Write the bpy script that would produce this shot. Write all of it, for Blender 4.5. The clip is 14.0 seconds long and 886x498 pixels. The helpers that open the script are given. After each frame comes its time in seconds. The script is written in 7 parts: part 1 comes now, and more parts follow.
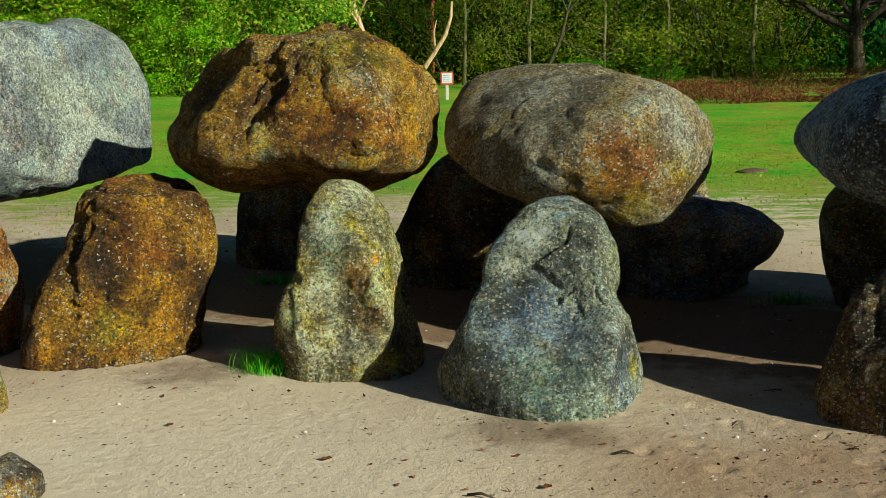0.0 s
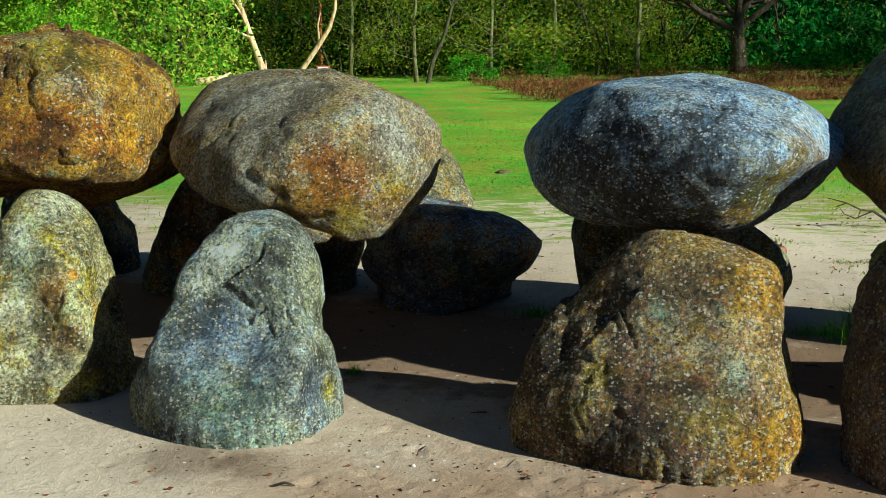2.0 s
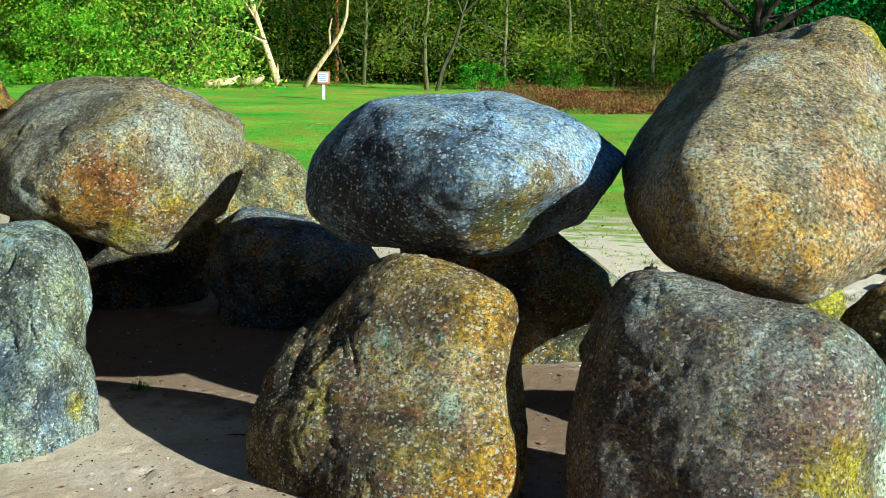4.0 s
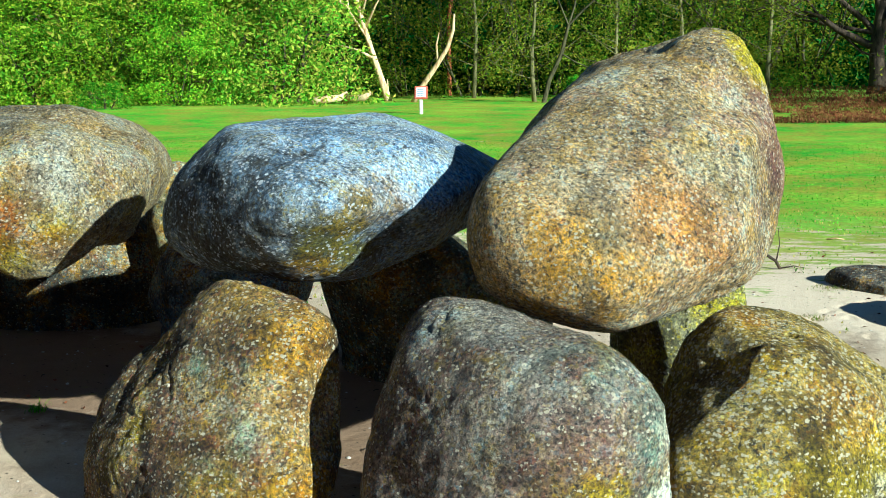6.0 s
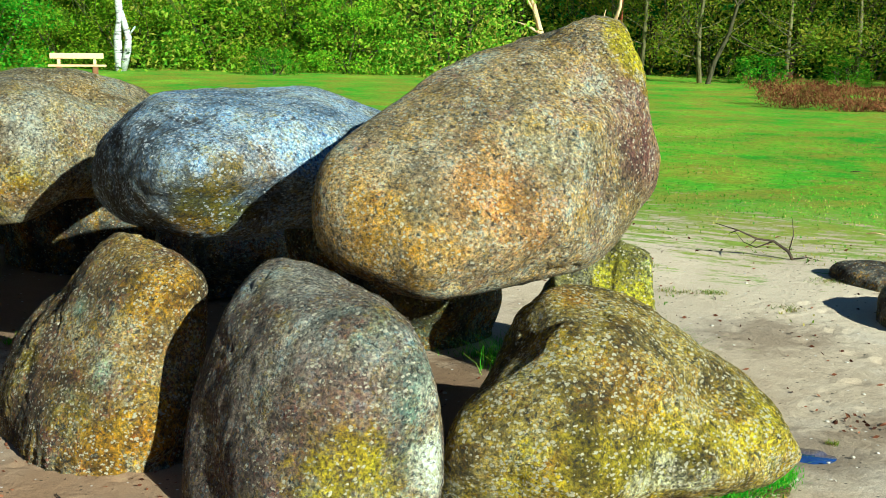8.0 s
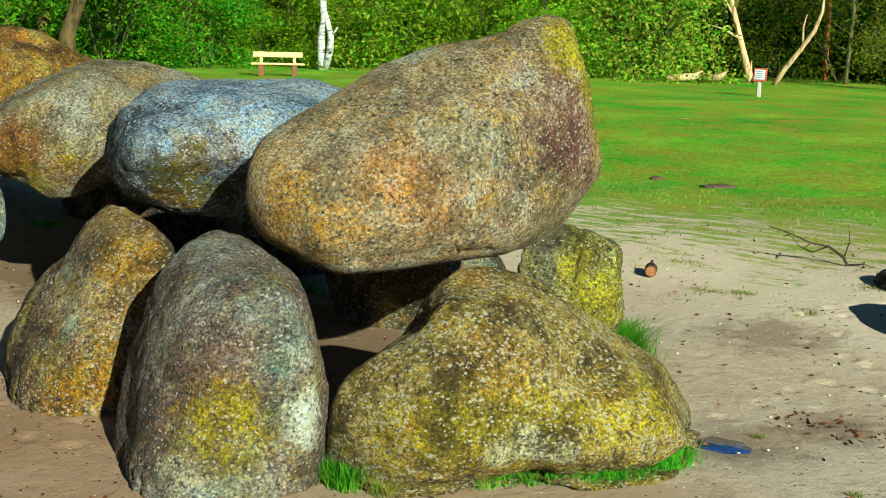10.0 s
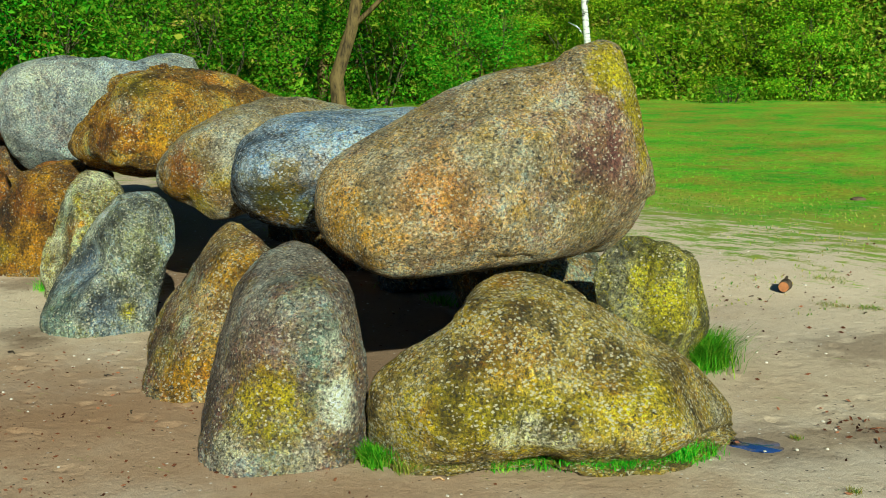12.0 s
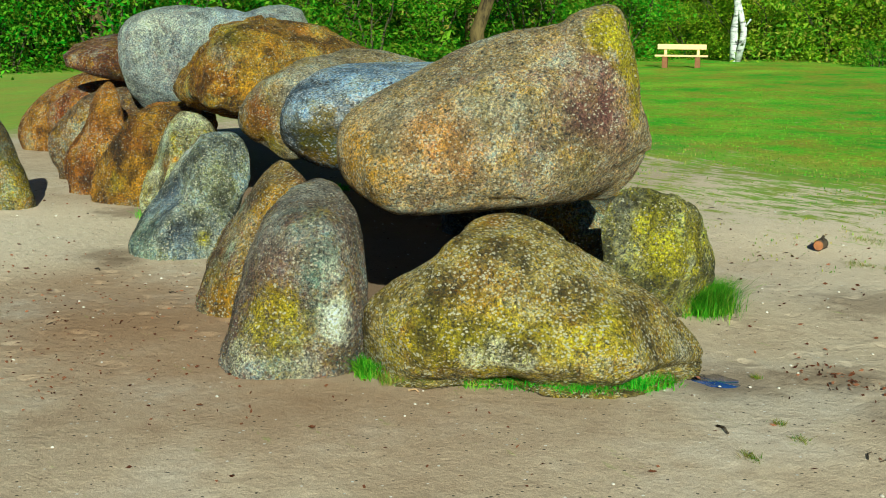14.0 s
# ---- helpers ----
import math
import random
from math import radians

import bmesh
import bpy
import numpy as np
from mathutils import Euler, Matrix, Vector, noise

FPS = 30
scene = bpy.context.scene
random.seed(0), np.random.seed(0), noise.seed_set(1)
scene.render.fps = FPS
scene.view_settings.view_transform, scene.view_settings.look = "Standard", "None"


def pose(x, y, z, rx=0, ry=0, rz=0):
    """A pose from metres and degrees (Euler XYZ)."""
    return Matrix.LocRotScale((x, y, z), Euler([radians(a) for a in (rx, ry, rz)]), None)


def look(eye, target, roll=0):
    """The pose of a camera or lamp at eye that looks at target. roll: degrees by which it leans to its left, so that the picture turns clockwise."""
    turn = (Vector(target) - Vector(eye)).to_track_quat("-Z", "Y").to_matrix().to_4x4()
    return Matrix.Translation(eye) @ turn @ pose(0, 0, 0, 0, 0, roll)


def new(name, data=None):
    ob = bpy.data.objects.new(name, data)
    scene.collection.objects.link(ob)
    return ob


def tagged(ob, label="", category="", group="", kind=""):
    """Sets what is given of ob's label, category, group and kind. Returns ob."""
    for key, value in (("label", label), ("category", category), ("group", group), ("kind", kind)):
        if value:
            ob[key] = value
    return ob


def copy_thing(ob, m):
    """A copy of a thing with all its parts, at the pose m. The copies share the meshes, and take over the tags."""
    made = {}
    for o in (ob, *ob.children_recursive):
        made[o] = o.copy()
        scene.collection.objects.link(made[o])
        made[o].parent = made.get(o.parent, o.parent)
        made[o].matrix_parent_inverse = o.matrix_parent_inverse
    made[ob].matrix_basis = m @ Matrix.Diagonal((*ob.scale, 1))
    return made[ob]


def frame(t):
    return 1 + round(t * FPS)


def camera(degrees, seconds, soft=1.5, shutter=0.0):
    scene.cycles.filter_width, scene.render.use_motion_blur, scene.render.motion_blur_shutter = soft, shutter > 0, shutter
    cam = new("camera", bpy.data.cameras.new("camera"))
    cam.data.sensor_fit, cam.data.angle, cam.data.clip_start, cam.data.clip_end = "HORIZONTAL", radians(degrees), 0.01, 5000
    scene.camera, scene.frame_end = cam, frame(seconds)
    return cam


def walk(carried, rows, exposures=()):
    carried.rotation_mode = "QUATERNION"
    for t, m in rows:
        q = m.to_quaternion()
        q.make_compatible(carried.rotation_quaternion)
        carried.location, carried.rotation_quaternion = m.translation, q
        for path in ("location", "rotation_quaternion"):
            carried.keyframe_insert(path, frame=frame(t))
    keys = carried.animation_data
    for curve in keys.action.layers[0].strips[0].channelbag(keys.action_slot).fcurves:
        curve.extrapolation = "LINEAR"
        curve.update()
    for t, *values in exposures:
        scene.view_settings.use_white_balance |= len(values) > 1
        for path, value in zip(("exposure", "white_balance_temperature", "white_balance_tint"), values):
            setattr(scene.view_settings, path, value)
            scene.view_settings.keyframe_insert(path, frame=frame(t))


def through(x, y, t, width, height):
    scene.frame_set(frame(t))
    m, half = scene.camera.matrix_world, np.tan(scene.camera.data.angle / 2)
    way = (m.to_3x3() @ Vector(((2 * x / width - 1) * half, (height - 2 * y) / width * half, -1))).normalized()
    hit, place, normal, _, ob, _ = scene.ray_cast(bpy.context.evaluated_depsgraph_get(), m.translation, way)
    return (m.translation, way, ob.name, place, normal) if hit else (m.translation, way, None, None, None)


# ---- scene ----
cam = camera(39.0, 14.0, 0.8)
PATH = [
    (0, (0.739, -1.026, 1.817), (0.425, 0.922, 1.489), -1.3),
    (0.5, (0.974, -0.876, 1.841), (0.748, 1.087, 1.53), -1.2),
    (1, (1.235, -0.742, 1.855), (1.023, 1.213, 1.493), -2.0),
    (1.5, (1.537, -0.663, 1.874), (1.336, 1.294, 1.512), 0.3),
    (2, (1.799, -0.601, 1.88), (1.617, 1.361, 1.537), -0.4),
    (2.5, (2.086, -0.44, 1.905), (1.881, 1.53, 1.627), -1.3),
    (3, (2.43, -0.35, 1.904), (2.244, 1.624, 1.647), -0.7),
    (3.2, (2.577, -0.326, 1.907), (2.385, 1.644, 1.617), -0.5),
    (5.3, (4.051, -0.032, 1.956), (3.6, 1.887, 1.614), -1.1),
    (5.5, (4.179, 0.032, 1.965), (3.708, 1.946, 1.627), -2.1),
    (6, (4.554, 0.108, 1.972), (4.059, 2.02, 1.656), -0.7),
    (6.5, (4.959, 0.135, 1.969), (4.405, 2.018, 1.588), 0.3),
    (7, (5.342, 0.264, 1.962), (4.731, 2.133, 1.595), -0.6),
    (7.5, (5.759, 0.283, 1.976), (5.068, 2.13, 1.645), -0.5),
    (8, (6.124, 0.265, 2.012), (5.331, 2.066, 1.655), 1.0),
    (8.2, (6.263, 0.302, 1.996), (5.456, 2.103, 1.672), 1.9),
    (10.3, (7.786, 0.627, 2.014), (6.605, 2.206, 1.682), 0.0),
    (10.5, (7.921, 0.663, 2.008), (6.691, 2.211, 1.711), -0.9),
    (11, (8.28, 0.711, 2.016), (6.954, 2.163, 1.65), -0.8),
    (11.4, (8.525, 0.801, 2.015), (7.127, 2.203, 1.736), 2.6),
    (11.5, (8.579, 0.832, 2.001), (7.175, 2.218, 1.671), 3.6),
    (12, (8.957, 0.951, 1.996), (7.481, 2.265, 1.687), -1.0),
    (12.5, (9.338, 1.023, 1.99), (7.841, 2.307, 1.657), -2.2),
    (13, (9.596, 1.148, 1.979), (8.033, 2.351, 1.65), -1.9),
    (13.5, (9.869, 1.199, 2.011), (8.245, 2.322, 1.692), -1.1),
    (14, (10.113, 1.199, 2.03), (8.486, 2.299, 1.651), 0.3),
]
EXPOSURES = [(0.0, 0.42, 5100, -6), (1.5, 0.68, 4880, -4), (3.0, 0.91, 4380, -6), (5.5, 1.26, 4430, -6), (8.0, 1.01, 4680, -8), (11.0, 0.62, 5010, -12), (14.0, 0.61, 4810, -12)]
walk(cam, [(t, look(eye, target, roll)) for t, eye, target, roll in PATH], EXPOSURES)

# ---------------------------------------------------------------- sky and sun
SUN_AZ = radians(-28.5)      # the way to the sun, seen from above
SUN_EL = radians(24)
world = bpy.data.worlds.new("sky")
scene.world = world
world.use_nodes = True
sky = world.node_tree.nodes.new("ShaderNodeTexSky")
sky.sky_type = "NISHITA"
sky.sun_disc = False
sky.sun_elevation = SUN_EL
sky.sun_rotation = math.pi / 2 - SUN_AZ
sky.air_density, sky.dust_density, sky.ozone_density = 1.0, 0.3, 4.0
back = world.node_tree.nodes["Background"]
back.inputs["Strength"].default_value = 0.022
world.node_tree.links.new(sky.outputs["Color"], back.inputs["Color"])

sun = new("sun", bpy.data.lights.new("sun", "SUN"))
sun.data.energy = 5.0
sun.data.angle = radians(0.6)
sun.data.color = (1.0, 0.86, 0.635)
to_sun = Vector((math.cos(SUN_EL) * math.cos(SUN_AZ), math.cos(SUN_EL) * math.sin(SUN_AZ), math.sin(SUN_EL)))
sun.matrix_world = look(to_sun * 60, (0, 0, 0))

# ---------------------------------------------------------------- small tools


def smooth(a, b, v):
    v = np.clip((np.asarray(v, float) - a) / (b - a), 0, 1)
    return v * v * (3 - 2 * v)


def even_dirs(n):
    """n directions spread evenly over the sphere."""
    i = np.arange(n) + 0.5
    polar, turn = np.arccos(1 - 2 * i / n), math.pi * (1 + 5 ** 0.5) * i
    return np.c_[np.cos(turn) * np.sin(polar), np.sin(turn) * np.sin(polar), np.cos(polar)]


def ground_z(x, y):
    """Height of the sand and the meadow: hollow round the stones, a low rise to the wood."""
    x, y = np.asarray(x, float), np.asarray(y, float)
    z = 0.01 + 0.18 * smooth(6.5, 11.5, y)
    z = z + 0.018 * np.sin(0.9 * x + 0.5) * np.cos(0.7 * y) + 0.010 * np.sin(2.3 * x - 1.1 * y)
    z = z + 0.10 * smooth(18, 34, y) * (0.5 + 0.5 * np.sin(0.21 * x + 0.13 * y))
    return z


def gz(x, y):
    return float(ground_z(x, y))


class Soup:
    """Collects vertices and faces of one mesh."""

    def __init__(self):
        self.v, self.f, self.n = [], [], 0

    def add(self, verts, faces):
        self.v.append(np.asarray(verts, float))
        self.f.extend([tuple(int(i) + self.n for i in f) for f in faces])
        self.n += len(verts)
        return self

    def tube(self, points, radii, sides=6, cap=True):
        points = [Vector(p) for p in points]
        rings = []
        for i, p in enumerate(points):
            way = (points[min(i + 1, len(points) - 1)] - points[max(i - 1, 0)]).normalized()
            side = way.cross(Vector((0.3, 0.2, 1) if abs(way.z) < 0.8 else (1, 0.1, 0))).normalized()
            up = way.cross(side)
            for k in range(sides):
                a = 2 * math.pi * k / sides
                rings.append(p + radii[i] * (math.cos(a) * side + math.sin(a) * up))
        faces = []
        for i in range(len(points) - 1):
            for k in range(sides):
                a, b = i * sides + k, i * sides + (k + 1) % sides
                faces.append((a, b, b + sides, a + sides))
        if cap:
            faces.append(tuple(range(sides - 1, -1, -1)))
            faces.append(tuple(range((len(points) - 1) * sides, len(points) * sides)))
        return self.add([tuple(r) for r in rings], faces)

    def box(self, centre, size, turn=None, bevel=0.0):
        bm = bmesh.new()
        bmesh.ops.create_cube(bm, size=1)
        for v in bm.verts:
            v.co = Vector((v.co.x * size[0], v.co.y * size[1], v.co.z * size[2]))
        if bevel:
            bmesh.ops.bevel(bm, geom=bm.edges[:], offset=bevel, segments=2, affect="EDGES")
        m = Matrix.Translation(centre) @ (turn or Matrix())
        bm.verts.index_update()
        self.add([tuple(m @ v.co) for v in bm.verts], [[v.index for v in f.verts] for f in bm.faces])
        bm.free()
        return self

    def leaves(self, places, size, rng, flat=0.0, aspect=1.0):
        """One small pointed quad at every place, turned at random."""
        n = len(places)
        a = rng.normal(size=(n, 3))
        a[:, 2] *= 1 - flat
        a /= np.linalg.norm(a, axis=1, keepdims=True)
        b = np.cross(a, rng.normal(size=(n, 3)))
        b /= np.linalg.norm(b, axis=1, keepdims=True)
        s = (size * rng.uniform(0.6, 1.3, n))[:, None]
        p = np.asarray(places)
        c = np.cross(a, b)
        verts = np.stack([p - s * a, p + 0.45 * s * aspect * b + 0.12 * s * c, p + s * a, p - 0.45 * s * aspect * b + 0.12 * s * c], 1).reshape(-1, 3)
        self.v.append(verts)
        self.f.extend([(k, k + 1, k + 2, k + 3) for k in range(self.n, self.n + 4 * n, 4)])
        self.n += 4 * n
        return self

    def mesh(self, name, smooth_faces=False):
        me = bpy.data.meshes.new(name)
        me.from_pydata(np.concatenate(self.v).tolist(), [], self.f)
        if smooth_faces:
            me.polygons.foreach_set("use_smooth", [True] * len(me.polygons))
        me.update()
        return me


def part(name, me, material, parent=None, label=""):
    ob = new(name, me)
    me.materials.clear()
    me.materials.append(material)
    if parent is not None:
        ob.parent = parent
    if label:
        ob["label"] = label
    return ob


def thing(name, at=(0, 0, 0), turn=0.0):
    ob = new(name)
    ob.matrix_world = pose(*at, 0, 0, turn)
    return ob


# ---------------------------------------------------------------- materials


def rgb(r, g, b):
    """A colour given as display values from 0 to 255."""
    return tuple((v / 255 / 12.92) if v / 255 <= 0.04045 else ((v / 255 + 0.055) / 1.055) ** 2.4 for v in (r, g, b)) + (1.0,)


class Nodes:
    def __init__(self, name):
        self.m = bpy.data.materials.new(name)
        self.m.use_nodes = True
        self.t = self.m.node_tree
        self.shader = self.t.nodes["Principled BSDF"]
        self.out = self.t.nodes["Material Output"]

    def put(self, socket, value):
        if isinstance(value, bpy.types.NodeSocket):
            self.t.links.new(value, socket)
        else:
            socket.default_value = value

    def node(self, kind, out=0, **inputs):
        n = self.t.nodes.new(kind)
        for key, value in inputs.items():
            self.put(n.inputs[key.replace("_", " ")], value)
        return n, n.outputs[out]

    def coord(self, which="Object"):
        return self.t.nodes.new("ShaderNodeTexCoord").outputs[which]

    def noise(self, vec, scale, detail=4.0, rough=0.55, out="Fac", warp=0.0):
        n = self.t.nodes.new("ShaderNodeTexNoise")
        self.put(n.inputs["Vector"], vec)
        n.inputs["Scale"].default_value, n.inputs["Detail"].default_value = scale, detail
        n.inputs["Roughness"].default_value, n.inputs["Distortion"].default_value = rough, warp
        return n.outputs[out]

    def cells(self, vec, scale, out="Distance", rand=1.0):
        n = self.t.nodes.new("ShaderNodeTexVoronoi")
        self.put(n.inputs["Vector"], vec)
        n.inputs["Scale"].default_value, n.inputs["Randomness"].default_value = scale, rand
        return n.outputs[out]

    def ramp(self, fac, stops):
        n = self.t.nodes.new("ShaderNodeValToRGB")
        while len(n.color_ramp.elements) < len(stops):
            n.color_ramp.elements.new(0.5)
        for e, (p, c) in zip(n.color_ramp.elements, stops):
            e.position, e.color = p, c if len(c) == 4 else (*c, 1)
        self.put(n.inputs["Fac"], fac)
        return n.outputs["Color"]

    def span(self, v, a, b, c=0.0, d=1.0):
        n = self.t.nodes.new("ShaderNodeMapRange")
        self.put(n.inputs["Value"], v)
        for k, x in zip(("From Min", "From Max", "To Min", "To Max"), (a, b, c, d)):
            self.put(n.inputs[k], x)
        return n.outputs["Result"]

    def math(self, op, a, b=0.0):
        n = self.t.nodes.new("ShaderNodeMath")
        n.operation = op
        self.put(n.inputs[0], a)
        self.put(n.inputs[1], b)
        return n.outputs[0]

    def mix(self, fac, a, b, how="MIX"):
        n = self.t.nodes.new("ShaderNodeMix")
        n.data_type, n.blend_type = "RGBA", how
        self.put(n.inputs[0], fac)
        self.put(n.inputs[6], a)
        self.put(n.inputs[7], b)
        return n.outputs[2]

    def far(self, vec, point):
        n = self.t.nodes.new("ShaderNodeVectorMath")
        n.operation = "DISTANCE"
        self.put(n.inputs[0], vec)
        n.inputs[1].default_value = point
        return n.outputs["Value"]

    def bump(self, height, strength, distance, below=None):
        n = self.t.nodes.new("ShaderNodeBump")
        self.put(n.inputs["Height"], height)
        n.inputs["Strength"].default_value, n.inputs["Distance"].default_value = strength, distance
        if below is not None:
            self.t.links.new(below, n.inputs["Normal"])
        return n.outputs["Normal"]

    def done(self, colour=None, rough=None, normal=None, spec=None):
        s = self.shader
        if colour is not None:
            self.put(s.inputs["Base Color"], colour)
        if rough is not None:
            self.put(s.inputs["Roughness"], rough)
        if normal is not None:
            self.t.links.new(normal, s.inputs["Normal"])
        if spec is not None:
            s.inputs["Specular IOR Level"].default_value = spec
        return self.m


LICHEN_AND_SHADE = {
    "yellow": rgb(180, 166, 48), "white": rgb(222, 222, 200), "ochre": rgb(186, 140, 58), "rust": rgb(132, 78, 36),
    "purple": rgb(106, 78, 74), "teal": rgb(118, 142, 128), "dark": rgb(58, 52, 44), "olive": rgb(112, 108, 44),
    "orange": rgb(190, 140, 72), "blue": rgb(128, 142, 160), "green": rgb(92, 118, 30), "pink": rgb(190, 140, 104),
    "tan": rgb(176, 146, 100), "grey": rgb(150, 148, 138),
}


def granite(name, dark, mid, light, patches=(), fleck=0.35, fleck_scale=62, fleck_colour=(0.80, 0.71, 0.50, 1), rough=0.8, relief=1.0, blotch=1.0,
            tones=(rgb(176, 138, 58), rgb(112, 128, 124), rgb(122, 84, 66))):
    """Weathered boulder: mottled ground colour, crystal grain, pale flecks, dark pits and patches of lichen, stain and
    painted shade (x, y, z, radius, kind, strength).
    """
    k = Nodes(name)
    p = k.coord("Object")
    broad = k.noise(p, 2.2, 6, 0.66, warp=0.25)
    col = k.ramp(broad, [(0.5 - 0.12 * (2 - blotch), dark), (0.5, mid), (0.5 + 0.10 * (2 - blotch), light)])
    medium = k.noise(p, 13, 5, 0.7)
    wander = k.noise(p, 4.5, 4, 0.65, warp=0.8)
    col = k.mix(k.span(medium, 0.42, 0.68, 0.0, 0.6), col, k.mix(0.35, dark, mid))
    # weathering in warm and cool tones
    warm, cool, red = k.noise(p, 4.2, 6, 0.72, warp=0.2), k.noise(p, 3.4, 6, 0.72, warp=0.3), k.noise(p, 5.0, 6, 0.7, warp=0.25)
    col = k.mix(k.span(warm, 0.50, 0.62, 0.0, 0.75), col, tones[0])
    col = k.mix(k.span(cool, 0.51, 0.63, 0.0, 0.75), col, tones[1])
    col = k.mix(k.span(red, 0.53, 0.65, 0.0, 0.65), col, tones[2])
    # crystals of several minerals
    bent = k.t.nodes.new("ShaderNodeVectorMath")
    bent.operation = "MULTIPLY_ADD"
    k.put(bent.inputs[0], k.noise(p, 70, 2, 0.6, "Color"))
    bent.inputs[1].default_value = (0.022, 0.022, 0.022)
    k.put(bent.inputs[2], p)
    pick = k.t.nodes.new("ShaderNodeSeparateColor")
    k.put(pick.inputs[0], k.cells(bent.outputs[0], 82, "Color"))
    mineral = k.t.nodes.new("ShaderNodeValToRGB")
    mineral.color_ramp.interpolation = "CONSTANT"
    while len(mineral.color_ramp.elements) < 6:
        mineral.color_ramp.elements.new(0.5)
    for e, (at, c) in zip(mineral.color_ramp.elements, [(0, tones[0]), (0.17, tones[1]), (0.36, tones[2]), (0.48, light), (0.62, dark), (0.76, mid)]):
        e.position, e.color = at, c
    k.put(mineral.inputs["Fac"], pick.outputs[0])
    col = k.mix(k.span(pick.outputs[1], 0, 1, 0.08, 0.6), col, mineral.outputs["Color"])
    # lichen and stains where the stone has them; a few patches hold painted shade
    for n, (x, y, z, r, kind, s) in enumerate(patches):
        edge = k.math("ADD", k.math("MULTIPLY", k.far(p, (x, y, z)), 0.85 / r), k.math("MULTIPLY", k.math("SUBTRACT", wander, 0.5), 3.2))
        edge = k.math("ADD", edge, k.math("MULTIPLY", k.math("SUBTRACT", medium, 0.5), 2.6))
        fine = k.noise(p, 36 + 3 * n, 3, 0.75)
        mask = k.math("MULTIPLY", k.span(edge, 1.4, 0.45), k.span(fine, 0.40, 0.56, 0.35, 1.0))
        col = k.mix(k.math("MULTIPLY", mask, s), col, LICHEN_AND_SHADE[kind])
    # rain streaks and weathering
    tall = k.t.nodes.new("ShaderNodeMapping")
    k.put(tall.inputs["Vector"], p)
    tall.inputs["Scale"].default_value = (1, 1, 0.16)
    streak = k.noise(tall.outputs[0], 15, 4, 0.7)
    col = k.mix(0.5 * blotch, col, k.ramp(streak, [(0.34, (0.22, 0.21, 0.2, 1)), (0.5, (0.5, 0.5, 0.5, 1)), (0.66, (0.74, 0.73, 0.7, 1))]), "OVERLAY")
    stain = k.noise(p, 3.4, 6, 0.75, warp=0.3)
    col = k.mix(0.9 * blotch, col, k.ramp(stain, [(0.38, (0.12, 0.115, 0.11, 1)), (0.5, (0.5, 0.5, 0.5, 1)), (0.60, (0.84, 0.83, 0.80, 1))]), "OVERLAY")
    grain = k.noise(p, 60, 4, 0.78, warp=0.3)
    col = k.mix(0.82, col, k.ramp(grain, [(0.36, (0.05, 0.048, 0.045, 1)), (0.5, (0.5, 0.5, 0.5, 1)), (0.62, (0.96, 0.94, 0.9, 1))]), "OVERLAY")
    rich = k.t.nodes.new("ShaderNodeHueSaturation")
    rich.inputs["Saturation"].default_value = 1.34
    rich.inputs["Value"].default_value = 1.32
    k.put(rich.inputs["Color"], col)
    col = rich.outputs["Color"]
    # pale chips, thicker in some places than in others
    lying = k.t.nodes.new("ShaderNodeMapping")
    k.put(lying.inputs["Vector"], bent.outputs[0])
    lying.inputs["Scale"].default_value = (0.85, 0.85, 1.3)
    dice = k.t.nodes.new("ShaderNodeSeparateColor")
    k.put(dice.inputs[0], k.cells(lying.outputs[0], fleck_scale, "Color"))
    where = k.noise(p, 3.2, 4, 0.6)
    cut = k.span(where, 0.32, 0.68, 1.02 - 0.30 * fleck, 0.90 - 0.75 * fleck)
    size = k.math("ADD", k.cells(lying.outputs[0], fleck_scale, "Distance"), k.math("MULTIPLY", dice.outputs[1], 0.26))
    pale = k.math("MULTIPLY", k.span(k.math("SUBTRACT", dice.outputs[0], cut), 0.0, 0.02), k.span(size, 0.58, 0.48))
    col = k.mix(k.math("MULTIPLY", pale, 0.85), col, fleck_colour)
    holes = k.noise(p, 34, 4, 0.7, warp=0.5)
    pits = k.span(holes, 0.415, 0.37)
    col = k.mix(k.math("MULTIPLY", pits, 0.8), col, (0.02, 0.018, 0.016, 1))
    # hairline cracks, here and there
    bowed = k.t.nodes.new("ShaderNodeVectorMath")
    bowed.operation = "ADD"
    k.put(bowed.inputs[0], p)
    k.put(bowed.inputs[1], k.noise(p, 5, 4, 0.7, "Color"))
    web = k.t.nodes.new("ShaderNodeTexVoronoi")
    web.feature = "DISTANCE_TO_EDGE"
    web.inputs["Scale"].default_value = 3.4
    k.put(web.inputs["Vector"], bowed.outputs[0])
    crack = k.math("MULTIPLY", k.span(web.outputs["Distance"], 0.022, 0.006), k.span(k.noise(p, 2.1, 3, 0.6), 0.50, 0.62))
    col = k.mix(k.math("MULTIPLY", crack, 0.7), col, (0.03, 0.027, 0.024, 1))
    n1 = k.bump(k.math("SUBTRACT", k.noise(p, 15, 7, 0.72), k.math("MULTIPLY", crack, 0.5)), 1.0 * relief, 0.07)
    n2 = k.bump(k.math("SUBTRACT", k.math("ADD", grain, k.math("MULTIPLY", pale, 0.25)), k.math("MULTIPLY", pits, 0.7)), 1.0 * relief, 0.045, n1)
    return k.done(col, k.span(medium, 0.3, 0.7, rough - 0.12, rough + 0.1), n2, 0.4)


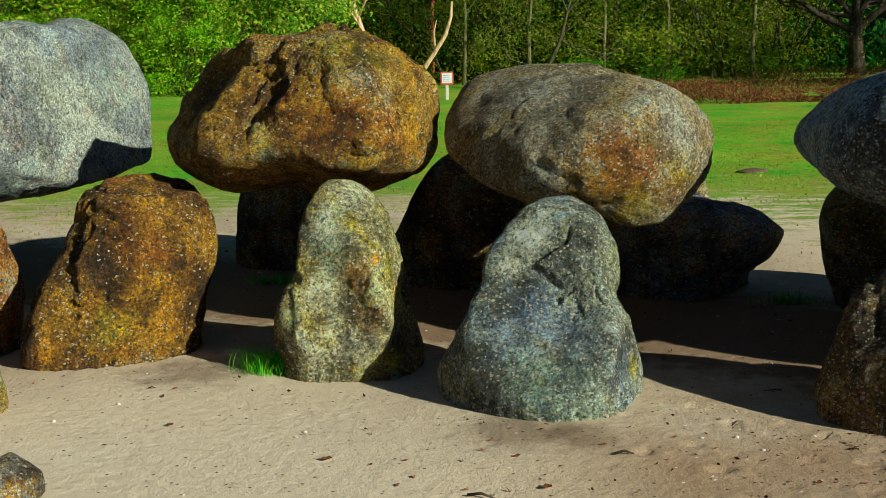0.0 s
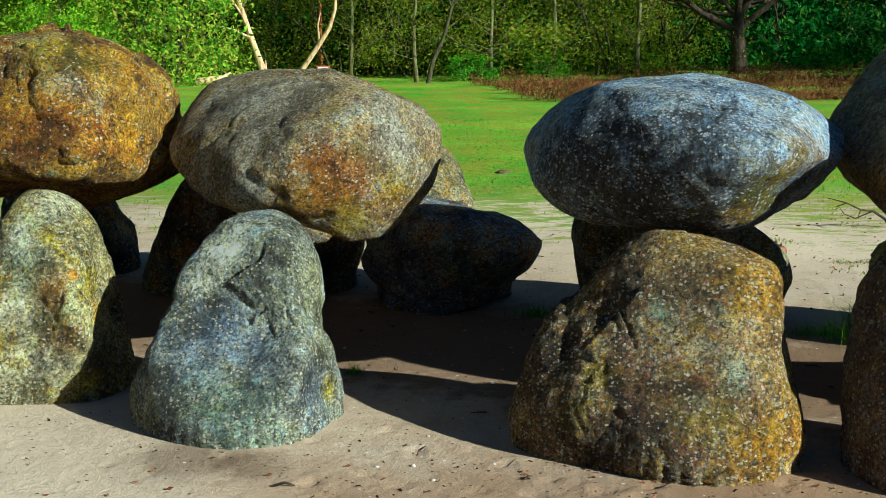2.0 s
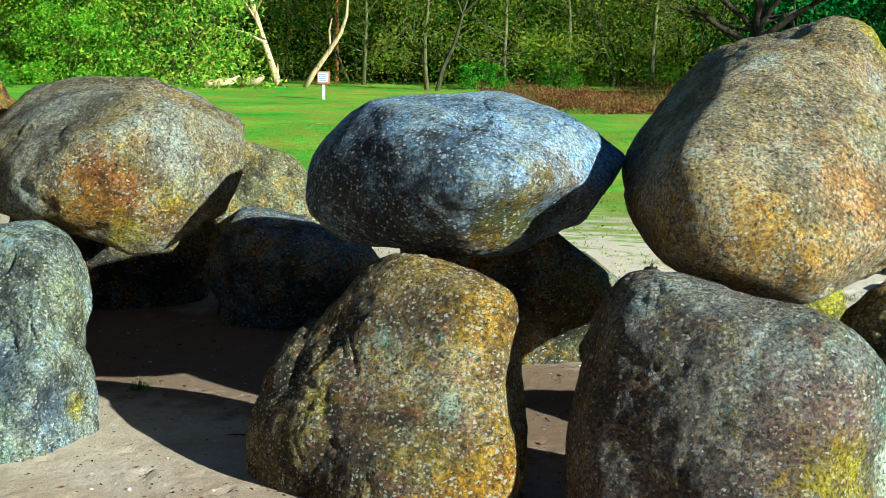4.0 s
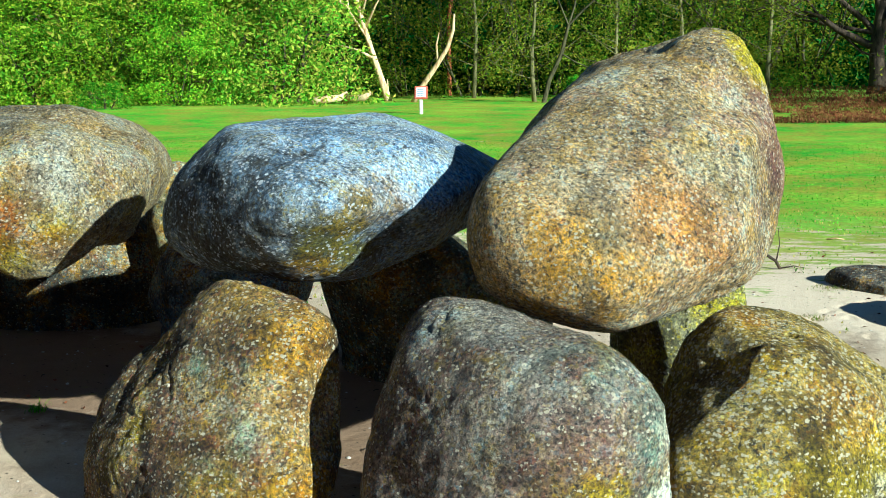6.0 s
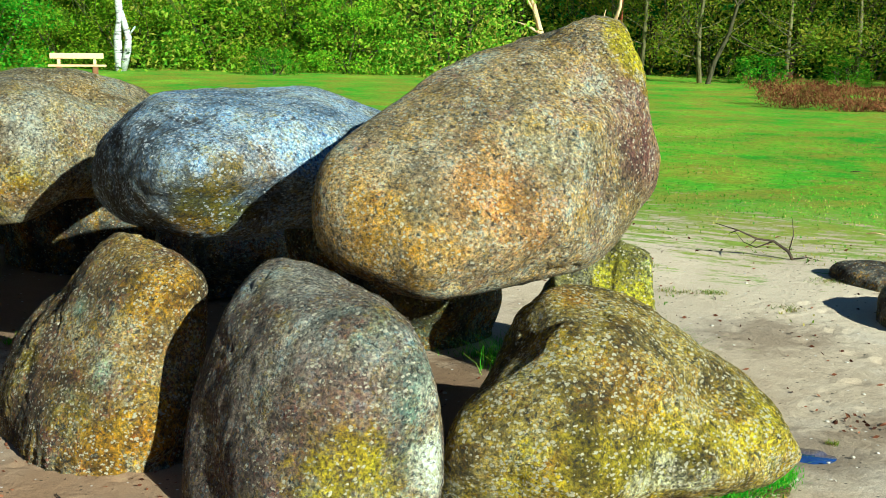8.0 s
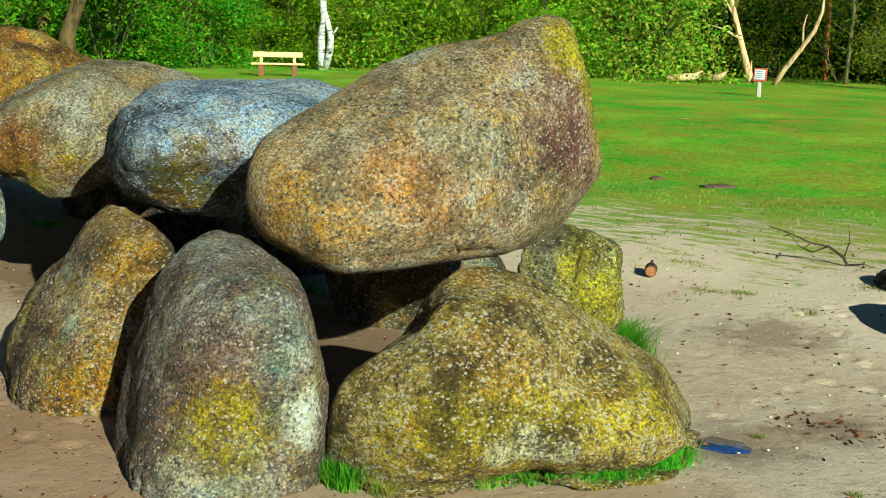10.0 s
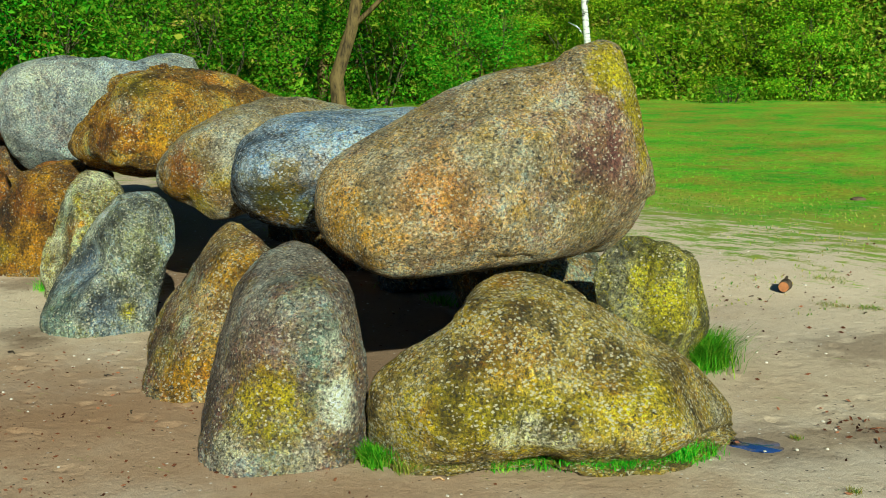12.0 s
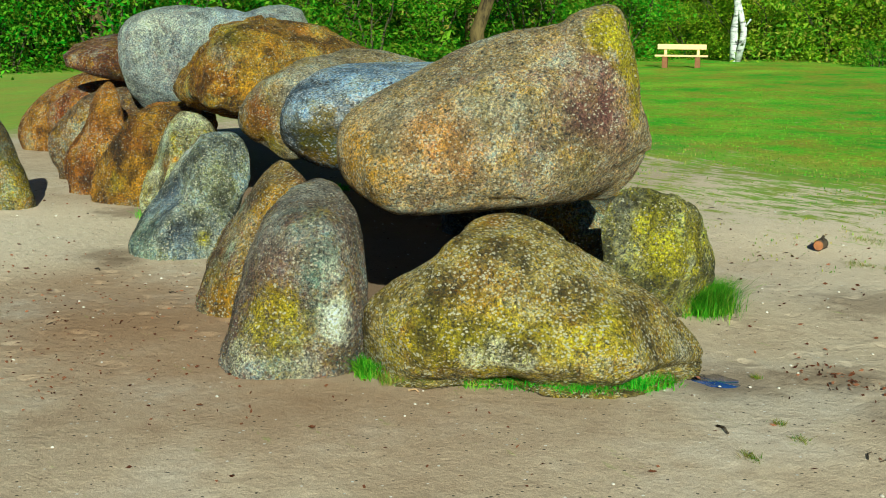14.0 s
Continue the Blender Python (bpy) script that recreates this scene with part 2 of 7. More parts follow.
def plain(name, colour, rough=0.7, vary=0.25, scale=20.0, metal=0.0, relief=0.3):
    k = Nodes(name)
    p = k.coord("Object")
    n = k.noise(p, scale, 5, 0.6)
    darker = tuple(c * (1 - vary) for c in colour[:3]) + (1,)
    lighter = tuple(min(1, c * (1 + vary)) for c in colour[:3]) + (1,)
    k.shader.inputs["Metallic"].default_value = metal
    return k.done(k.ramp(n, [(0.3, darker), (0.7, lighter)]), rough, k.bump(k.noise(p, scale * 4, 4), relief, 0.01), 0.3)


def leaf_material(name, colours, through=0.45):
    """Thin leaves: each one its own green, some light coming through."""
    k = Nodes(name)
    geo = k.t.nodes.new("ShaderNodeNewGeometry")
    info = k.t.nodes.new("ShaderNodeObjectInfo")
    col = k.ramp(geo.outputs["Random Per Island"], [(i / (len(colours) - 1), c) for i, c in enumerate(colours)])
    hue = k.t.nodes.new("ShaderNodeHueSaturation")
    # lighter and darker boughs: the shading of leaf clumps put into the colour
    bough = k.noise(k.coord("Object"), 1.1, 4, 0.6, warp=0.3)
    k.put(hue.inputs["Value"], k.math("MULTIPLY", k.span(info.outputs["Random"], 0, 1, 0.8, 1.2), k.span(bough, 0.36, 0.64, 0.72, 1.35)))
    k.put(hue.inputs["Hue"], k.span(info.outputs["Random"], 0, 1, 0.472, 0.494))
    k.put(hue.inputs["Color"], col)
    trans = k.t.nodes.new("ShaderNodeBsdfTranslucent")
    k.put(trans.inputs["Color"], hue.outputs["Color"])
    k.done(hue.outputs["Color"], 0.65, None, 0.06)
    mixer = k.t.nodes.new("ShaderNodeMixShader")
    mixer.inputs[0].default_value = through
    k.t.links.new(k.shader.outputs[0], mixer.inputs[1])
    k.t.links.new(trans.outputs[0], mixer.inputs[2])
    k.t.links.new(mixer.outputs[0], k.out.inputs["Surface"])
    return k.m


def bark_material(name, dark, light, scale=9.0, bands=0.0):
    k = Nodes(name)
    p = k.coord("Object")
    m = k.t.nodes.new("ShaderNodeMapping")
    k.put(m.inputs["Vector"], p)
    m.inputs["Scale"].default_value = (1, 1, 0.25) if not bands else (0.6, 0.6, 2.2)
    n = k.noise(m.outputs[0], scale, 6, 0.7)
    col = k.ramp(n, [(0.35, dark), (0.55 - 0.1 * bands, light)])
    return k.done(col, 0.85, k.bump(n, 0.6, 0.03), 0.2)


def ground_material():
    k = Nodes("ground_sand_and_grass")
    p = k.coord("Object")
    xyz = k.t.nodes.new("ShaderNodeSeparateXYZ")
    k.put(xyz.inputs[0], p)
    x, y = xyz.outputs["X"], xyz.outputs["Y"]
    # sand: pale and dry, trodden darker and damp in places
    n1, n2, n3 = k.noise(p, 0.9, 5, 0.6), k.noise(p, 6, 6, 0.65), k.noise(p, 160, 2, 0.7)
    sand = k.ramp(n1, [(0.3, rgb(180, 156, 126)), (0.5, rgb(198, 176, 146)), (0.72, rgb(212, 198, 176))])
    sand = k.mix(k.span(n2, 0.40, 0.75, 0.0, 0.45), sand, rgb(142, 118, 94))
    sand = k.mix(k.span(k.noise(p, 0.45, 4, 0.6), 0.42, 0.62, 0.0, 0.35), sand, rgb(176, 142, 108))
    # warm brown trodden sand close to the stones
    for x0, y0, r0, much in ((1.7, 4.0, 1.3, 0.6), (3.0, 4.0, 1.5, 0.6), (4.3, 4.2, 1.2, 0.35), (5.2, 4.8, 1.3, 0.3)):
        worn = k.math("ADD", k.math("MULTIPLY", k.far(p, (x0, y0, 0.0)), 1 / r0), k.math("MULTIPLY", k.math("SUBTRACT", n1, 0.5), 1.6))
        sand = k.mix(k.span(worn, 1.15, 0.4, 0.0, much), sand, rgb(150, 114, 80))
    for x0, y0, r0 in ((-1.6, 4.3, 1.7), (-0.6, 3.6, 1.2), (2.8, 10.2, 1.7), (1.6, 11.8, 1.9), (4.8, 9.3, 1.5), (5.9, 10.6, 1.9)):
        dry = k.math("ADD", k.math("MULTIPLY", k.far(p, (x0, y0, 0.0)), 1 / r0), k.math("MULTIPLY", k.math("SUBTRACT", n1, 0.5), 1.6))
        sand = k.mix(k.span(dry, 1.1, 0.5, 0.0, 0.5), sand, rgb(226, 204, 172))
    # darker, browner sand between the two rows of uprights, chamber shade put into colour
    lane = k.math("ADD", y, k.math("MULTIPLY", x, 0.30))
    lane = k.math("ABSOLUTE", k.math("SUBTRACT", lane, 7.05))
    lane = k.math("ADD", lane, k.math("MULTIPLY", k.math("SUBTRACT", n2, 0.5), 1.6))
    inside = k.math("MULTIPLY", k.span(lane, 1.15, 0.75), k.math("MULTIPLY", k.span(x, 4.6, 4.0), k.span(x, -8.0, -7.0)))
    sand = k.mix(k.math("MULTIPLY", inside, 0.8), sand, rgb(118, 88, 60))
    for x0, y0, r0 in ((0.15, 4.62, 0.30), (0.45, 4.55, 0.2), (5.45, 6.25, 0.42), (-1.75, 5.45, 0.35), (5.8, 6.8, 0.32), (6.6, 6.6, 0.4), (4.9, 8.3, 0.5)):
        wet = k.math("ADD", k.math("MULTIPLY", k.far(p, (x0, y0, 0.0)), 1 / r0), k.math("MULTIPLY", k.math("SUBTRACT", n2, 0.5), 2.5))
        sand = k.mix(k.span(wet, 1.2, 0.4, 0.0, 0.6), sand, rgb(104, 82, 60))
    sand = k.mix(0.45, sand, k.ramp(n3, [(0.3, (0.2, 0.2, 0.2, 1)), (0.7, (0.8, 0.8, 0.8, 1))]), "OVERLAY")
    chips = k.cells(p, 34, "Color")
    cs = k.t.nodes.new("ShaderNodeSeparateColor")
    k.put(cs.inputs[0], chips)
    cd = k.cells(p, 34, "Distance")
    bits = k.math("MULTIPLY", k.span(cs.outputs[0], 0.90, 0.92), k.span(cd, 0.30, 0.22))
    sand = k.mix(k.math("MULTIPLY", bits, 0.8), sand, (0.03, 0.022, 0.015, 1))
    pale = k.math("MULTIPLY", k.span(cs.outputs[1], 0.965, 0.975), k.span(cd, 0.28, 0.2))
    sand = k.mix(k.math("MULTIPLY", pale, 0.8), sand, (0.75, 0.7, 0.62, 1))
    # meadow: short turf in several greens with straw-coloured wear
    g1, g2, g3 = k.noise(p, 0.35, 5, 0.6), k.noise(p, 0.9, 7, 0.75), k.noise(p, 14, 4, 0.8)
    grass = k.ramp(g1, [(0.36, rgb(70, 150, 12)), (0.5, rgb(104, 166, 16)), (0.64, rgb(146, 180, 36))])
    grass = k.mix(k.span(g2, 0.41, 0.60, 0.0, 0.9), grass, rgb(148, 142, 36))
    grass = k.mix(k.span(k.noise(p, 3.1, 6, 0.75), 0.56, 0.68, 0.0, 0.6), grass, rgb(158, 132, 70))
    grass = k.mix(0.6, grass, k.ramp(g3, [(0.3, (0.15, 0.17, 0.13, 1)), (0.7, (0.85, 0.85, 0.7, 1))]), "OVERLAY")
    flat = k.t.nodes.new("ShaderNodeMapping")
    k.put(flat.inputs["Vector"], p)
    flat.inputs["Scale"].default_value = (0.45, 1.5, 1)
    edge = k.math("ADD", y, k.math("MULTIPLY", k.math("SUBTRACT", k.noise(flat.outputs[0], 0.5, 4, 0.6), 0.5), 4.0))
    cover = k.span(edge, 8.6, 13.6)
    wisps = k.span(k.noise(flat.outputs[0], 4.5, 7, 0.78), 0.34, 0.66)
    inner = k.span(k.math("SUBTRACT", cover, wisps), -0.10, 0.16)
    grass = k.mix(k.span(edge, 14.5, 11.5, 0.0, 0.6), grass, rgb(150, 152, 66))
    left = k.span(k.math("ADD", k.math("MULTIPLY", x, -1.0), k.math("MULTIPLY", k.math("SUBTRACT", n2, 0.5), 4.0)), 9.0, 11.5)
    near = k.span(k.math("ADD", k.math("MULTIPLY", y, -1.0), k.math("MULTIPLY", k.math("SUBTRACT", n2, 0.5), 6.0)), 9.0, 12.0)
    mask = k.math("MAXIMUM", inner, k.math("MAXIMUM", left, near))
    col = k.mix(mask, sand, grass)
    b = k.bump(k.noise(p, 14, 6, 0.7), 0.5, 0.03)
    b = k.bump(k.noise(p, 90, 3, 0.8), 0.3, 0.010, b)
    return k.done(col, 0.95, b, 0.15)


SAND = ground_material()

# ---------------------------------------------------------------- ground


def steps(lo, hi, cell, reach, growth):
    """Even steps from lo to hi, then ever longer ones out to the horizon."""
    mid = np.arange(lo, hi + cell / 2, cell)
    out, d, s = [], 0.0, cell
    while d < reach:
        s *= growth
        d += s
        out.append(d)
    out = np.array(out)
    return np.r_[lo - out[::-1], mid, hi + out]


def build_ground():
    xs, ys = steps(-4.5, 8.5, 0.035, 900, 1.07), steps(2.6, 9.5, 0.035, 900, 1.07)
    gx, gy = np.meshgrid(xs, ys)
    z = ground_z(gx, gy)
    rng = np.random.default_rng(4)
    # trodden sand: shallow dents with raised rims
    n = 1500
    px, py = rng.uniform(-4.5, 8.5, n), rng.uniform(2.6, 9.5, n)
    size, deep, turn = rng.uniform(0.025, 0.075, n), rng.uniform(0.004, 0.014, n), rng.uniform(0, math.pi, n)
    busy = np.where((px > 0.6) & (px < 3.4) & (py < 5.2), 1.9, np.where((px > 4.5) & (py > 6.5), 1.3, 0.4))
    for x, y, s, d, a, w in zip(px, py, size, deep, turn, busy):
        i0, i1 = np.searchsorted(xs, (x - 4 * s, x + 4 * s))
        j0, j1 = np.searchsorted(ys, (y - 4 * s, y + 4 * s))
        if i1 - i0 < 2 or j1 - j0 < 2:
            continue
        ux, uy = gx[j0:j1, i0:i1] - x, gy[j0:j1, i0:i1] - y
        u, v = ux * math.cos(a) + uy * math.sin(a), (-ux * math.sin(a) + uy * math.cos(a)) / 0.55
        r2 = (u * u + v * v) / (s * s)
        z[j0:j1, i0:i1] += w * d * (0.45 * np.exp(-((np.sqrt(r2) - 1.5) ** 2) / 0.25) - np.exp(-r2))
    # the low wet hollow beside the end stone
    z -= 0.022 * np.exp(-(((gx - 5.42) / 0.22) ** 2 + ((gy - 6.2) / 0.16) ** 2))
    ny, nx = gx.shape
    me = bpy.data.meshes.new("ground")
    verts = np.stack([gx, gy, z], -1).reshape(-1, 3)
    i = np.arange(ny * nx).reshape(ny, nx)
    quads = np.stack([i[:-1, :-1], i[:-1, 1:], i[1:, 1:], i[1:, :-1]], -1).reshape(-1, 4)
    me.vertices.add(len(verts))
    me.vertices.foreach_set("co", verts.ravel())
    me.loops.add(quads.size)
    me.loops.foreach_set("vertex_index", quads.ravel())
    me.polygons.add(len(quads))
    me.polygons.foreach_set("loop_start", np.arange(0, quads.size, 4))
    me.polygons.foreach_set("use_smooth", np.ones(len(quads), bool))
    me.update(calc_edges=True)
    me.validate()
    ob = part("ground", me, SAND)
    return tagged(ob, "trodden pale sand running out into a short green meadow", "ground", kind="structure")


build_ground()

# ---------------------------------------------------------------- the boulders
FACETS, BULGES, SWELLS = even_dirs(30), even_dirs(36), even_dirs(96)
BALLS = {}


def ball(level):
    """Directions and triangles of a fine round grid."""
    if level not in BALLS:
        bm = bmesh.new()
        bmesh.ops.create_icosphere(bm, subdivisions=level, radius=1)
        bm.verts.index_update()
        BALLS[level] = (np.array([v.co[:] for v in bm.verts]), np.array([[v.index for v in f.verts] for f in bm.faces]))
        bm.free()
    return BALLS[level]


def rough_noise(p, scale, seed, octaves=3):
    off = Vector((seed * 7.3, seed * 3.1, seed * 5.7))
    return np.array([noise.fractal(Vector(q) * scale + off, 0.9, 2.1, octaves) for q in p])


def boulder(name, label, group, centre, facets, bulges, material, level=5, seed=1, rough=0.012, cracks=(), splits=(), ledges=(), crags=6, blocks=0.0, skirt=0.18, chips=46, swells=()):
    """A weathered erratic: worn-down facets at the given distances from the middle, swollen or hollowed by the bulges,
    then split flat along the given planes (x, y, z, distance) and in small chips, uneven by small swells, stepped at ledges (place, way down,
    length, depth) and at some smaller ones by chance, broken in blocks of that height, roughened at three scales,
    with cracks (way points from the middle, width, depth)."""
    d, tris = ball(level)
    worn = (((np.maximum(d @ FACETS.T, 0) / np.array(facets)) ** 10).sum(1)) ** -0.1
    r = worn * np.exp(np.exp(9.0 * (d @ BULGES.T - 1)) @ np.array(bulges))
    p = d * r[:, None]
    r = r + rough * 1.3 * rough_noise(p, 2.6, seed) + rough * 0.7 * rough_noise(p, 9.0, seed + 40, 4)
    # flat breaks: planes that shave off what stands out
    rng = np.random.default_rng(seed)
    faces = rng.normal(size=(chips, 3))
    faces /= np.linalg.norm(faces, axis=1, keepdims=True)
    p = d * r[:, None]
    keep = 40.0
    inv = (1 / r) ** keep
    for x, y, z, off in splits:
        inv = inv + np.maximum(d @ np.array((x, y, z)) / off, 1e-6) ** keep
    for f in faces:
        off = (p @ f).max() - rough * rng.uniform(0.2, 2.0)
        inv = inv + np.maximum(d @ f / off, 1e-6) ** keep
    r = inv ** (-1 / keep) + rough * 0.7
    if swells:
        r = r * np.exp(np.exp(42.0 * (d @ SWELLS.T - 1)) @ np.array(swells))
    p = d * r[:, None]
    ledges = list(ledges)
    for _ in range(crags):
        q = p[rng.integers(len(p))]
        way = np.cross(q, rng.normal(size=3))
        ledges.append((*q, *(way / np.linalg.norm(way)), rng.uniform(0.10, 0.32), rough * rng.uniform(0.5, 1.5)))
    wave = 0.05 * rough_noise(p, 5.0, seed + 21, 3)
    for x, y, z, vx, vy, vz, length, depth in ledges:
        q, way = np.array((x, y, z)), np.array((vx, vy, vz))
        out = q / np.linalg.norm(q)
        along = np.cross(out, way)
        s, u, h = (p - q) @ way + wave, (p - q) @ along, (p - q) @ out
        r = r - depth * smooth(-0.012, 0.014, s) * np.exp(-((np.maximum(s, 0) / (1.3 * length)) ** 2) - (u / length) ** 4) * (h > -0.5 * length - 0.1)
    p = d * r[:, None]
    if blocks:
        # broken into uneven blocks: each a little higher, lower or tilted, with cracks between some of them
        q = p * np.array((2.9, 2.9, 4.2)) + np.stack([0.35 * rough_noise(p, 3.5, seed + k, 3) for k in (31, 32, 33)], 1)
        step, seam = np.zeros(len(p)), np.zeros(len(p))
        for i, v in enumerate(q):
            far_by, mids = noise.voronoi(Vector(v))
            m = mids[0]
            h = math.sin(m.x * 12.9898 + m.y * 78.233 + m.z * 37.719 + seed) * 43758.5453 % 1
            g = math.sin(m.x * 39.3 + m.y * 11.1 + m.z * 83.2) * 2468.13 % 1
            step[i] = (h - 0.5) + 0.9 * ((v[0] - m.x) * (g - 0.5) + (v[2] - m.z) * (h - 0.5))
            seam[i] = math.exp(-(((far_by[1] - far_by[0]) / 0.07) ** 2))
        r = r + blocks * (step - 0.75 * seam * smooth(-0.05, 0.25, rough_noise(p, 2.2, seed + 55, 2)))
        p = d * r[:, None]
    scars = np.abs(rough_noise(p, 4.5, seed + 9, 2))
    r = r - rough * 0.6 * np.exp(-((scars / 0.06) ** 2)) * smooth(0.05, 0.3, rough_noise(p, 1.7, seed + 3, 2))
    r = r + rough * 0.30 * rough_noise(p, 24.0, seed + 70, 3)
    p = d * r[:, None]
    for way, width, depth in cracks:
        way = np.array(way, float)
        best = np.full(len(p), 9.0)
        for a, b in zip(way[:-1], way[1:]):
            t = np.clip(((p - a) @ (b - a)) / ((b - a) @ (b - a)), 0, 1)
            best = np.minimum(best, np.linalg.norm(p - a - t[:, None] * (b - a), axis=1))
        best = best * (1 + 0.5 * rough_noise(p, 7.0, seed + 5, 2))
        r = r - depth * np.exp(-((best / width) ** 2))
    p = d * r[:, None]
    # what stands in the ground goes straight down into it
    ground = gz(centre[0], centre[1]) - centre[2]
    if p[:, 2].min() < ground + 0.02:
        turn = ((np.arctan2(p[:, 1], p[:, 0]) / (2 * math.pi)) % 1 * 60).astype(int) % 60
        flat = np.hypot(p[:, 0], p[:, 1])
        foot = np.array([flat[(turn == k) & (p[:, 2] > ground + 0.01) & (p[:, 2] < ground + 0.12)].max(initial=0.05) for k in range(60)])
        for _ in range(3):
            foot = (np.roll(foot, 1) + 2 * foot + np.roll(foot, -1)) / 4
        share = 1 - smooth(ground + 0.02, ground + skirt, p[:, 2])
        scale = 1 + share * np.maximum(foot[turn] / np.maximum(flat, 0.02) - 1, 0) * smooth(0.0, 0.12, flat)
        p[:, :2] *= scale[:, None]
    me = bpy.data.meshes.new(name)
    me.vertices.add(len(p))
    me.vertices.foreach_set("co", p.ravel())
    me.loops.add(tris.size)
    me.loops.foreach_set("vertex_index", tris.ravel())
    me.polygons.add(len(tris))
    me.polygons.foreach_set("loop_start", np.arange(0, tris.size, 3))
    me.polygons.foreach_set("use_smooth", np.ones(len(tris), bool))
    me.update(calc_edges=True)
    ob = part(name, me, material)
    ob.location = centre
    return tagged(ob, label, "boulder", group)


CAP, UP, REAR, LOOSE = "capstones of the dolmen", "front upright stones", "rear upright stones", "loose stones round the dolmen"

stone_look = granite("granite_k1", rgb(128, 114, 92), rgb(174, 158, 128), rgb(206, 190, 160), fleck=0.48, blotch=0.62, tones=(rgb(190, 162, 108), rgb(132, 144, 142), rgb(138, 106, 96)), patches=[(0.20, 0.00, 0.46, 0.10, "yellow", 0.8), (0.25, 0.01, 0.34, 0.10, "yellow", 0.8), (0.27, 0.05, 0.18, 0.09, "yellow", 0.75), (0.31, 0.05, 0.02, 0.08, "yellow", 0.65), (0.34, 0.03, -0.10, 0.07, "yellow", 0.55), (0.27, -0.17, 0.24, 0.15, "purple", 0.55), (0.33, -0.24, 0.06, 0.17, "purple", 0.6), (0.34, -0.30, -0.12, 0.14, "purple", 0.5),
    (0.17, -0.06, 0.46, 0.1, "yellow", 0.8), (0.26, -0.04, 0.34, 0.08, "yellow", 0.85), (0.31, -0.01, 0.20, 0.06, "yellow", 0.8), (0.24, -0.04, 0.38, 0.07, "yellow", 0.6), (0.19, -0.13, 0.39, 0.08, "yellow", 0.6), (0.29, -0.29, 0.07, 0.16, "purple", 0.65), (0.35, -0.17, -0.14, 0.18, "purple", 0.7), (0.26, -0.62, -0.19, 0.14, "dark", 0.45), (0.34, -0.16, 0.04, 0.14, "purple", 0.6), (-0.26, -1.19, -0.12, 0.16, "grey", 0.6), (-0.33, -1.31, -0.21, 0.1, "teal", 0.35), (-0.03, -1.07, -0.21, 0.2, "pink", 0.4), (-0.67, -1.32, -0.11, 0.12, "tan", 0.5), (-0.53, -1.41, -0.34, 0.18, "ochre", 0.55), (-0.22, -1.37, -0.44, 0.12, "ochre", 0.3), (0.07, -0.83, 0.01, 0.15, "teal", 0.3), (-0.19, -1.19, -0.20, 0.2, "orange", 0.35), (-0.48, -1.22, -0.07, 0.12, "grey", 0.35), (0.33, -0.33, -0.33, 0.12, "olive", 0.4)])
boulder("capstone", "huge tilted tan granite capstone, yellow lichen on its tip", CAP,
        (4.283, 6.241, 1.485),
        [0.554, 0.602, 0.945, 0.762, 0.981, 0.432, 0.702, 0.860, 0.923, 1.213, 0.299, 2.124, 0.247, 1.181, 1.131, 0.347, 1.962, 1.030, 0.539, 1.379, 1.089, 1.992, 1.336, 0.454, 1.841, 0.993, 0.872, 0.687, 0.462, 0.921],
        [0.015, -0.095, 0.076, -0.116, 0.142, 0.053, -0.076, -0.158, -0.125, 0.232, 0.156, 0.022, -0.015, -0.030, -0.008, -0.097, 0.077, 0.009, 0.091, 0.060, -0.066, 0.253, 0.023, 0.126, 0.206, 0.048, -0.020, 0.171, -0.009, -0.084, 0.091, -0.069, -0.023, 0.011, 0.079, 0.118],
        stone_look, 6, 1, 0.014, [([(-0.229, -1.312, -0.556), (-0.042, -1.063, -0.547), (0.115, -0.825, -0.540), (0.174, -0.701, -0.542)], 0.02, 0.03)], [(-0.724, -0.678, -0.122, 1.553), (0.473, -0.845, 0.251, 0.978), (0.290, -0.584, -0.758, 1.136), (0.967, -0.231, 0.105, 0.360), (0.058, -0.527, 0.848, 0.541), (0.576, -0.680, 0.453, 0.612), (-0.860, -0.116, 0.496, 0.815), (-0.454, -0.867, -0.204, 1.469), (0.732, -0.511, -0.451, 0.755), (-0.841, -0.515, -0.167, 1.250), (-0.396, -0.360, -0.845, 1.098)], [(-0.06, -1.09, -0.55, -0.07, 0.79, -0.61, 0.25, 0.03), (0.32, -0.24, 0.01, 0.19, 0.97, -0.13, 0.3, 0.02)], 6, 0.008, swells=[0.001, 0.014, -0.029, -0.017, 0.012, 0.003, -0.031, -0.026, 0.042, 0.012, 0.042, -0.024, -0.001, -0.016, 0.006, 0.003, 0.028, 0, -0.001, 0.015, 0, 0.007, 0.021, 0.005, 0.004, 0, -0.003, -0.003, -0.001, -0.03, 0, -0.016, 0.004, 0, 0, -0.019, 0, 0.068, 0, 0.016, 0, 0, -0.017, -0.001, -0.011, -0.028, 0, 0.003, 0.005, -0.007, -0.017, 0, 0.014, -0.012, 0, 0.026, 0.003, 0.01, 0.13, 0, 0.029, 0.02, 0.055, 0.005, 0, 0.001, 0.03, 0, 0.043, 0.001, 0.008, 0.036, 0, -0.003, 0.001, 0.134, 0.002, 0, -0.002, -0.013, 0.101, -0.005, 0, -0.006, -0.089, 0.002, -0.002, 0.002, 0.101, 0.012, -0.002, -0.011, 0.026, 0.106, 0.009, -0.006])

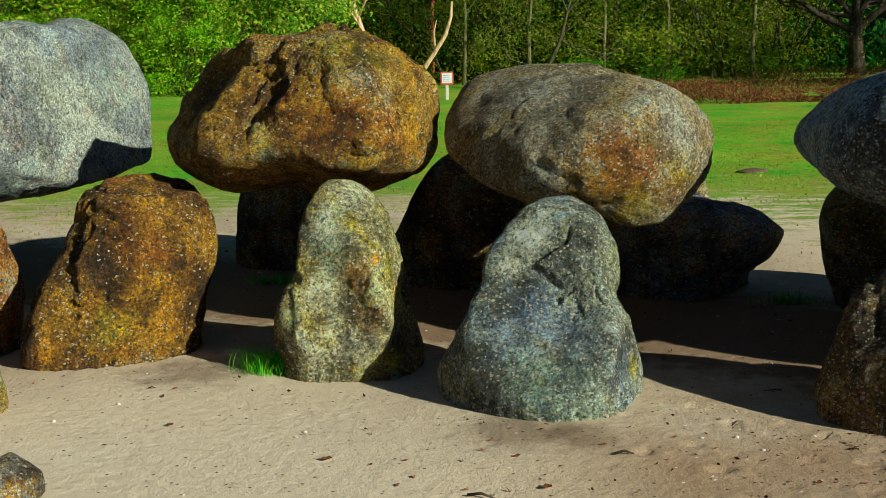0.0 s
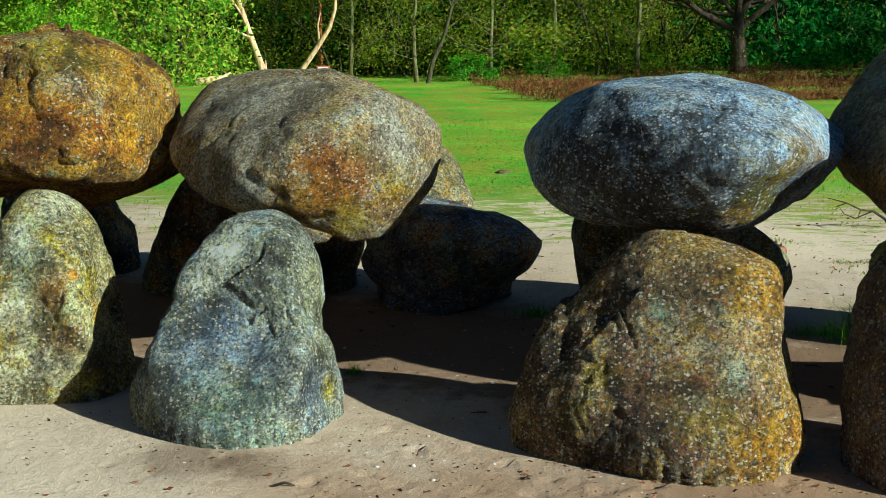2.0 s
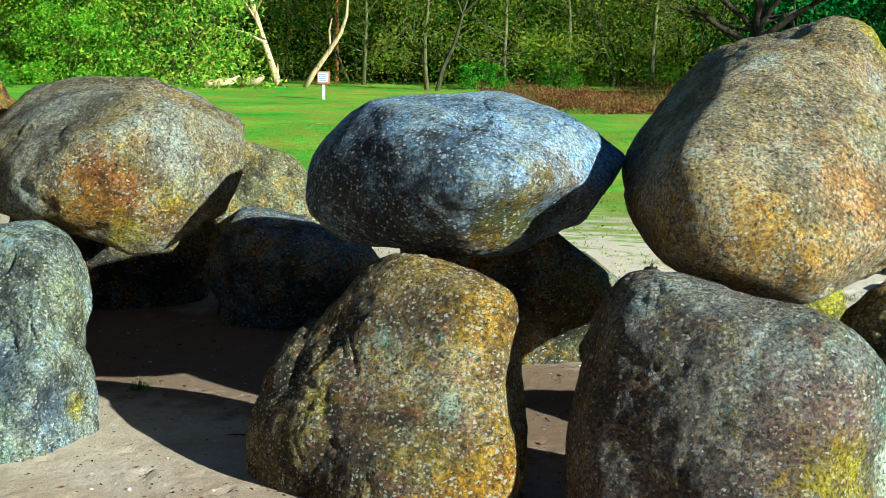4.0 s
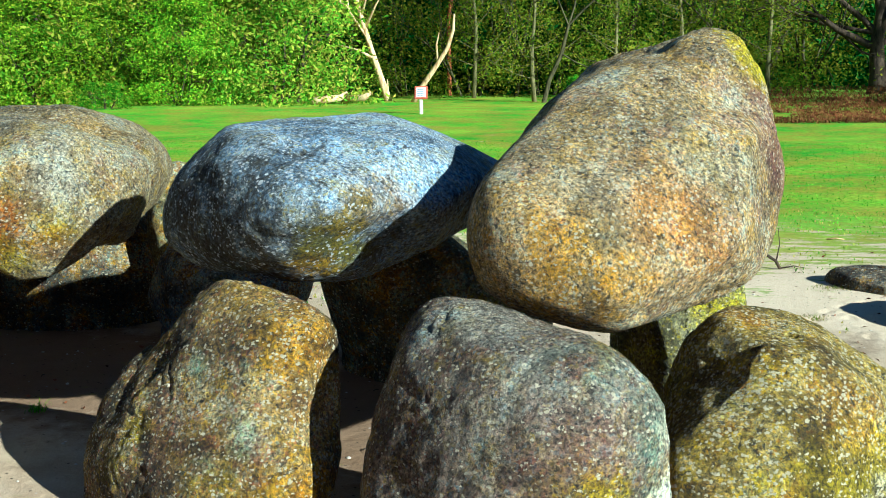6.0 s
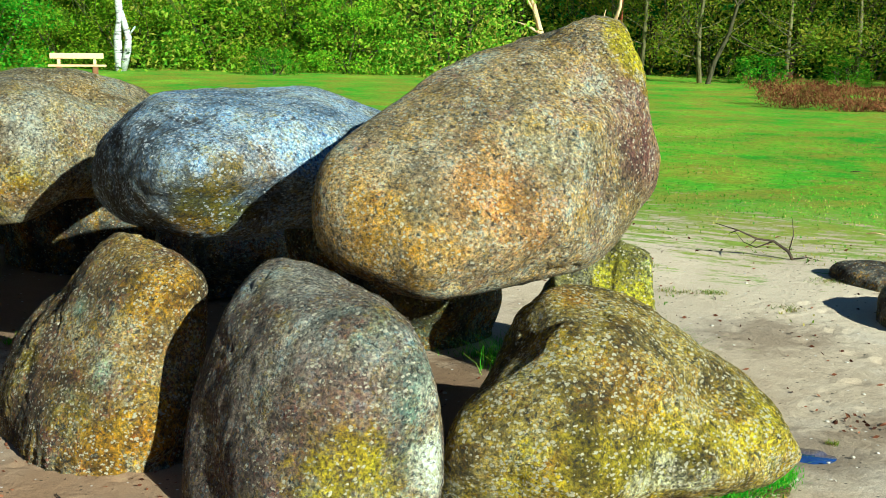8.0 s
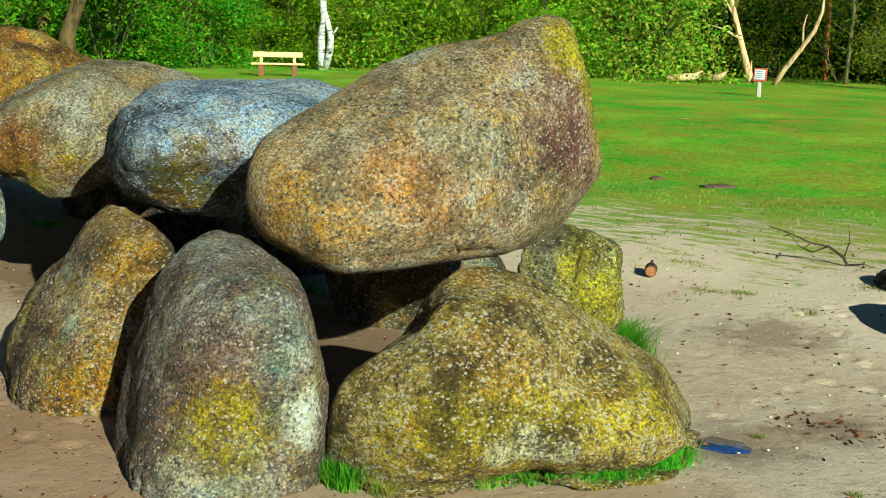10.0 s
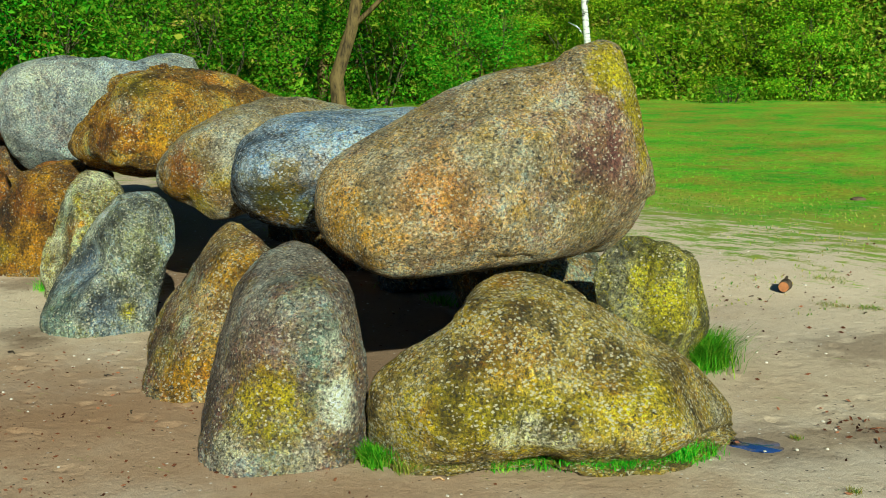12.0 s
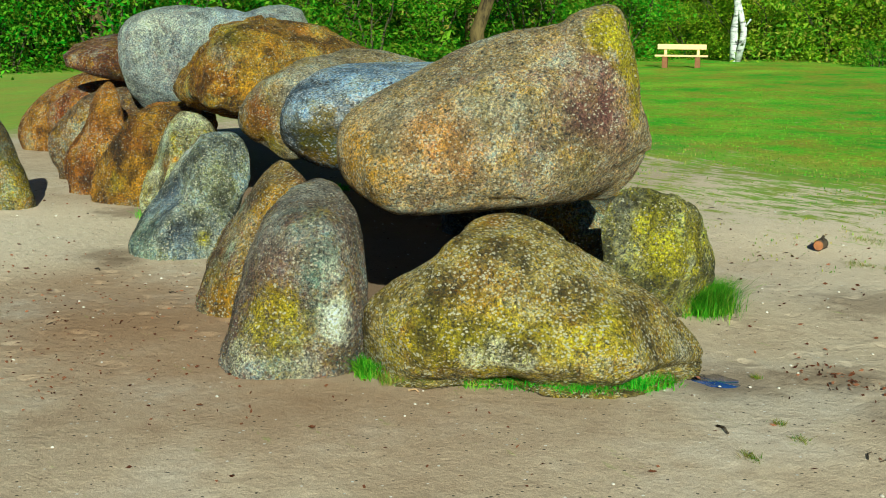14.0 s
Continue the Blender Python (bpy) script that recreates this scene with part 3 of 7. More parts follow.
# dark patches stain the lower front and put the left facet's shade into colour
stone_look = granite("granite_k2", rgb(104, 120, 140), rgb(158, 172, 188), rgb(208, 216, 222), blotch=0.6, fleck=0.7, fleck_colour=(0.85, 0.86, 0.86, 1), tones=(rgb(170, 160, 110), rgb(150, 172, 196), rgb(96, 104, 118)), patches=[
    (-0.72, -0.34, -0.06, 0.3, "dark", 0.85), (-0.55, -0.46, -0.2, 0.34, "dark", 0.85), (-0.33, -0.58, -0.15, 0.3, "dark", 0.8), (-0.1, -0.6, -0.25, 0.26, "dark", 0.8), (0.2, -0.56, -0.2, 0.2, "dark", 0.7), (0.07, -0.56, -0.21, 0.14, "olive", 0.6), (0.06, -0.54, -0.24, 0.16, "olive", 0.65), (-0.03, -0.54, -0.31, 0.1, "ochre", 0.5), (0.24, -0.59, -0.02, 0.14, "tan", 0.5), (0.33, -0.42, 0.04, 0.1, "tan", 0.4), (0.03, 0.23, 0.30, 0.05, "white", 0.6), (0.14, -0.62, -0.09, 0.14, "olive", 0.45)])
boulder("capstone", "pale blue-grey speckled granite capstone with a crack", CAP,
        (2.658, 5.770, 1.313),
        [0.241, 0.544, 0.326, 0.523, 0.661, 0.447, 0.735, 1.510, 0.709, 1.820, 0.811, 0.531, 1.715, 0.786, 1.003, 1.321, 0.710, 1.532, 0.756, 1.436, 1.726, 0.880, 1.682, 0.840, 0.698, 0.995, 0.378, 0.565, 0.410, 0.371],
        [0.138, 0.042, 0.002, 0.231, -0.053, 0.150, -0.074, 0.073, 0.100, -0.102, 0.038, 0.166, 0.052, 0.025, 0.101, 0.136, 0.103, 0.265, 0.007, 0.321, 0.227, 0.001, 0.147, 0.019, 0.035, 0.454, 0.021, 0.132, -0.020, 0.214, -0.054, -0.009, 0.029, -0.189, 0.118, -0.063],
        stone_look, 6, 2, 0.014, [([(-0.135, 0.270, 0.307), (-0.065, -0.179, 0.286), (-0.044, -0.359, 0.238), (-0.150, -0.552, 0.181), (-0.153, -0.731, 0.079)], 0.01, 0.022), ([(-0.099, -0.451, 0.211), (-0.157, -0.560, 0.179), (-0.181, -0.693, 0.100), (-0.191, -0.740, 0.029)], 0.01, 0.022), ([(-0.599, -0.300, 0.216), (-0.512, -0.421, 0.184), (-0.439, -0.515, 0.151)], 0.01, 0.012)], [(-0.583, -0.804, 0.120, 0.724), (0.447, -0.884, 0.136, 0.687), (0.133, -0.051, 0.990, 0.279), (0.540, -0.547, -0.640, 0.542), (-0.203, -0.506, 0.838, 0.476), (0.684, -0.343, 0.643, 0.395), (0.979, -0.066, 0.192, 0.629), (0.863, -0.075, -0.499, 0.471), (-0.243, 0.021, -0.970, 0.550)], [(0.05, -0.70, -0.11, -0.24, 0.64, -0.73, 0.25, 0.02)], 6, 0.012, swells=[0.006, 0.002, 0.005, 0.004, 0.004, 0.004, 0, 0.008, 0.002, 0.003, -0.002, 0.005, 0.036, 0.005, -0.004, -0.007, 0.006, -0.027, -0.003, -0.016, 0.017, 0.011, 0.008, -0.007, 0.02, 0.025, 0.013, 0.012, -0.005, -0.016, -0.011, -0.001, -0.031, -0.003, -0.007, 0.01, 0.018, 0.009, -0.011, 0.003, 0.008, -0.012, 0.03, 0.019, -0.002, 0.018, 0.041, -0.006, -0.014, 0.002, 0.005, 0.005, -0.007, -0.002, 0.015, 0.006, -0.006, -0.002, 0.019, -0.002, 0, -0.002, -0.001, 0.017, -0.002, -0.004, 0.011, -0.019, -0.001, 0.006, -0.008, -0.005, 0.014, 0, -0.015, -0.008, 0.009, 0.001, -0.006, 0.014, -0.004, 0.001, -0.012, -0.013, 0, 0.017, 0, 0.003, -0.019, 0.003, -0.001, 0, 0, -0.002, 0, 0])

stone_look = granite("granite_k3", rgb(110, 100, 82), rgb(158, 144, 116), rgb(190, 176, 148), blotch=0.65, fleck=0.5, tones=(rgb(170, 150, 92), rgb(122, 134, 134), rgb(118, 88, 72)), patches=[
    (-0.41, -0.41, 0.21, 0.3, "grey", 0.6), (-0.59, -0.76, -0.04, 0.2, "grey", 0.4), (0.07, -1.04, -0.19, 0.16, "rust", 0.8), (-0.04, -1.03, -0.10, 0.1, "rust", 0.5), (-0.10, -1.05, -0.31, 0.14, "ochre", 0.5), (0.11, -0.92, -0.44, 0.1, "yellow", 0.45), (0.21, -0.92, 0.06, 0.06, "tan", 0.7), (0.34, -0.85, -0.24, 0.1, "yellow", 0.35), (0.34, -0.81, -0.01, 0.14, "grey", 0.45), (0.31, -0.73, 0.10, 0.16, "grey", 0.4), (0.09, 0.01, 0.24, 0.14, "tan", 0.45), (0.31, -0.87, -0.34, 0.1, "rust", 0.5)])
boulder("capstone", "brown-grey granite capstone with rust-stained front", CAP,
        (0.607, 6.748, 1.319),
        [0.301, 0.889, 0.292, 0.460, 0.665, 0.454, 1.279, 0.852, 1.100, 1.459, 0.729, 1.203, 1.091, 0.751, 1.298, 0.432, 1.461, 1.070, 1.126, 1.536, 1.154, 1.558, 1.018, 0.491, 0.909, 0.785, 1.454, 0.680, 0.350, 0.795],
        [-0.124, 0.009, -0.000, -0.133, -0.070, -0.318, -0.096, 0.079, 0.240, -0.226, -0.042, 0.191, -0.149, 0.277, -0.070, 0.109, 0.143, 0.347, -0.010, 0.065, 0.044, 0.126, -0.017, -0.080, 0.117, 0.394, -0.048, -0.001, -0.037, -0.158, 0.067, 0.243, -0.269, 0.205, 0.079, 0.167],
        stone_look, 6, 3, 0.016, [([(-0.140, -0.486, 0.270), (0.161, -0.599, 0.258), (0.303, -0.515, 0.214)], 0.012, 0.02), ([(-0.823, -0.232, 0.115), (-0.467, -0.599, 0.122), (-0.228, -0.681, 0.170), (0.053, -0.881, 0.169)], 0.014, 0.025), ([(-0.310, -0.591, 0.174), (-0.265, -0.875, 0.057), (-0.206, -0.948, 0.019)], 0.014, 0.02), ([(-0.291, 0.058, 0.309), (0.250, -0.466, 0.239), (0.401, -0.430, 0.130), (0.463, -0.392, 0.050), (0.519, -0.313, -0.013)], 0.016, 0.035)], [(0.717, -0.693, 0.082, 0.768), (-0.287, -0.826, -0.485, 1.087), (-0.703, -0.671, 0.237, 0.939), (-0.279, -0.330, 0.902, 0.441), (0.534, 0.118, 0.837, 0.324), (0.824, -0.313, 0.472, 0.530), (-0.049, -0.949, 0.312, 0.935), (0.979, -0.066, 0.193, 0.572), (0.844, -0.336, -0.418, 0.768)], [(-0.40, -0.61, 0.14, 0.17, -0.89, -0.41, 0.35, 0.025), (0.21, -0.97, -0.11, 0.74, 0.61, -0.27, 0.25, 0.02)], 10, 0.02, swells=[0, 0, 0, 0, 0, 0, 0, 0.004, -0.009, 0.007, 0, 0.017, 0.004, -0.008, -0.018, -0.004, -0.011, -0.006, 0, 0.001, 0.003, -0.021, -0.004, -0.003, -0.02, -0.011, -0.013, 0.011, 0.003, 0.02, -0.004, -0.001, 0.013, -0.005, -0.005, 0.016, 0.005, -0.013, -0.01, -0.001, -0.038, 0.004, 0.008, 0.001, 0.002, -0.001, 0.022, -0.003, 0.009, 0.001, 0.017, -0.002, -0.009, 0.005, 0.003, 0.079, 0, 0, 0.009, 0.061, 0.007, -0.003, 0, -0.021, -0.005, 0.001, -0.008, -0.025, -0.002, 0, 0, 0.017, -0.009, -0.012, 0.002, 0.09, 0.07, 0, -0.001, -0.007, 0, -0.015, 0, 0.09, -0.025, 0.009, 0.027, 0, 0.091, -0.013, 0.002, 0, 0, 0.009, -0.008, 0])

stone_look = granite("granite_k4", rgb(90, 72, 54), rgb(142, 114, 78), rgb(184, 154, 106), fleck=0.24, tones=(rgb(190, 152, 78), rgb(108, 118, 92), rgb(100, 58, 48)), patches=[
    (0.12, -0.88, 0.02, 0.2, "rust", 0.65), (0.17, -0.65, 0.42, 0.16, "olive", 0.55), (0.35, -0.70, 0.33, 0.1, "olive", 0.4), (0.32, -0.79, 0.23, 0.07, "grey", 0.6), (0.48, -0.74, 0.13, 0.05, "grey", 0.5), (0.56, -0.35, 0.28, 0.1, "orange", 0.5), (0.60, -0.59, -0.14, 0.1, "orange", 0.6), (-0.28, -0.82, -0.21, 0.06, "teal", 0.8), (-0.51, -0.35, 0.43, 0.14, "pink", 0.45), (-0.46, -0.70, 0.21, 0.1, "ochre", 0.5), (-0.36, -0.72, 0.14, 0.1, "purple", 0.4), (0.20, 0.15, 0.42, 0.1, "pink", 0.6), (0.31, -0.59, 0.39, 0.15, "olive", 0.5), (0.50, -0.83, -0.07, 0.12, "rust", 0.6)])
boulder("capstone", "red-brown cracked granite capstone with ochre lichen", CAP,
        (-1.175, 6.846, 1.386),
        [0.622, 0.551, 0.476, 0.777, 0.625, 0.514, 0.792, 0.955, 1.299, 0.903, 0.558, 0.860, 1.295, 1.394, 1.571, 0.605, 1.504, 1.218, 1.030, 1.444, 0.927, 1.559, 1.416, 0.597, 1.180, 0.965, 0.896, 0.615, 0.644, 0.443],
        [0.025, -0.028, -0.105, -0.170, 0.075, 0.212, 0.067, 0.097, 0.121, -0.015, 0.107, 0.262, 0.021, 0.293, -0.009, 0.014, -0.335, 0.466, 0.041, 0.062, 0.100, 0.075, -0.102, -0.000, 0.196, 0.529, 0.035, 0.343, -0.029, 0.037, -0.066, -0.008, -0.083, -0.027, -0.090, -0.111],
        stone_look, 6, 4, 0.02, [([(0.375, -0.857, 0.093), (0.396, -0.888, 0.016), (0.466, -0.849, -0.019), (0.611, -0.474, -0.048)], 0.013, 0.035), ([(0.341, -0.899, -0.210), (0.456, -0.839, -0.198), (0.598, -0.596, -0.200), (0.632, -0.471, -0.202)], 0.02, 0.045), ([(-0.115, -0.585, 0.445), (-0.170, -0.661, 0.350), (-0.218, -0.718, 0.223), (-0.255, -0.789, 0.034), (-0.084, -0.863, -0.011)], 0.018, 0.035), ([(-0.097, -0.657, 0.358), (0.126, -0.740, 0.324), (0.186, -0.791, 0.242)], 0.013, 0.025), ([(-0.497, -0.852, -0.206), (-0.430, -0.689, -0.333), (-0.253, -0.701, -0.290), (-0.183, -0.506, -0.366), (0.004, 0.071, -0.427)], 0.018, 0.035), ([(0.287, -0.899, 0.025), (0.366, -0.904, -0.020)], 0.014, 0.03), ([(0.238, -0.899, -0.009), (0.510, -0.779, -0.020), (0.616, -0.408, -0.008)], 0.012, 0.025)], [(-0.052, -0.994, -0.095, 0.885), (-0.411, -0.492, -0.767, 0.866), (-0.669, -0.459, 0.585, 0.761), (0.452, -0.160, 0.878, 0.569), (0.109, -0.227, 0.968, 0.585), (0.581, 0.149, 0.800, 0.569), (0.021, -0.938, 0.347, 0.989), (0.981, -0.155, 0.115, 0.664), (0.712, -0.482, -0.511, 0.824), (0.173, -0.721, -0.671, 0.903), (0.373, 0.004, -0.928, 0.564)], [(-0.17, -0.68, 0.30, -0.95, -0.05, -0.31, 0.22, 0.08), (-0.25, -0.80, 0.02, -0.75, 0.41, 0.52, 0.16, 0.05), (0.50, -0.76, -0.21, -0.13, 0.62, -0.77, 0.16, 0.04), (0.51, -0.78, -0.03, 0.03, -0.29, -0.96, 0.2, 0.02)], 16, 0.045, swells=[-0.007, 0.004, -0.002, 0.007, -0.003, -0.007, -0.004, 0.002, 0.04, 0.001, 0, -0.057, 0.011, 0.01, 0, -0.002, 0.02, 0, 0.004, 0.015, 0.01, 0.043, 0, -0.002, 0.006, -0.006, 0.01, 0.052, -0.003, -0.061, 0, 0.01, -0.062, -0.014, -0.003, 0, -0.004, 0.016, -0.008, 0.015, 0.002, 0.005, -0.038, 0, -0.005, 0.029, 0.019, -0.027, -0.019, 0.003, -0.031, -0.012, -0.002, -0.018, -0.004, 0.017, 0, 0.002, 0.042, 0.053, 0.01, -0.001, 0, -0.005, -0.001, 0, -0.019, -0.01, -0.004, -0.001, 0, 0.005, -0.001, 0.003, 0.033, 0.005, 0.001, -0.002, 0, -0.011, -0.005, -0.006, -0.006, 0, 0, 0, 0, 0, -0.003, -0.002, -0.004, 0, 0, 0, 0, 0])

stone_look = granite("granite_k5", rgb(116, 122, 124), rgb(164, 168, 166), rgb(198, 200, 194), blotch=0.6, fleck=0.35, tones=(rgb(190, 186, 160), rgb(150, 164, 156), rgb(136, 112, 100)), patches=[
    (-0.07, -0.34, 0.34, 0.25, "white", 0.55), (0.03, -0.19, -0.06, 0.25, "white", 0.5), (-0.15, -0.89, -0.09, 0.12, "purple", 0.5), (0.09, 0.20, 0.20, 0.2, "teal", 0.3), (-0.30, -1.06, 0.52, 0.2, "white", 0.5), (-0.25, -1.26, -0.13, 0.2, "grey", 0.4), (-0.12, -0.15, 0.60, 0.25, "blue", 0.6)])
boulder("capstone", "whitish grey lichened granite capstone", CAP,
        (-3.173, 7.501, 1.359),
        [0.699, 0.836, 0.479, 1.350, 1.187, 0.718, 1.110, 0.736, 1.419, 1.120, 0.165, 1.459, 0.993, 0.919, 0.836, 0.753, 1.289, 0.923, 0.804, 1.045, 0.747, 1.109, 0.771, 0.757, 1.273, 0.762, 0.531, 0.854, 0.499, 0.702],
        [-0.000, -0.097, 0.002, -0.062, 0.075, -0.001, -0.042, 0.015, 0.038, 0.072, 0.000, 0.178, 0.078, 0.001, 0.006, 0.003, 0.100, 0.075, -0.000, 0.037, 0.058, 0.007, 0.004, 0.004, 0.155, 0.062, -0.003, -0.008, 0.084, 0.023, -0.011, -0.017, -0.070, 0.014, -0.104, -0.135],
        stone_look, 6, 5, 0.018, [([(-0.069, 0.131, 0.568), (0.037, 0.269, 0.484), (0.114, 0.368, 0.316)], 0.02, 0.03)], [(0.326, -0.925, 0.194, 1.112), (0.955, -0.254, 0.154, 0.069), (-0.176, -0.966, 0.189, 1.486), (0.117, -0.241, 0.963, 0.803), (0.595, 0.114, 0.795, 0.503), (-0.313, -0.532, 0.787, 1.300), (0.658, -0.483, 0.577, 0.642), (0.604, 0.695, 0.390, 0.637), (-0.794, -0.601, 0.095, 1.435), (0.843, 0.534, -0.069, 0.487), (-0.314, -0.912, -0.264, 1.437), (0.828, -0.367, -0.423, 0.396), (0.178, -0.735, -0.654, 1.046), (0.584, -0.025, -0.812, 0.435), (-0.293, -0.362, -0.885, 1.004)], [(-0.40, -0.75, 0.63, 0.75, 0.50, -0.43, 0.3, 0.03)], 12, 0.022)

stone_look = granite("granite_k6", rgb(78, 50, 44), rgb(112, 74, 62), rgb(140, 108, 90), patches=[
    (1.59, -1.89, 0.08, 0.2, "grey", 0.6)])
boulder("capstone", "dull red-brown granite capstone", CAP,
        (-4.713, 7.628, 1.454),
        [.307, .429, .520, .876, .648, .734, .651, .694, 1.235, .721, .682, 1.098, .790, 1.275, .706, .724, 1.284, .777, .803, .856, .742, 1.275, .673, .632, .883, .651, .799, .526, .477, .365],
        [-0.001, -0.000, 0.000, -0.013, -0.000, 0.004, -0.001, 0.000, 0.083, -0.000, 0.000, -0.005, 0.000, 0.170, -0.000, 0.000, 0.308, -0.000, 0.009, 0.003, 0.000, 0.388, 0.000, 0.000, 0.050, 0.000, 0.035, 0.000, 0.000, -0.013, -0.000, 0.000, -0.001, -0.000, -0.002, -0.000],
        stone_look, 5, 6, 0.012, [], [], [], 6, 0.02)

# the last two patches, olive and dark, paint the left face's shade
stone_look = granite("granite_u1", rgb(118, 106, 76), rgb(166, 150, 106), rgb(196, 180, 132), fleck=1.02, fleck_scale=56, fleck_colour=(0.82, 0.73, 0.50, 1), tones=(rgb(156, 136, 62), rgb(108, 110, 94), rgb(128, 92, 60)), patches=[
    (0.14, -0.35, -0.11, 0.15, "yellow", 0.43), (-0.00, -0.52, -0.12, 0.14, "yellow", 0.36), (0.47, 0.10, -0.07, 0.14, "yellow", 0.47), (0.35, -0.09, -0.10, 0.1, "yellow", 0.36), (-0.13, -0.66, -0.11, 0.14, "yellow", 0.36), (-0.31, -0.72, -0.18, 0.12, "yellow", 0.29), (0.06, -0.42, -0.08, 0.1, "olive", 0.5), (0.27, -0.31, -0.22, 0.05, "white", 0.9), (0.13, -0.38, -0.17, 0.06, "white", 0.7), (0.04, -0.47, -0.22, 0.05, "white", 0.6), (-0.41, -0.03, 0.42, 0.08, "rust", 0.5), (-0.03, -0.38, 0.16, 0.14, "rust", 0.35), (0.37, 0.69, -0.25, 0.08, "grey", 0.6), (-0.74, -0.11, 0.11, 0.14, "olive", 0.5), (-0.60, -0.17, 0.28, 0.14, "dark", 0.4)])
boulder("end_stone", "brown and olive end stone studded with cream chips", UP,
        (4.915, 5.347, 0.431),
        [0.459, 0.940, 0.214, 0.593, 0.436, 0.710, 0.672, 0.878, 0.535, 0.812, 0.750, 1.338, 1.365, 0.439, 0.776, 1.497, 1.137, 1.415, 0.454, 1.300, 1.652, 0.764, 0.944, 1.330, 1.065, 1.459, 0.446, 0.897, 0.761, 0.445],
        [-0.073, 0.095, 0.218, 0.011, 0.150, -0.072, 0.049, 0.109, -0.206, -0.002, -0.081, -0.077, 0.013, -0.287, 0.063, 0.163, 0.113, 0.078, -0.354, -0.066, -0.005, -0.145, -0.011, 0.011, 0.266, 0.127, 0.139, 0.180, -0.091, 0.005, -0.000, 0.177, -0.002, -0.295, -0.095, 0.024],
        stone_look, 6, 7, 0.016, [([(-0.269, -0.407, 0.277), (-0.280, -0.495, 0.209), (-0.315, -0.563, 0.158)], 0.013, 0.025), ([(-0.074, -0.393, 0.199), (-0.034, -0.414, 0.136)], 0.012, 0.02), ([(-0.368, -0.723, -0.184), (-0.320, -0.739, -0.051), (-0.350, -0.712, 0.013)], 0.013, 0.025), ([(0.322, -0.262, -0.223), (0.384, -0.177, -0.265), (0.449, -0.003, -0.289)], 0.014, 0.025)], [(0.50, -0.40, -0.77, 0.43), (0.65, 0.10, -0.75, 0.56), (0.711, -0.629, 0.313, 0.447), (-0.635, -0.707, 0.312, 0.857), (0.790, 0.362, 0.495, 0.413), (0.006, -0.989, -0.148, 0.709), (0.172, -0.083, 0.982, 0.341), (-0.286, -0.551, 0.784, 0.578), (-0.897, -0.242, 0.371, 0.733)], [(-0.42, -0.38, 0.26, -0.73, 0.67, -0.08, 0.3, 0.03)], 10, 0.012, 0.03, swells=[-0.001, 0, 0.001, -0.012, 0.012, 0, -0.012, 0.003, 0, 0.009, 0.002, -0.002, 0.002, 0, 0.008, 0.007, -0.008, -0.011, -0.001, -0.004, 0.004, 0.006, -0.009, 0.002, 0.024, -0.006, -0.004, 0.045, -0.002, -0.019, -0.001, 0, -0.017, -0.008, -0.006, -0.003, 0.004, 0.037, 0.007, -0.001, 0.022, -0.006, 0.017, 0, -0.01, 0.052, 0.008, -0.008, -0.01, 0.034, 0.04, 0, -0.02, -0.008, 0.012, -0.023, -0.001, -0.009, 0.043, 0.002, 0.009, 0.002, 0, 0.03, 0, -0.019, -0.019, 0.005, -0.018, -0.002, 0.025, -0.002, 0, 0.03, 0.021, -0.056, -0.001, 0, 0.001, -0.014, -0.003, 0, 0, -0.012, 0, 0, 0, 0, 0.002, 0, 0, 0, -0.004, 0.01, -0.001, -0.003])

stone_look = granite("granite_u2", rgb(92, 80, 74), rgb(130, 116, 104), rgb(158, 146, 128), fleck=0.42, blotch=0.65, tones=(rgb(150, 132, 82), rgb(112, 128, 132), rgb(112, 78, 72)), patches=[
    (0.32, -0.54, 0.06, 0.2, "purple", 0.5), (0.10, -0.42, 0.29, 0.2, "grey", 0.4), (0.01, -0.12, 0.47, 0.2, "grey", 0.5), (0.42, -0.36, 0.38, 0.14, "teal", 0.4), (0.60, -0.34, 0.10, 0.09, "teal", 0.7), (0.58, -0.33, -0.07, 0.08, "teal", 0.5), (0.66, -0.25, -0.09, 0.06, "white", 0.8), (0.48, -0.44, -0.04, 0.08, "yellow", 0.43), (0.42, -0.52, -0.07, 0.14, "yellow", 0.43), (0.35, -0.62, -0.20, 0.12, "yellow", 0.36), (0.52, -0.40, -0.19, 0.1, "yellow", 0.32), (0.50, -0.50, -0.33, 0.12, "olive", 0.4), (0.60, -0.32, 0.20, 0.1, "teal", 0.6), (0.67, -0.22, -0.04, 0.07, "white", 0.8), (0.67, -0.26, -0.19, 0.07, "white", 0.8), (0.65, -0.26, 0.15, 0.05, "white", 0.6), (0.35, -0.70, -0.36, 0.1, "white", 0.45), (0.59, -0.38, -0.37, 0.08, "white", 0.4), (0.42, -0.47, 0.23, 0.16, "purple", 0.5), (-0.06, -0.05, 0.48, 0.14, "grey", 0.6)])
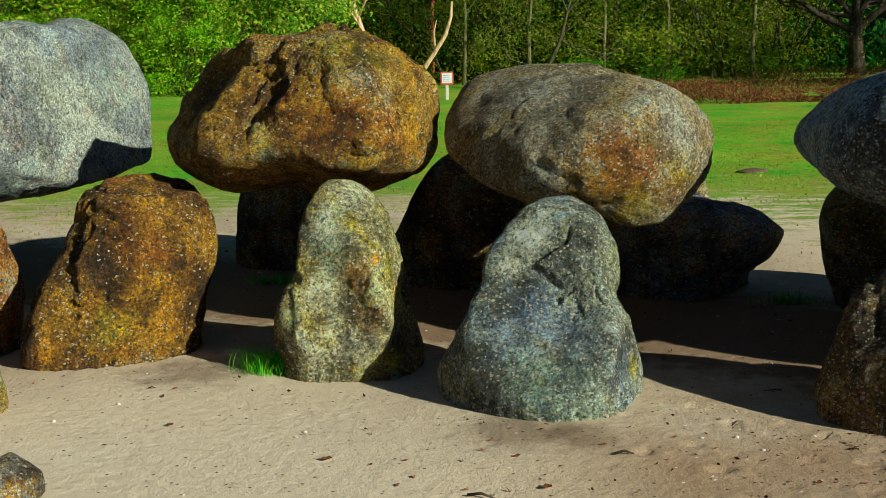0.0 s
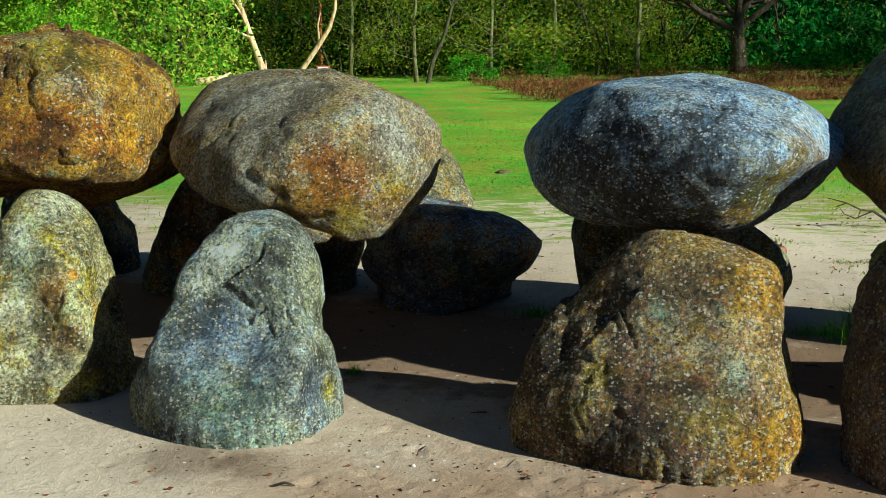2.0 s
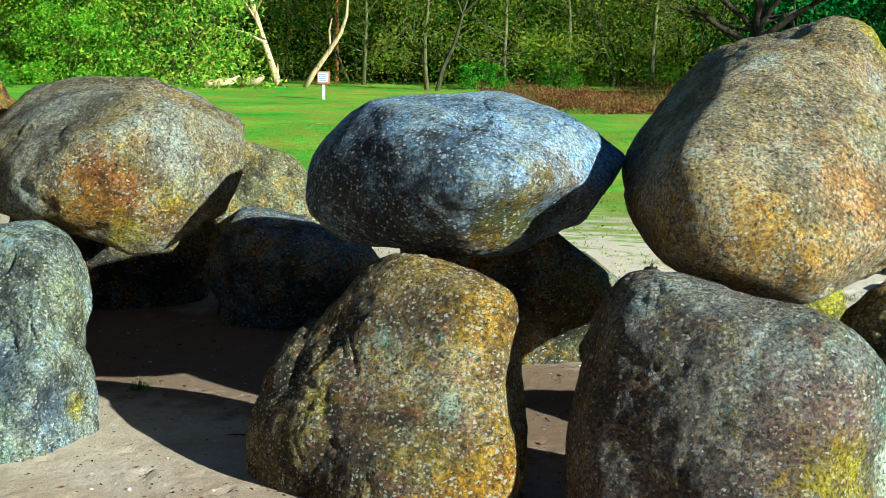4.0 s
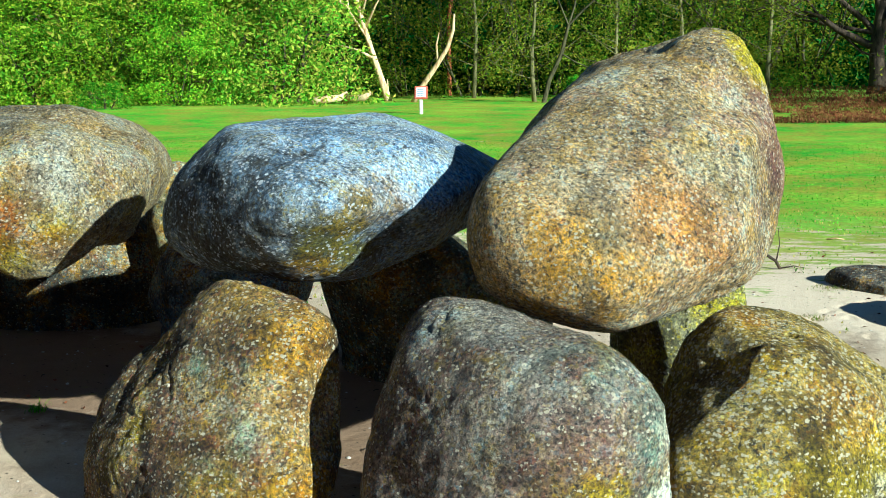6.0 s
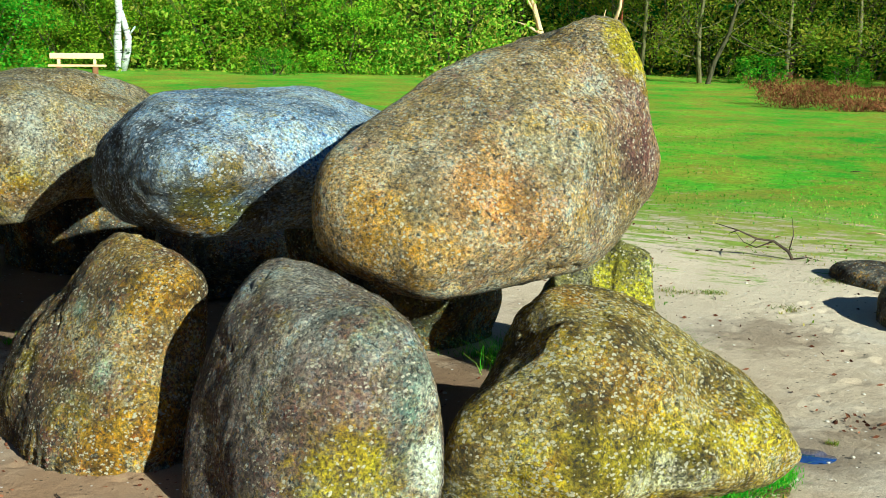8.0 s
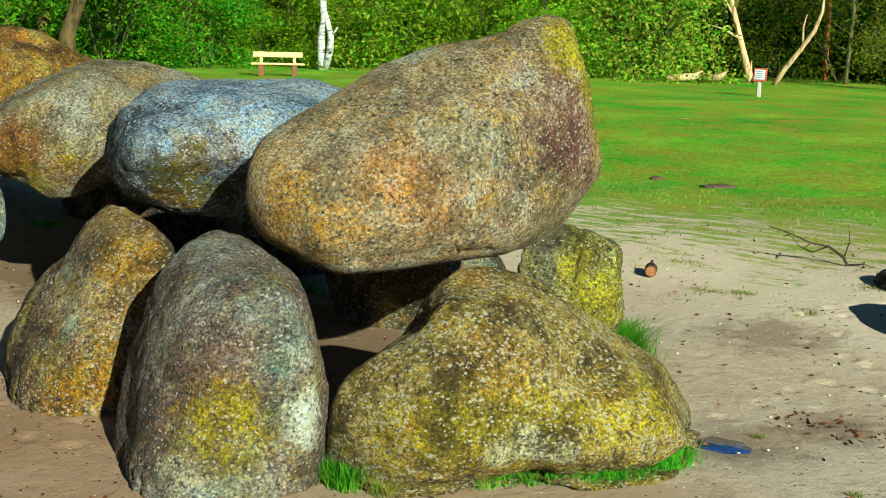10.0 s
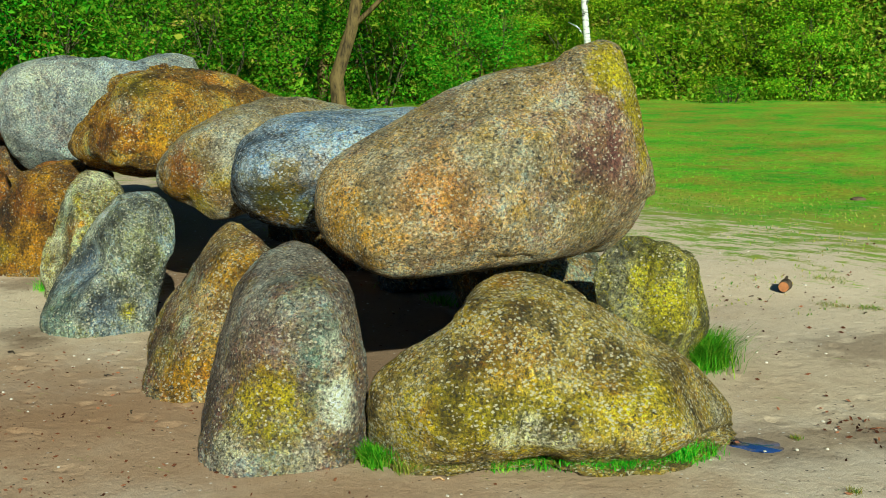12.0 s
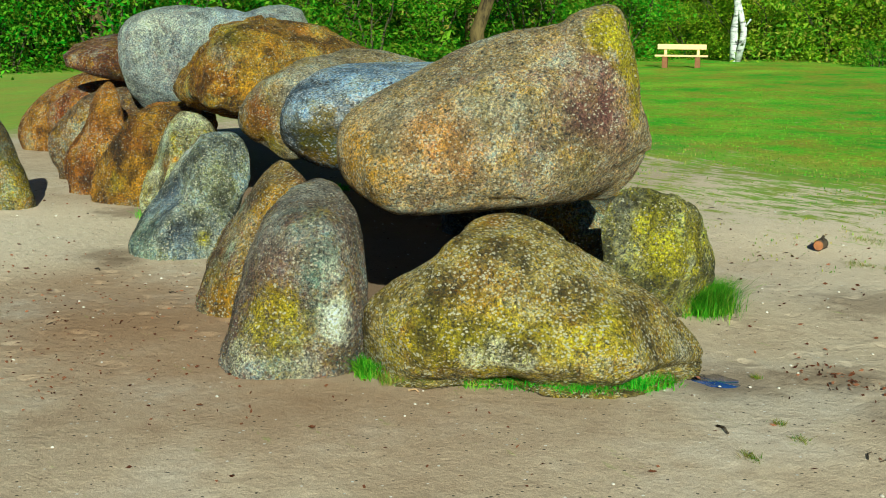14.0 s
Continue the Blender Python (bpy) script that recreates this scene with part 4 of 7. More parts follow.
boulder("upright_stone", "big rounded grey-brown upright with yellow lichen low down", UP,
        (3.592, 4.697, 0.469),
        [0.434, 0.910, 0.694, 0.471, 0.815, 0.770, 0.584, 0.467, 0.399, 0.787, 0.799, 0.537, 0.275, 0.964, 0.548, 0.559, 0.606, 0.404, 0.806, 0.668, 0.323, 1.179, 0.792, 0.864, 1.121, 0.606, 0.990, 0.928, 0.423, 0.974],
        [0.043, 0.027, -0.001, 0.103, 0.029, 0.190, -0.025, -0.060, 0.087, 0.028, -0.125, -0.161, -0.005, 0.232, -0.029, -0.180, -0.063, 0.006, 0.013, -0.048, -0.083, 0.135, 0.088, -0.016, -0.140, -0.009, -0.036, -0.010, 0.102, 0.024, 0.011, 0.276, 0.107, 0.071, 0.079, 0.022],
        stone_look, 6, 8, 0.014, [([(-0.340, 0.002, 0.438), (-0.229, -0.096, 0.443), (-0.220, -0.043, 0.478)], 0.014, 0.02)], [(-0.517, -0.849, 0.110, 0.472), (0.754, -0.643, 0.136, 0.662), (-0.060, -0.365, 0.929, 0.492), (0.989, 0.003, 0.145, 0.716), (-0.408, -0.579, 0.706, 0.457), (0.570, -0.530, 0.628, 0.671), (-0.890, -0.122, 0.439, 0.545), (-0.037, -0.914, 0.405, 0.523)], [(0.63, -0.25, 0.22, 0.14, 0.94, -0.32, 0.3, 0.015)], 6, 0.009, swells=[-0.006, -0.005, -0.026, 0.008, 0.005, 0.003, 0.033, 0.002, 0.013, -0.005, 0.015, 0.005, 0, 0.013, -0.001, -0.004, -0.032, 0, 0.026, 0, 0, 0.012, 0.007, 0.011, -0.019, 0, 0.003, -0.011, -0.002, -0.011, 0, -0.019, -0.007, 0, 0.005, 0.001, -0.004, 0.03, 0, 0.045, 0.002, 0, -0.018, 0, 0.016, -0.009, 0, -0.023, 0.005, -0.002, 0, 0, -0.03, 0.012, 0, -0.009, 0, -0.006, -0.036, 0, -0.066, 0.009, -0.002, -0.01, 0, 0.001, 0.014, 0, 0.072, 0.002, -0.015, -0.047, 0, -0.014, -0.014, -0.001, 0.052, 0, 0.064, 0.032, 0, 0.003, 0, -0.001, -0.002, 0, -0.01, 0.001, 0, 0, 0, 0.002, 0, 0, 0, 0])

stone_look = granite("granite_u3", rgb(86, 76, 62), rgb(132, 114, 86), rgb(172, 152, 116), fleck=0.72, tones=(rgb(166, 144, 86), rgb(118, 126, 116), rgb(140, 96, 90)), patches=[
    (0.55, -0.25, 0.42, 0.14, "ochre", 0.45), (0.58, -0.40, 0.17, 0.12, "tan", 0.35), (0.64, -0.54, -0.17, 0.16, "ochre", 0.5), (0.46, -0.63, -0.21, 0.12, "ochre", 0.4), (0.01, -0.37, 0.08, 0.12, "purple", 0.55), (0.05, -0.50, -0.05, 0.1, "purple", 0.35), (0.09, -0.27, 0.29, 0.05, "teal", 0.8), (0.35, -0.34, 0.34, 0.04, "teal", 0.7), (0.40, -0.49, 0.08, 0.07, "teal", 0.6), (0.26, -0.54, -0.02, 0.05, "teal", 0.5), (-0.25, -0.38, -0.11, 0.08, "olive", 0.6), (-0.16, -0.33, 0.03, 0.06, "yellow", 0.4), (0.29, -0.57, -0.08, 0.12, "olive", 0.4), (0.24, -0.06, 0.59, 0.1, "tan", 0.35)])
boulder("upright_stone", "brown and orange grained upright with dark cracks", UP,
        (2.148, 5.093, 0.352),
        [0.979, 0.985, 0.889, 0.424, 0.880, 0.972, 0.414, 0.485, 0.395, 0.360, 0.659, 0.446, 0.222, 0.869, 0.765, 0.478, 0.801, 0.309, 0.849, 0.944, 0.560, 0.928, 0.822, 0.813, 0.888, 0.579, 1.001, 0.797, 0.641, 0.378],
        [-0.011, -0.031, 0.035, -0.143, 0.128, 0.071, 0.009, 0.022, -0.093, 0.119, 0.212, -0.141, 0.002, 0.126, 0.048, 0.041, -0.160, -0.002, 0.058, 0.052, 0.001, 0.144, -0.156, -0.027, -0.073, -0.000, 0.108, 0.004, -0.002, 0.126, 0.007, -0.074, 0.127, -0.000, -0.024, 0.006],
        stone_look, 6, 9, 0.018, [([(-0.111, -0.089, 0.377), (-0.048, -0.215, 0.268), (-0.003, -0.309, 0.162)], 0.009, 0.02), ([(0.155, -0.329, 0.256), (0.244, -0.395, 0.210), (0.257, -0.450, 0.128), (0.219, -0.480, 0.071)], 0.009, 0.02), ([(0.264, -0.162, 0.506), (0.359, -0.245, 0.455), (0.436, -0.295, 0.397)], 0.009, 0.014), ([(-0.268, -0.356, -0.087), (-0.228, -0.413, -0.220)], 0.009, 0.014)], [(-0.043, -0.927, 0.373, 0.494), (-0.450, -0.874, 0.181, 0.415), (0.939, -0.259, 0.226, 0.740), (0.186, -0.807, 0.560, 0.532), (0.166, -0.319, 0.933, 0.613), (0.544, 0.193, 0.817, 0.731), (-0.253, -0.683, 0.685, 0.389), (0.517, -0.855, 0.028, 0.772)], [(0.64, -0.24, 0.28, 0.30, 0.64, -0.71, 0.25, 0.02)], 6, 0.008, swells=[0.038, -0.011, -0.003, 0.007, -0.004, -0.003, -0.029, -0.001, 0.005, 0.014, -0.008, -0.022, 0, -0.025, 0.013, 0.001, 0.004, 0, 0.01, -0.018, 0, -0.001, -0.001, 0.014, 0.022, 0, 0.025, 0.029, 0, 0.01, 0, -0.025, -0.013, 0, -0.017, -0.003, 0, 0.015, 0, -0.033, 0.043, 0, -0.025, 0, -0.005, -0.024, 0, 0.015, -0.026, 0, -0.012, 0, -0.002, 0, 0, 0.005, 0, 0, 0.026, 0, 0.011, -0.01, 0, -0.006, 0, -0.001, -0.002, 0, 0.018, 0.002, 0, 0, 0, -0.006, -0.015, 0, 0.022, 0, 0, 0.014, 0, -0.002, 0.001, 0, -0.011, 0, 0, 0, 0, 0, 0, 0, 0, 0, 0, 0])

stone_look = granite("granite_u4", rgb(90, 92, 86), rgb(142, 144, 132), rgb(186, 188, 174), fleck=0.65, tones=(rgb(140, 138, 84), rgb(124, 142, 158), rgb(70, 74, 72)), patches=[
    (-0.30, -0.07, 0.39, 0.09, "white", 0.85), (-0.40, -0.12, 0.28, 0.07, "white", 0.8), (-0.25, -0.02, 0.46, 0.06, "white", 0.7), (-0.38, -0.30, -0.04, 0.16, "blue", 0.6), (-0.20, -0.26, 0.01, 0.14, "blue", 0.55), (-0.10, -0.36, -0.08, 0.1, "blue", 0.4), (-0.28, -0.49, -0.20, 0.14, "teal", 0.4), (-0.10, -0.59, -0.33, 0.16, "teal", 0.4), (0.21, -0.17, -0.26, 0.05, "yellow", 0.7), (0.17, -0.21, -0.05, 0.06, "olive", 0.5), (-0.18, 0.19, 0.56, 0.06, "blue", 0.5), (0.13, 0.03, 0.18, 0.2, "olive", 0.5), (0.19, -0.16, -0.10, 0.15, "dark", 0.35), (0.16, -0.33, -0.24, 0.1, "blue", 0.5)])
boulder("upright_stone", "grey-green upright with pale lichened hollow on top", UP,
        (0.480, 5.369, 0.428),
        [0.510, 0.983, 0.578, 0.673, 0.983, 0.560, 0.954, 0.537, 0.287, 0.539, 0.155, 1.006, 0.362, 0.523, 0.776, 0.255, 0.880, 0.391, 0.577, 1.076, 0.265, 0.499, 0.962, 0.504, 0.786, 0.597, 0.644, 0.950, 0.675, 0.424],
        [-0.039, -0.028, 0.291, 0.097, 0.106, -0.001, -0.025, -0.010, -0.060, -0.035, -0.030, -0.150, -0.057, -0.007, -0.261, -0.083, -0.350, -0.039, 0.110, -0.264, 0.042, 0.126, 0.023, -0.014, 0.238, 0.002, 0.100, 0.203, -0.076, 0.332, -0.033, 0.073, 0.160, -0.054, -0.048, -0.041],
        stone_look, 6, 10, 0.017, [([(-0.113, -0.077, 0.439), (-0.128, -0.119, 0.382), (-0.221, -0.143, 0.330), (-0.319, -0.150, 0.275), (-0.361, -0.157, 0.220)], 0.016, 0.035)], [(0.176, -0.948, 0.263, 0.462), (-0.634, -0.742, 0.218, 0.609), (0.951, -0.293, 0.096, 0.234), (-0.286, -0.711, 0.642, 0.378), (0.094, -0.184, 0.978, 0.490), (0.495, 0.062, 0.867, 0.442), (0.504, -0.856, -0.113, 0.523)], [(-0.27, -0.16, 0.26, -0.46, -0.08, -0.88, 0.16, 0.025)], 10, 0.014, swells=[-0.012, 0.002, 0.018, -0.037, 0.004, 0.011, -0.008, -0.009, -0.012, 0.009, -0.003, -0.002, 0.011, -0.017, 0.007, 0.014, 0.002, -0.001, 0.003, 0, -0.003, 0.003, 0, -0.002, 0.013, -0.005, 0.001, -0.005, -0.001, 0.001, 0, -0.001, -0.015, 0.001, 0, 0, -0.001, -0.004, -0.001, -0.001, 0.009, 0.001, 0.006, 0, -0.002, -0.009, 0, -0.013, -0.001, -0.001, -0.012, 0, -0.003, 0.007, 0.001, 0.026, 0, -0.003, -0.028, 0, 0.016, 0.006, 0, -0.015, 0, 0.011, 0.03, 0.001, -0.021, 0.002, -0.001, 0.062, 0, 0.003, 0.002, 0, -0.019, 0, -0.014, -0.007, 0, -0.036, 0.001, 0, 0.001, -0.001, 0.008, 0, 0, 0.002, -0.001, 0, 0, -0.001, 0.001, 0])

stone_look = granite("granite_u5", rgb(110, 104, 80), rgb(158, 150, 116), rgb(194, 188, 152), fleck=0.55, tones=(rgb(176, 158, 78), rgb(150, 166, 138), rgb(110, 80, 58)), patches=[
    (-0.25, -0.34, 0.35, 0.12, "teal", 0.6), (-0.25, -0.30, 0.47, 0.1, "white", 0.5), (-0.27, -0.40, 0.11, 0.08, "white", 0.5), (-0.03, -0.36, 0.23, 0.08, "rust", 0.6), (0.03, -0.44, 0.00, 0.08, "rust", 0.5), (0.04, -0.32, 0.29, 0.03, "orange", 0.7), (0.10, -0.23, 0.24, 0.06, "yellow", 0.7), (0.14, -0.26, 0.09, 0.05, "ochre", 0.6), (-0.26, -0.52, -0.20, 0.12, "white", 0.5), (0.02, -0.49, -0.19, 0.08, "white", 0.4), (0.12, -0.41, -0.26, 0.06, "yellow", 0.5), (-0.13, -0.13, 0.67, 0.12, "white", 0.4)])
boulder("upright_stone", "pale green-white lichened upright with rust streaks", UP,
        (-0.735, 5.860, 0.362),
        [0.785, 0.855, 0.504, 0.955, 0.706, 0.332, 0.770, 0.520, 0.422, 0.330, 0.169, 0.663, 0.203, 0.482, 0.362, 0.235, 0.890, 0.411, 0.438, 0.923, 0.453, 0.696, 0.689, 0.568, 0.575, 0.567, 0.460, 0.539, 0.660, 0.462],
        [0.191, 0.064, 0.013, 0.062, 0.045, 0.101, 0.043, -0.063, 0.024, 0.005, -0.104, 0.006, -0.032, 0.137, -0.001, -0.223, -0.178, -0.000, -0.032, 0.219, -0.071, -0.002, 0.001, -0.153, 0.157, 0.001, 0.082, 0.018, 0.000, -0.091, -0.000, 0.015, -0.067, 0.017, -0.088, -0.046],
        stone_look, 6, 11, 0.016, [([(-0.388, -0.379, 0.203), (-0.338, -0.428, 0.088), (-0.304, -0.495, -0.054)], 0.015, 0.02), ([(-0.191, -0.302, 0.472), (-0.154, -0.341, 0.354)], 0.01, 0.012), ([(0.093, -0.168, 0.326), (0.129, -0.215, 0.144), (0.166, -0.235, -0.011)], 0.014, 0.02)], [(-0.001, -0.988, 0.154, 0.540), (0.947, -0.209, 0.246, 0.200), (-0.892, -0.319, 0.320, 0.615), (0.062, -0.647, 0.760, 0.691), (0.598, 0.163, 0.785, 0.508), (0.974, -0.015, 0.224, 0.192)], [(-0.40, -0.39, 0.17, -0.89, 0.36, -0.27, 0.34, 0.04), (0.12, -0.18, 0.20, 0.01, 0.97, -0.24, 0.3, 0.03)], 10, 0.014, swells=[0.005, -0.007, 0.005, -0.008, 0.006, 0.005, 0.008, -0.001, 0.016, 0, -0.001, -0.013, 0, 0.007, 0, -0.003, 0.006, 0, -0.001, 0.011, -0.001, -0.008, 0, -0.001, 0.001, 0, 0, 0, -0.004, -0.001, 0, -0.001, -0.02, 0, 0.002, 0, -0.002, -0.001, 0, 0, -0.001, -0.003, -0.003, 0, -0.001, 0.027, 0, 0.003, 0, -0.004, -0.009, 0, -0.001, 0.007, 0, 0.011, 0, -0.002, 0.013, 0, 0, 0, -0.001, -0.009, 0, -0.002, 0.012, 0, 0, 0, -0.003, -0.017, 0, 0.001, -0.001, 0.001, 0.007, 0, 0, -0.005, 0, -0.001, 0, 0.002, 0.006, 0, 0.003, -0.001, 0, -0.005, 0, 0, -0.002, 0, -0.001, 0])

stone_look = granite("granite_u6", rgb(66, 50, 38), rgb(114, 86, 54), rgb(160, 126, 80), fleck=0.2, tones=(rgb(186, 142, 56), rgb(92, 88, 72), rgb(104, 60, 40)), patches=[
    (-0.30, -0.18, 0.51, 0.1, "pink", 0.7), (-0.03, 0.03, 0.50, 0.1, "orange", 0.7), (-0.45, -0.44, 0.36, 0.08, "orange", 0.5), (-0.18, -0.68, 0.07, 0.2, "dark", 0.5), (0.01, -0.58, 0.18, 0.16, "rust", 0.5), (0.07, -0.61, -0.17, 0.16, "ochre", 0.75), (0.19, -0.48, -0.27, 0.1, "orange", 0.6), (-0.13, -0.72, -0.28, 0.1, "yellow", 0.4), (-0.57, -0.76, -0.08, 0.06, "tan", 0.7), (-0.48, -0.85, -0.39, 0.06, "orange", 0.8)])
boulder("upright_stone", "rusty orange-brown upright with sharp flaked edges", UP,
        (-2.098, 6.245, 0.539),
        [0.508, 0.643, 0.466, 0.785, 0.595, 0.578, 0.725, 0.522, 0.645, 0.520, 0.534, 0.778, 0.437, 0.519, 0.426, 0.161, 1.026, 0.467, 0.472, 1.038, 0.499, 0.707, 0.550, 0.453, 1.219, 0.598, 0.719, 0.855, 0.705, 0.789],
        [-0.023, -0.042, 0.045, -0.002, -0.035, -0.002, 0.092, 0.020, -0.002, -0.006, 0.200, -0.024, -0.001, 0.032, 0.008, 0.035, 0.042, -0.000, 0.053, -0.009, -0.001, -0.001, 0.000, -0.019, 0.216, -0.003, -0.121, 0.025, -0.033, 0.063, -0.003, -0.158, 0.085, -0.040, 0.057, -0.000],
        stone_look, 6, 12, 0.02, [([(-0.280, -0.591, 0.280), (-0.344, -0.697, 0.134), (-0.420, -0.780, -0.046), (-0.484, -0.833, -0.247)], 0.02, 0.05), ([(-0.136, -0.470, 0.394), (-0.132, -0.631, 0.189)], 0.014, 0.02), ([(-0.006, -0.225, 0.463), (0.099, -0.319, 0.424)], 0.02, 0.03)], [(0.327, -0.935, 0.137, 0.588), (-0.704, -0.658, 0.268, 0.884), (0.921, -0.299, 0.250, 0.411), (0.100, -0.256, 0.961, 0.580), (0.510, 0.191, 0.839, 0.441), (-0.341, -0.576, 0.743, 0.688), (0.658, -0.483, 0.577, 0.504), (0.835, 0.410, -0.368, 0.239)], [(-0.34, -0.71, 0.10, -0.98, 0.11, -0.13, 0.36, 0.06), (0.01, -0.09, 0.48, 0.97, -0.09, -0.22, 0.2, 0.03)], 14, 0.034)

stone_look = granite("granite_u7", rgb(112, 72, 44), rgb(158, 104, 60), rgb(186, 138, 88), patches=[
    (0.29, -0.21, 0.63, 0.2, "orange", 0.6), (0.26, -0.41, 0.15, 0.2, "rust", 0.5)])
boulder("upright_stone", "orange-red tall upright stone", UP,
        (-3.391, 5.917, 0.395),
        [1.040, .935, .829, .778, .901, .647, .589, .502, .433, .518, .450, .393, .173, .428, .402, .405, .551, .432, .434, .458, .485, .545, .533, .561, .609, .635, .667, .702, .742, .781],
        [0.042, 0.081, -0.055, -0.055, 0.007, -0.009, -0.011, -0.010, -0.009, 0.002, -0.001, -0.010, -0.001, 0.002, -0.000, -0.000, 0.074, 0.000, 0.000, 0.002, -0.000, 0.048, 0.000, 0.000, 0.072, -0.000, 0.001, 0.000, -0.000, 0.046, 0.000, 0.000, 0.004, 0.000, 0.001, 0.000],
        stone_look, 5, 13, 0.014, [], [], [], 6, 0.02)

stone_look = granite("granite_u8", rgb(92, 76, 62), rgb(128, 108, 88), rgb(156, 134, 110), patches=[
    (1.24, -1.27, 0.27, 0.2, "olive", 0.4)])
boulder("upright_stone", "dull brown upright stone in part shade", UP,
        (-4.409, 6.672, 0.394),
        [.679, .685, .670, .826, .608, .635, .639, .588, .805, .572, .609, .751, .509, .633, .595, .579, .941, .523, .592, .667, .552, .799, .606, .633, .791, .606, .644, .671, .675, .689],
        [-0.001, -0.001, -0.000, 0.050, -0.000, 0.002, 0.001, -0.000, 0.108, -0.000, 0.000, 0.034, -0.000, 0.010, 0.000, 0.000, 0.271, 0.000, 0.000, 0.008, 0.000, 0.097, 0.000, 0.000, 0.155, 0.000, 0.002, 0.001, 0.000, 0.066, 0.000, 0.000, 0.005, 0.000, 0.001, 0.000],
        stone_look, 5, 14, 0.012, [], [], [], 6, 0.02)

stone_look = granite("granite_u9", rgb(96, 58, 44), rgb(138, 84, 62), rgb(164, 112, 84), patches=[
    ])
boulder("upright_stone", "red-brown narrow upright stone", UP,
        (-5.206, 7.158, 0.425),
        [.883, .760, .662, .835, .369, .718, .676, .457, 1.051, .540, .527, .845, .506, .703, .500, .500, .921, .509, .517, .544, .540, .696, .573, .592, .637, .635, .659, .683, .709, .736],
        [-0.048, -0.004, -0.003, -0.047, -0.000, -0.025, -0.001, -0.000, 0.216, -0.000, -0.000, 0.097, -0.000, 0.015, 0.000, -0.000, 0.411, -0.000, -0.000, 0.005, -0.000, 0.061, 0.000, -0.000, 0.030, 0.000, 0.001, 0.000, 0.000, 0.007, 0.000, 0.000, 0.000, 0.000, 0.000, 0.000],
        stone_look, 5, 15, 0.012, [], [], [], 6, 0.015)

stone_look = granite("granite_u10", rgb(108, 74, 46), rgb(158, 110, 62), rgb(188, 142, 84), patches=[
    ])
boulder("upright_stone", "yellow-brown leaning upright stone at the far end", UP,
        (-7.207, 7.874, 0.454),
        [.829, .793, .767, .969, .668, .704, .821, .653, .951, .634, .709, 1.053, .516, .690, .690, .660, 1.270, .546, .679, .994, .592, 1.016, .687, .731, 1.150, .665, .729, .772, .769, .786],
        [0.002, 0.001, 0.000, 0.046, 0.000, 0.001, 0.006, 0.000, 0.063, 0.000, 0.000, 0.088, 0.000, 0.005, 0.000, 0.000, 0.368, 0.000, 0.000, 0.034, 0.000, 0.082, 0.000, 0.000, 0.417, 0.000, 0.002, 0.004, 0.000, 0.133, 0.000, 0.000, 0.023, 0.000, 0.003, 0.000],
        stone_look, 5, 16, 0.012, [], [], [], 6, 0.015)

stone_look = granite("granite_v1", rgb(98, 94, 70), rgb(138, 132, 94), rgb(168, 160, 118), fleck=0.3, tones=(rgb(186, 170, 50), rgb(120, 130, 90), rgb(96, 90, 54)), patches=[
    (0.22, -0.20, 0.05, 0.12, "yellow", 0.65), (0.26, 0.07, 0.08, 0.1, "yellow", 0.6), (0.10, -0.16, 0.34, 0.1, "olive", 0.5), (0.07, -0.23, 0.20, 0.1, "yellow", 0.4), (-0.10, -0.29, 0.33, 0.1, "grey", 0.6), (0.01, -0.31, 0.10, 0.1, "grey", 0.4), (0.19, -0.11, 0.31, 0.06, "dark", 0.5), (0.30, -0.00, -0.04, 0.06, "white", 0.5)])
boulder("upright_stone", "yellow-green lichened upright at the rear corner", REAR,
        (4.200, 6.954, 0.455),
        [0.785, 0.439, 0.359, 0.680, 0.466, 0.645, 0.349, 0.311, 0.570, 0.704, 0.348, 0.536, 0.438, 0.458, 0.694, 0.280, 0.539, 0.647, 0.455, 0.458, 0.515, 0.447, 0.746, 0.298, 0.500, 0.489, 0.535, 0.558, 0.568, 0.589],
        [-0.083, -0.113, 0.068, 0.130, -0.051, 0.144, -0.057, -0.026, 0.079, -0.006, 0.084, -0.086, -0.006, 0.010, -0.016, -0.037, 0.010, 0.020, 0.027, -0.045, -0.013, 0.001, 0.000, 0.002, -0.006, 0.066, 0.009, -0.001, -0.021, 0.000, 0.004, 0.006, -0.000, 0.002, 0.000, 0.000],
        stone_look, 6, 17, 0.016, [([(0.061, -0.167, 0.367), (0.082, -0.232, 0.173), (0.092, -0.296, -0.005)], 0.012, 0.015)], [(0.507, -0.801, 0.317, 0.281), (0.964, 0.211, 0.164, 0.275), (-0.741, -0.669, -0.058, 0.385), (0.098, -0.501, 0.860, 0.529), (-0.459, 0.207, 0.864, 0.387), (0.568, 0.247, 0.785, 0.396), (-0.353, -0.581, 0.733, 0.541), (0.658, -0.484, 0.576, 0.429), (-0.890, -0.031, 0.455, 0.42), (0.020, -0.938, 0.346, 0.494), (-0.312, -0.911, -0.269, 0.469), (0.828, -0.365, -0.426, 0.362), (-0.821, -0.276, -0.500, 0.474), (0.178, -0.735, -0.654, 0.469), (-0.293, -0.363, -0.885, 0.521)], [(0.10, -0.21, 0.21, -0.86, -0.51, 0.07, 0.3, 0.02), (0.31, -0.13, 0.05, -0.21, 0.95, -0.24, 0.25, 0.02)], 10, 0.018)

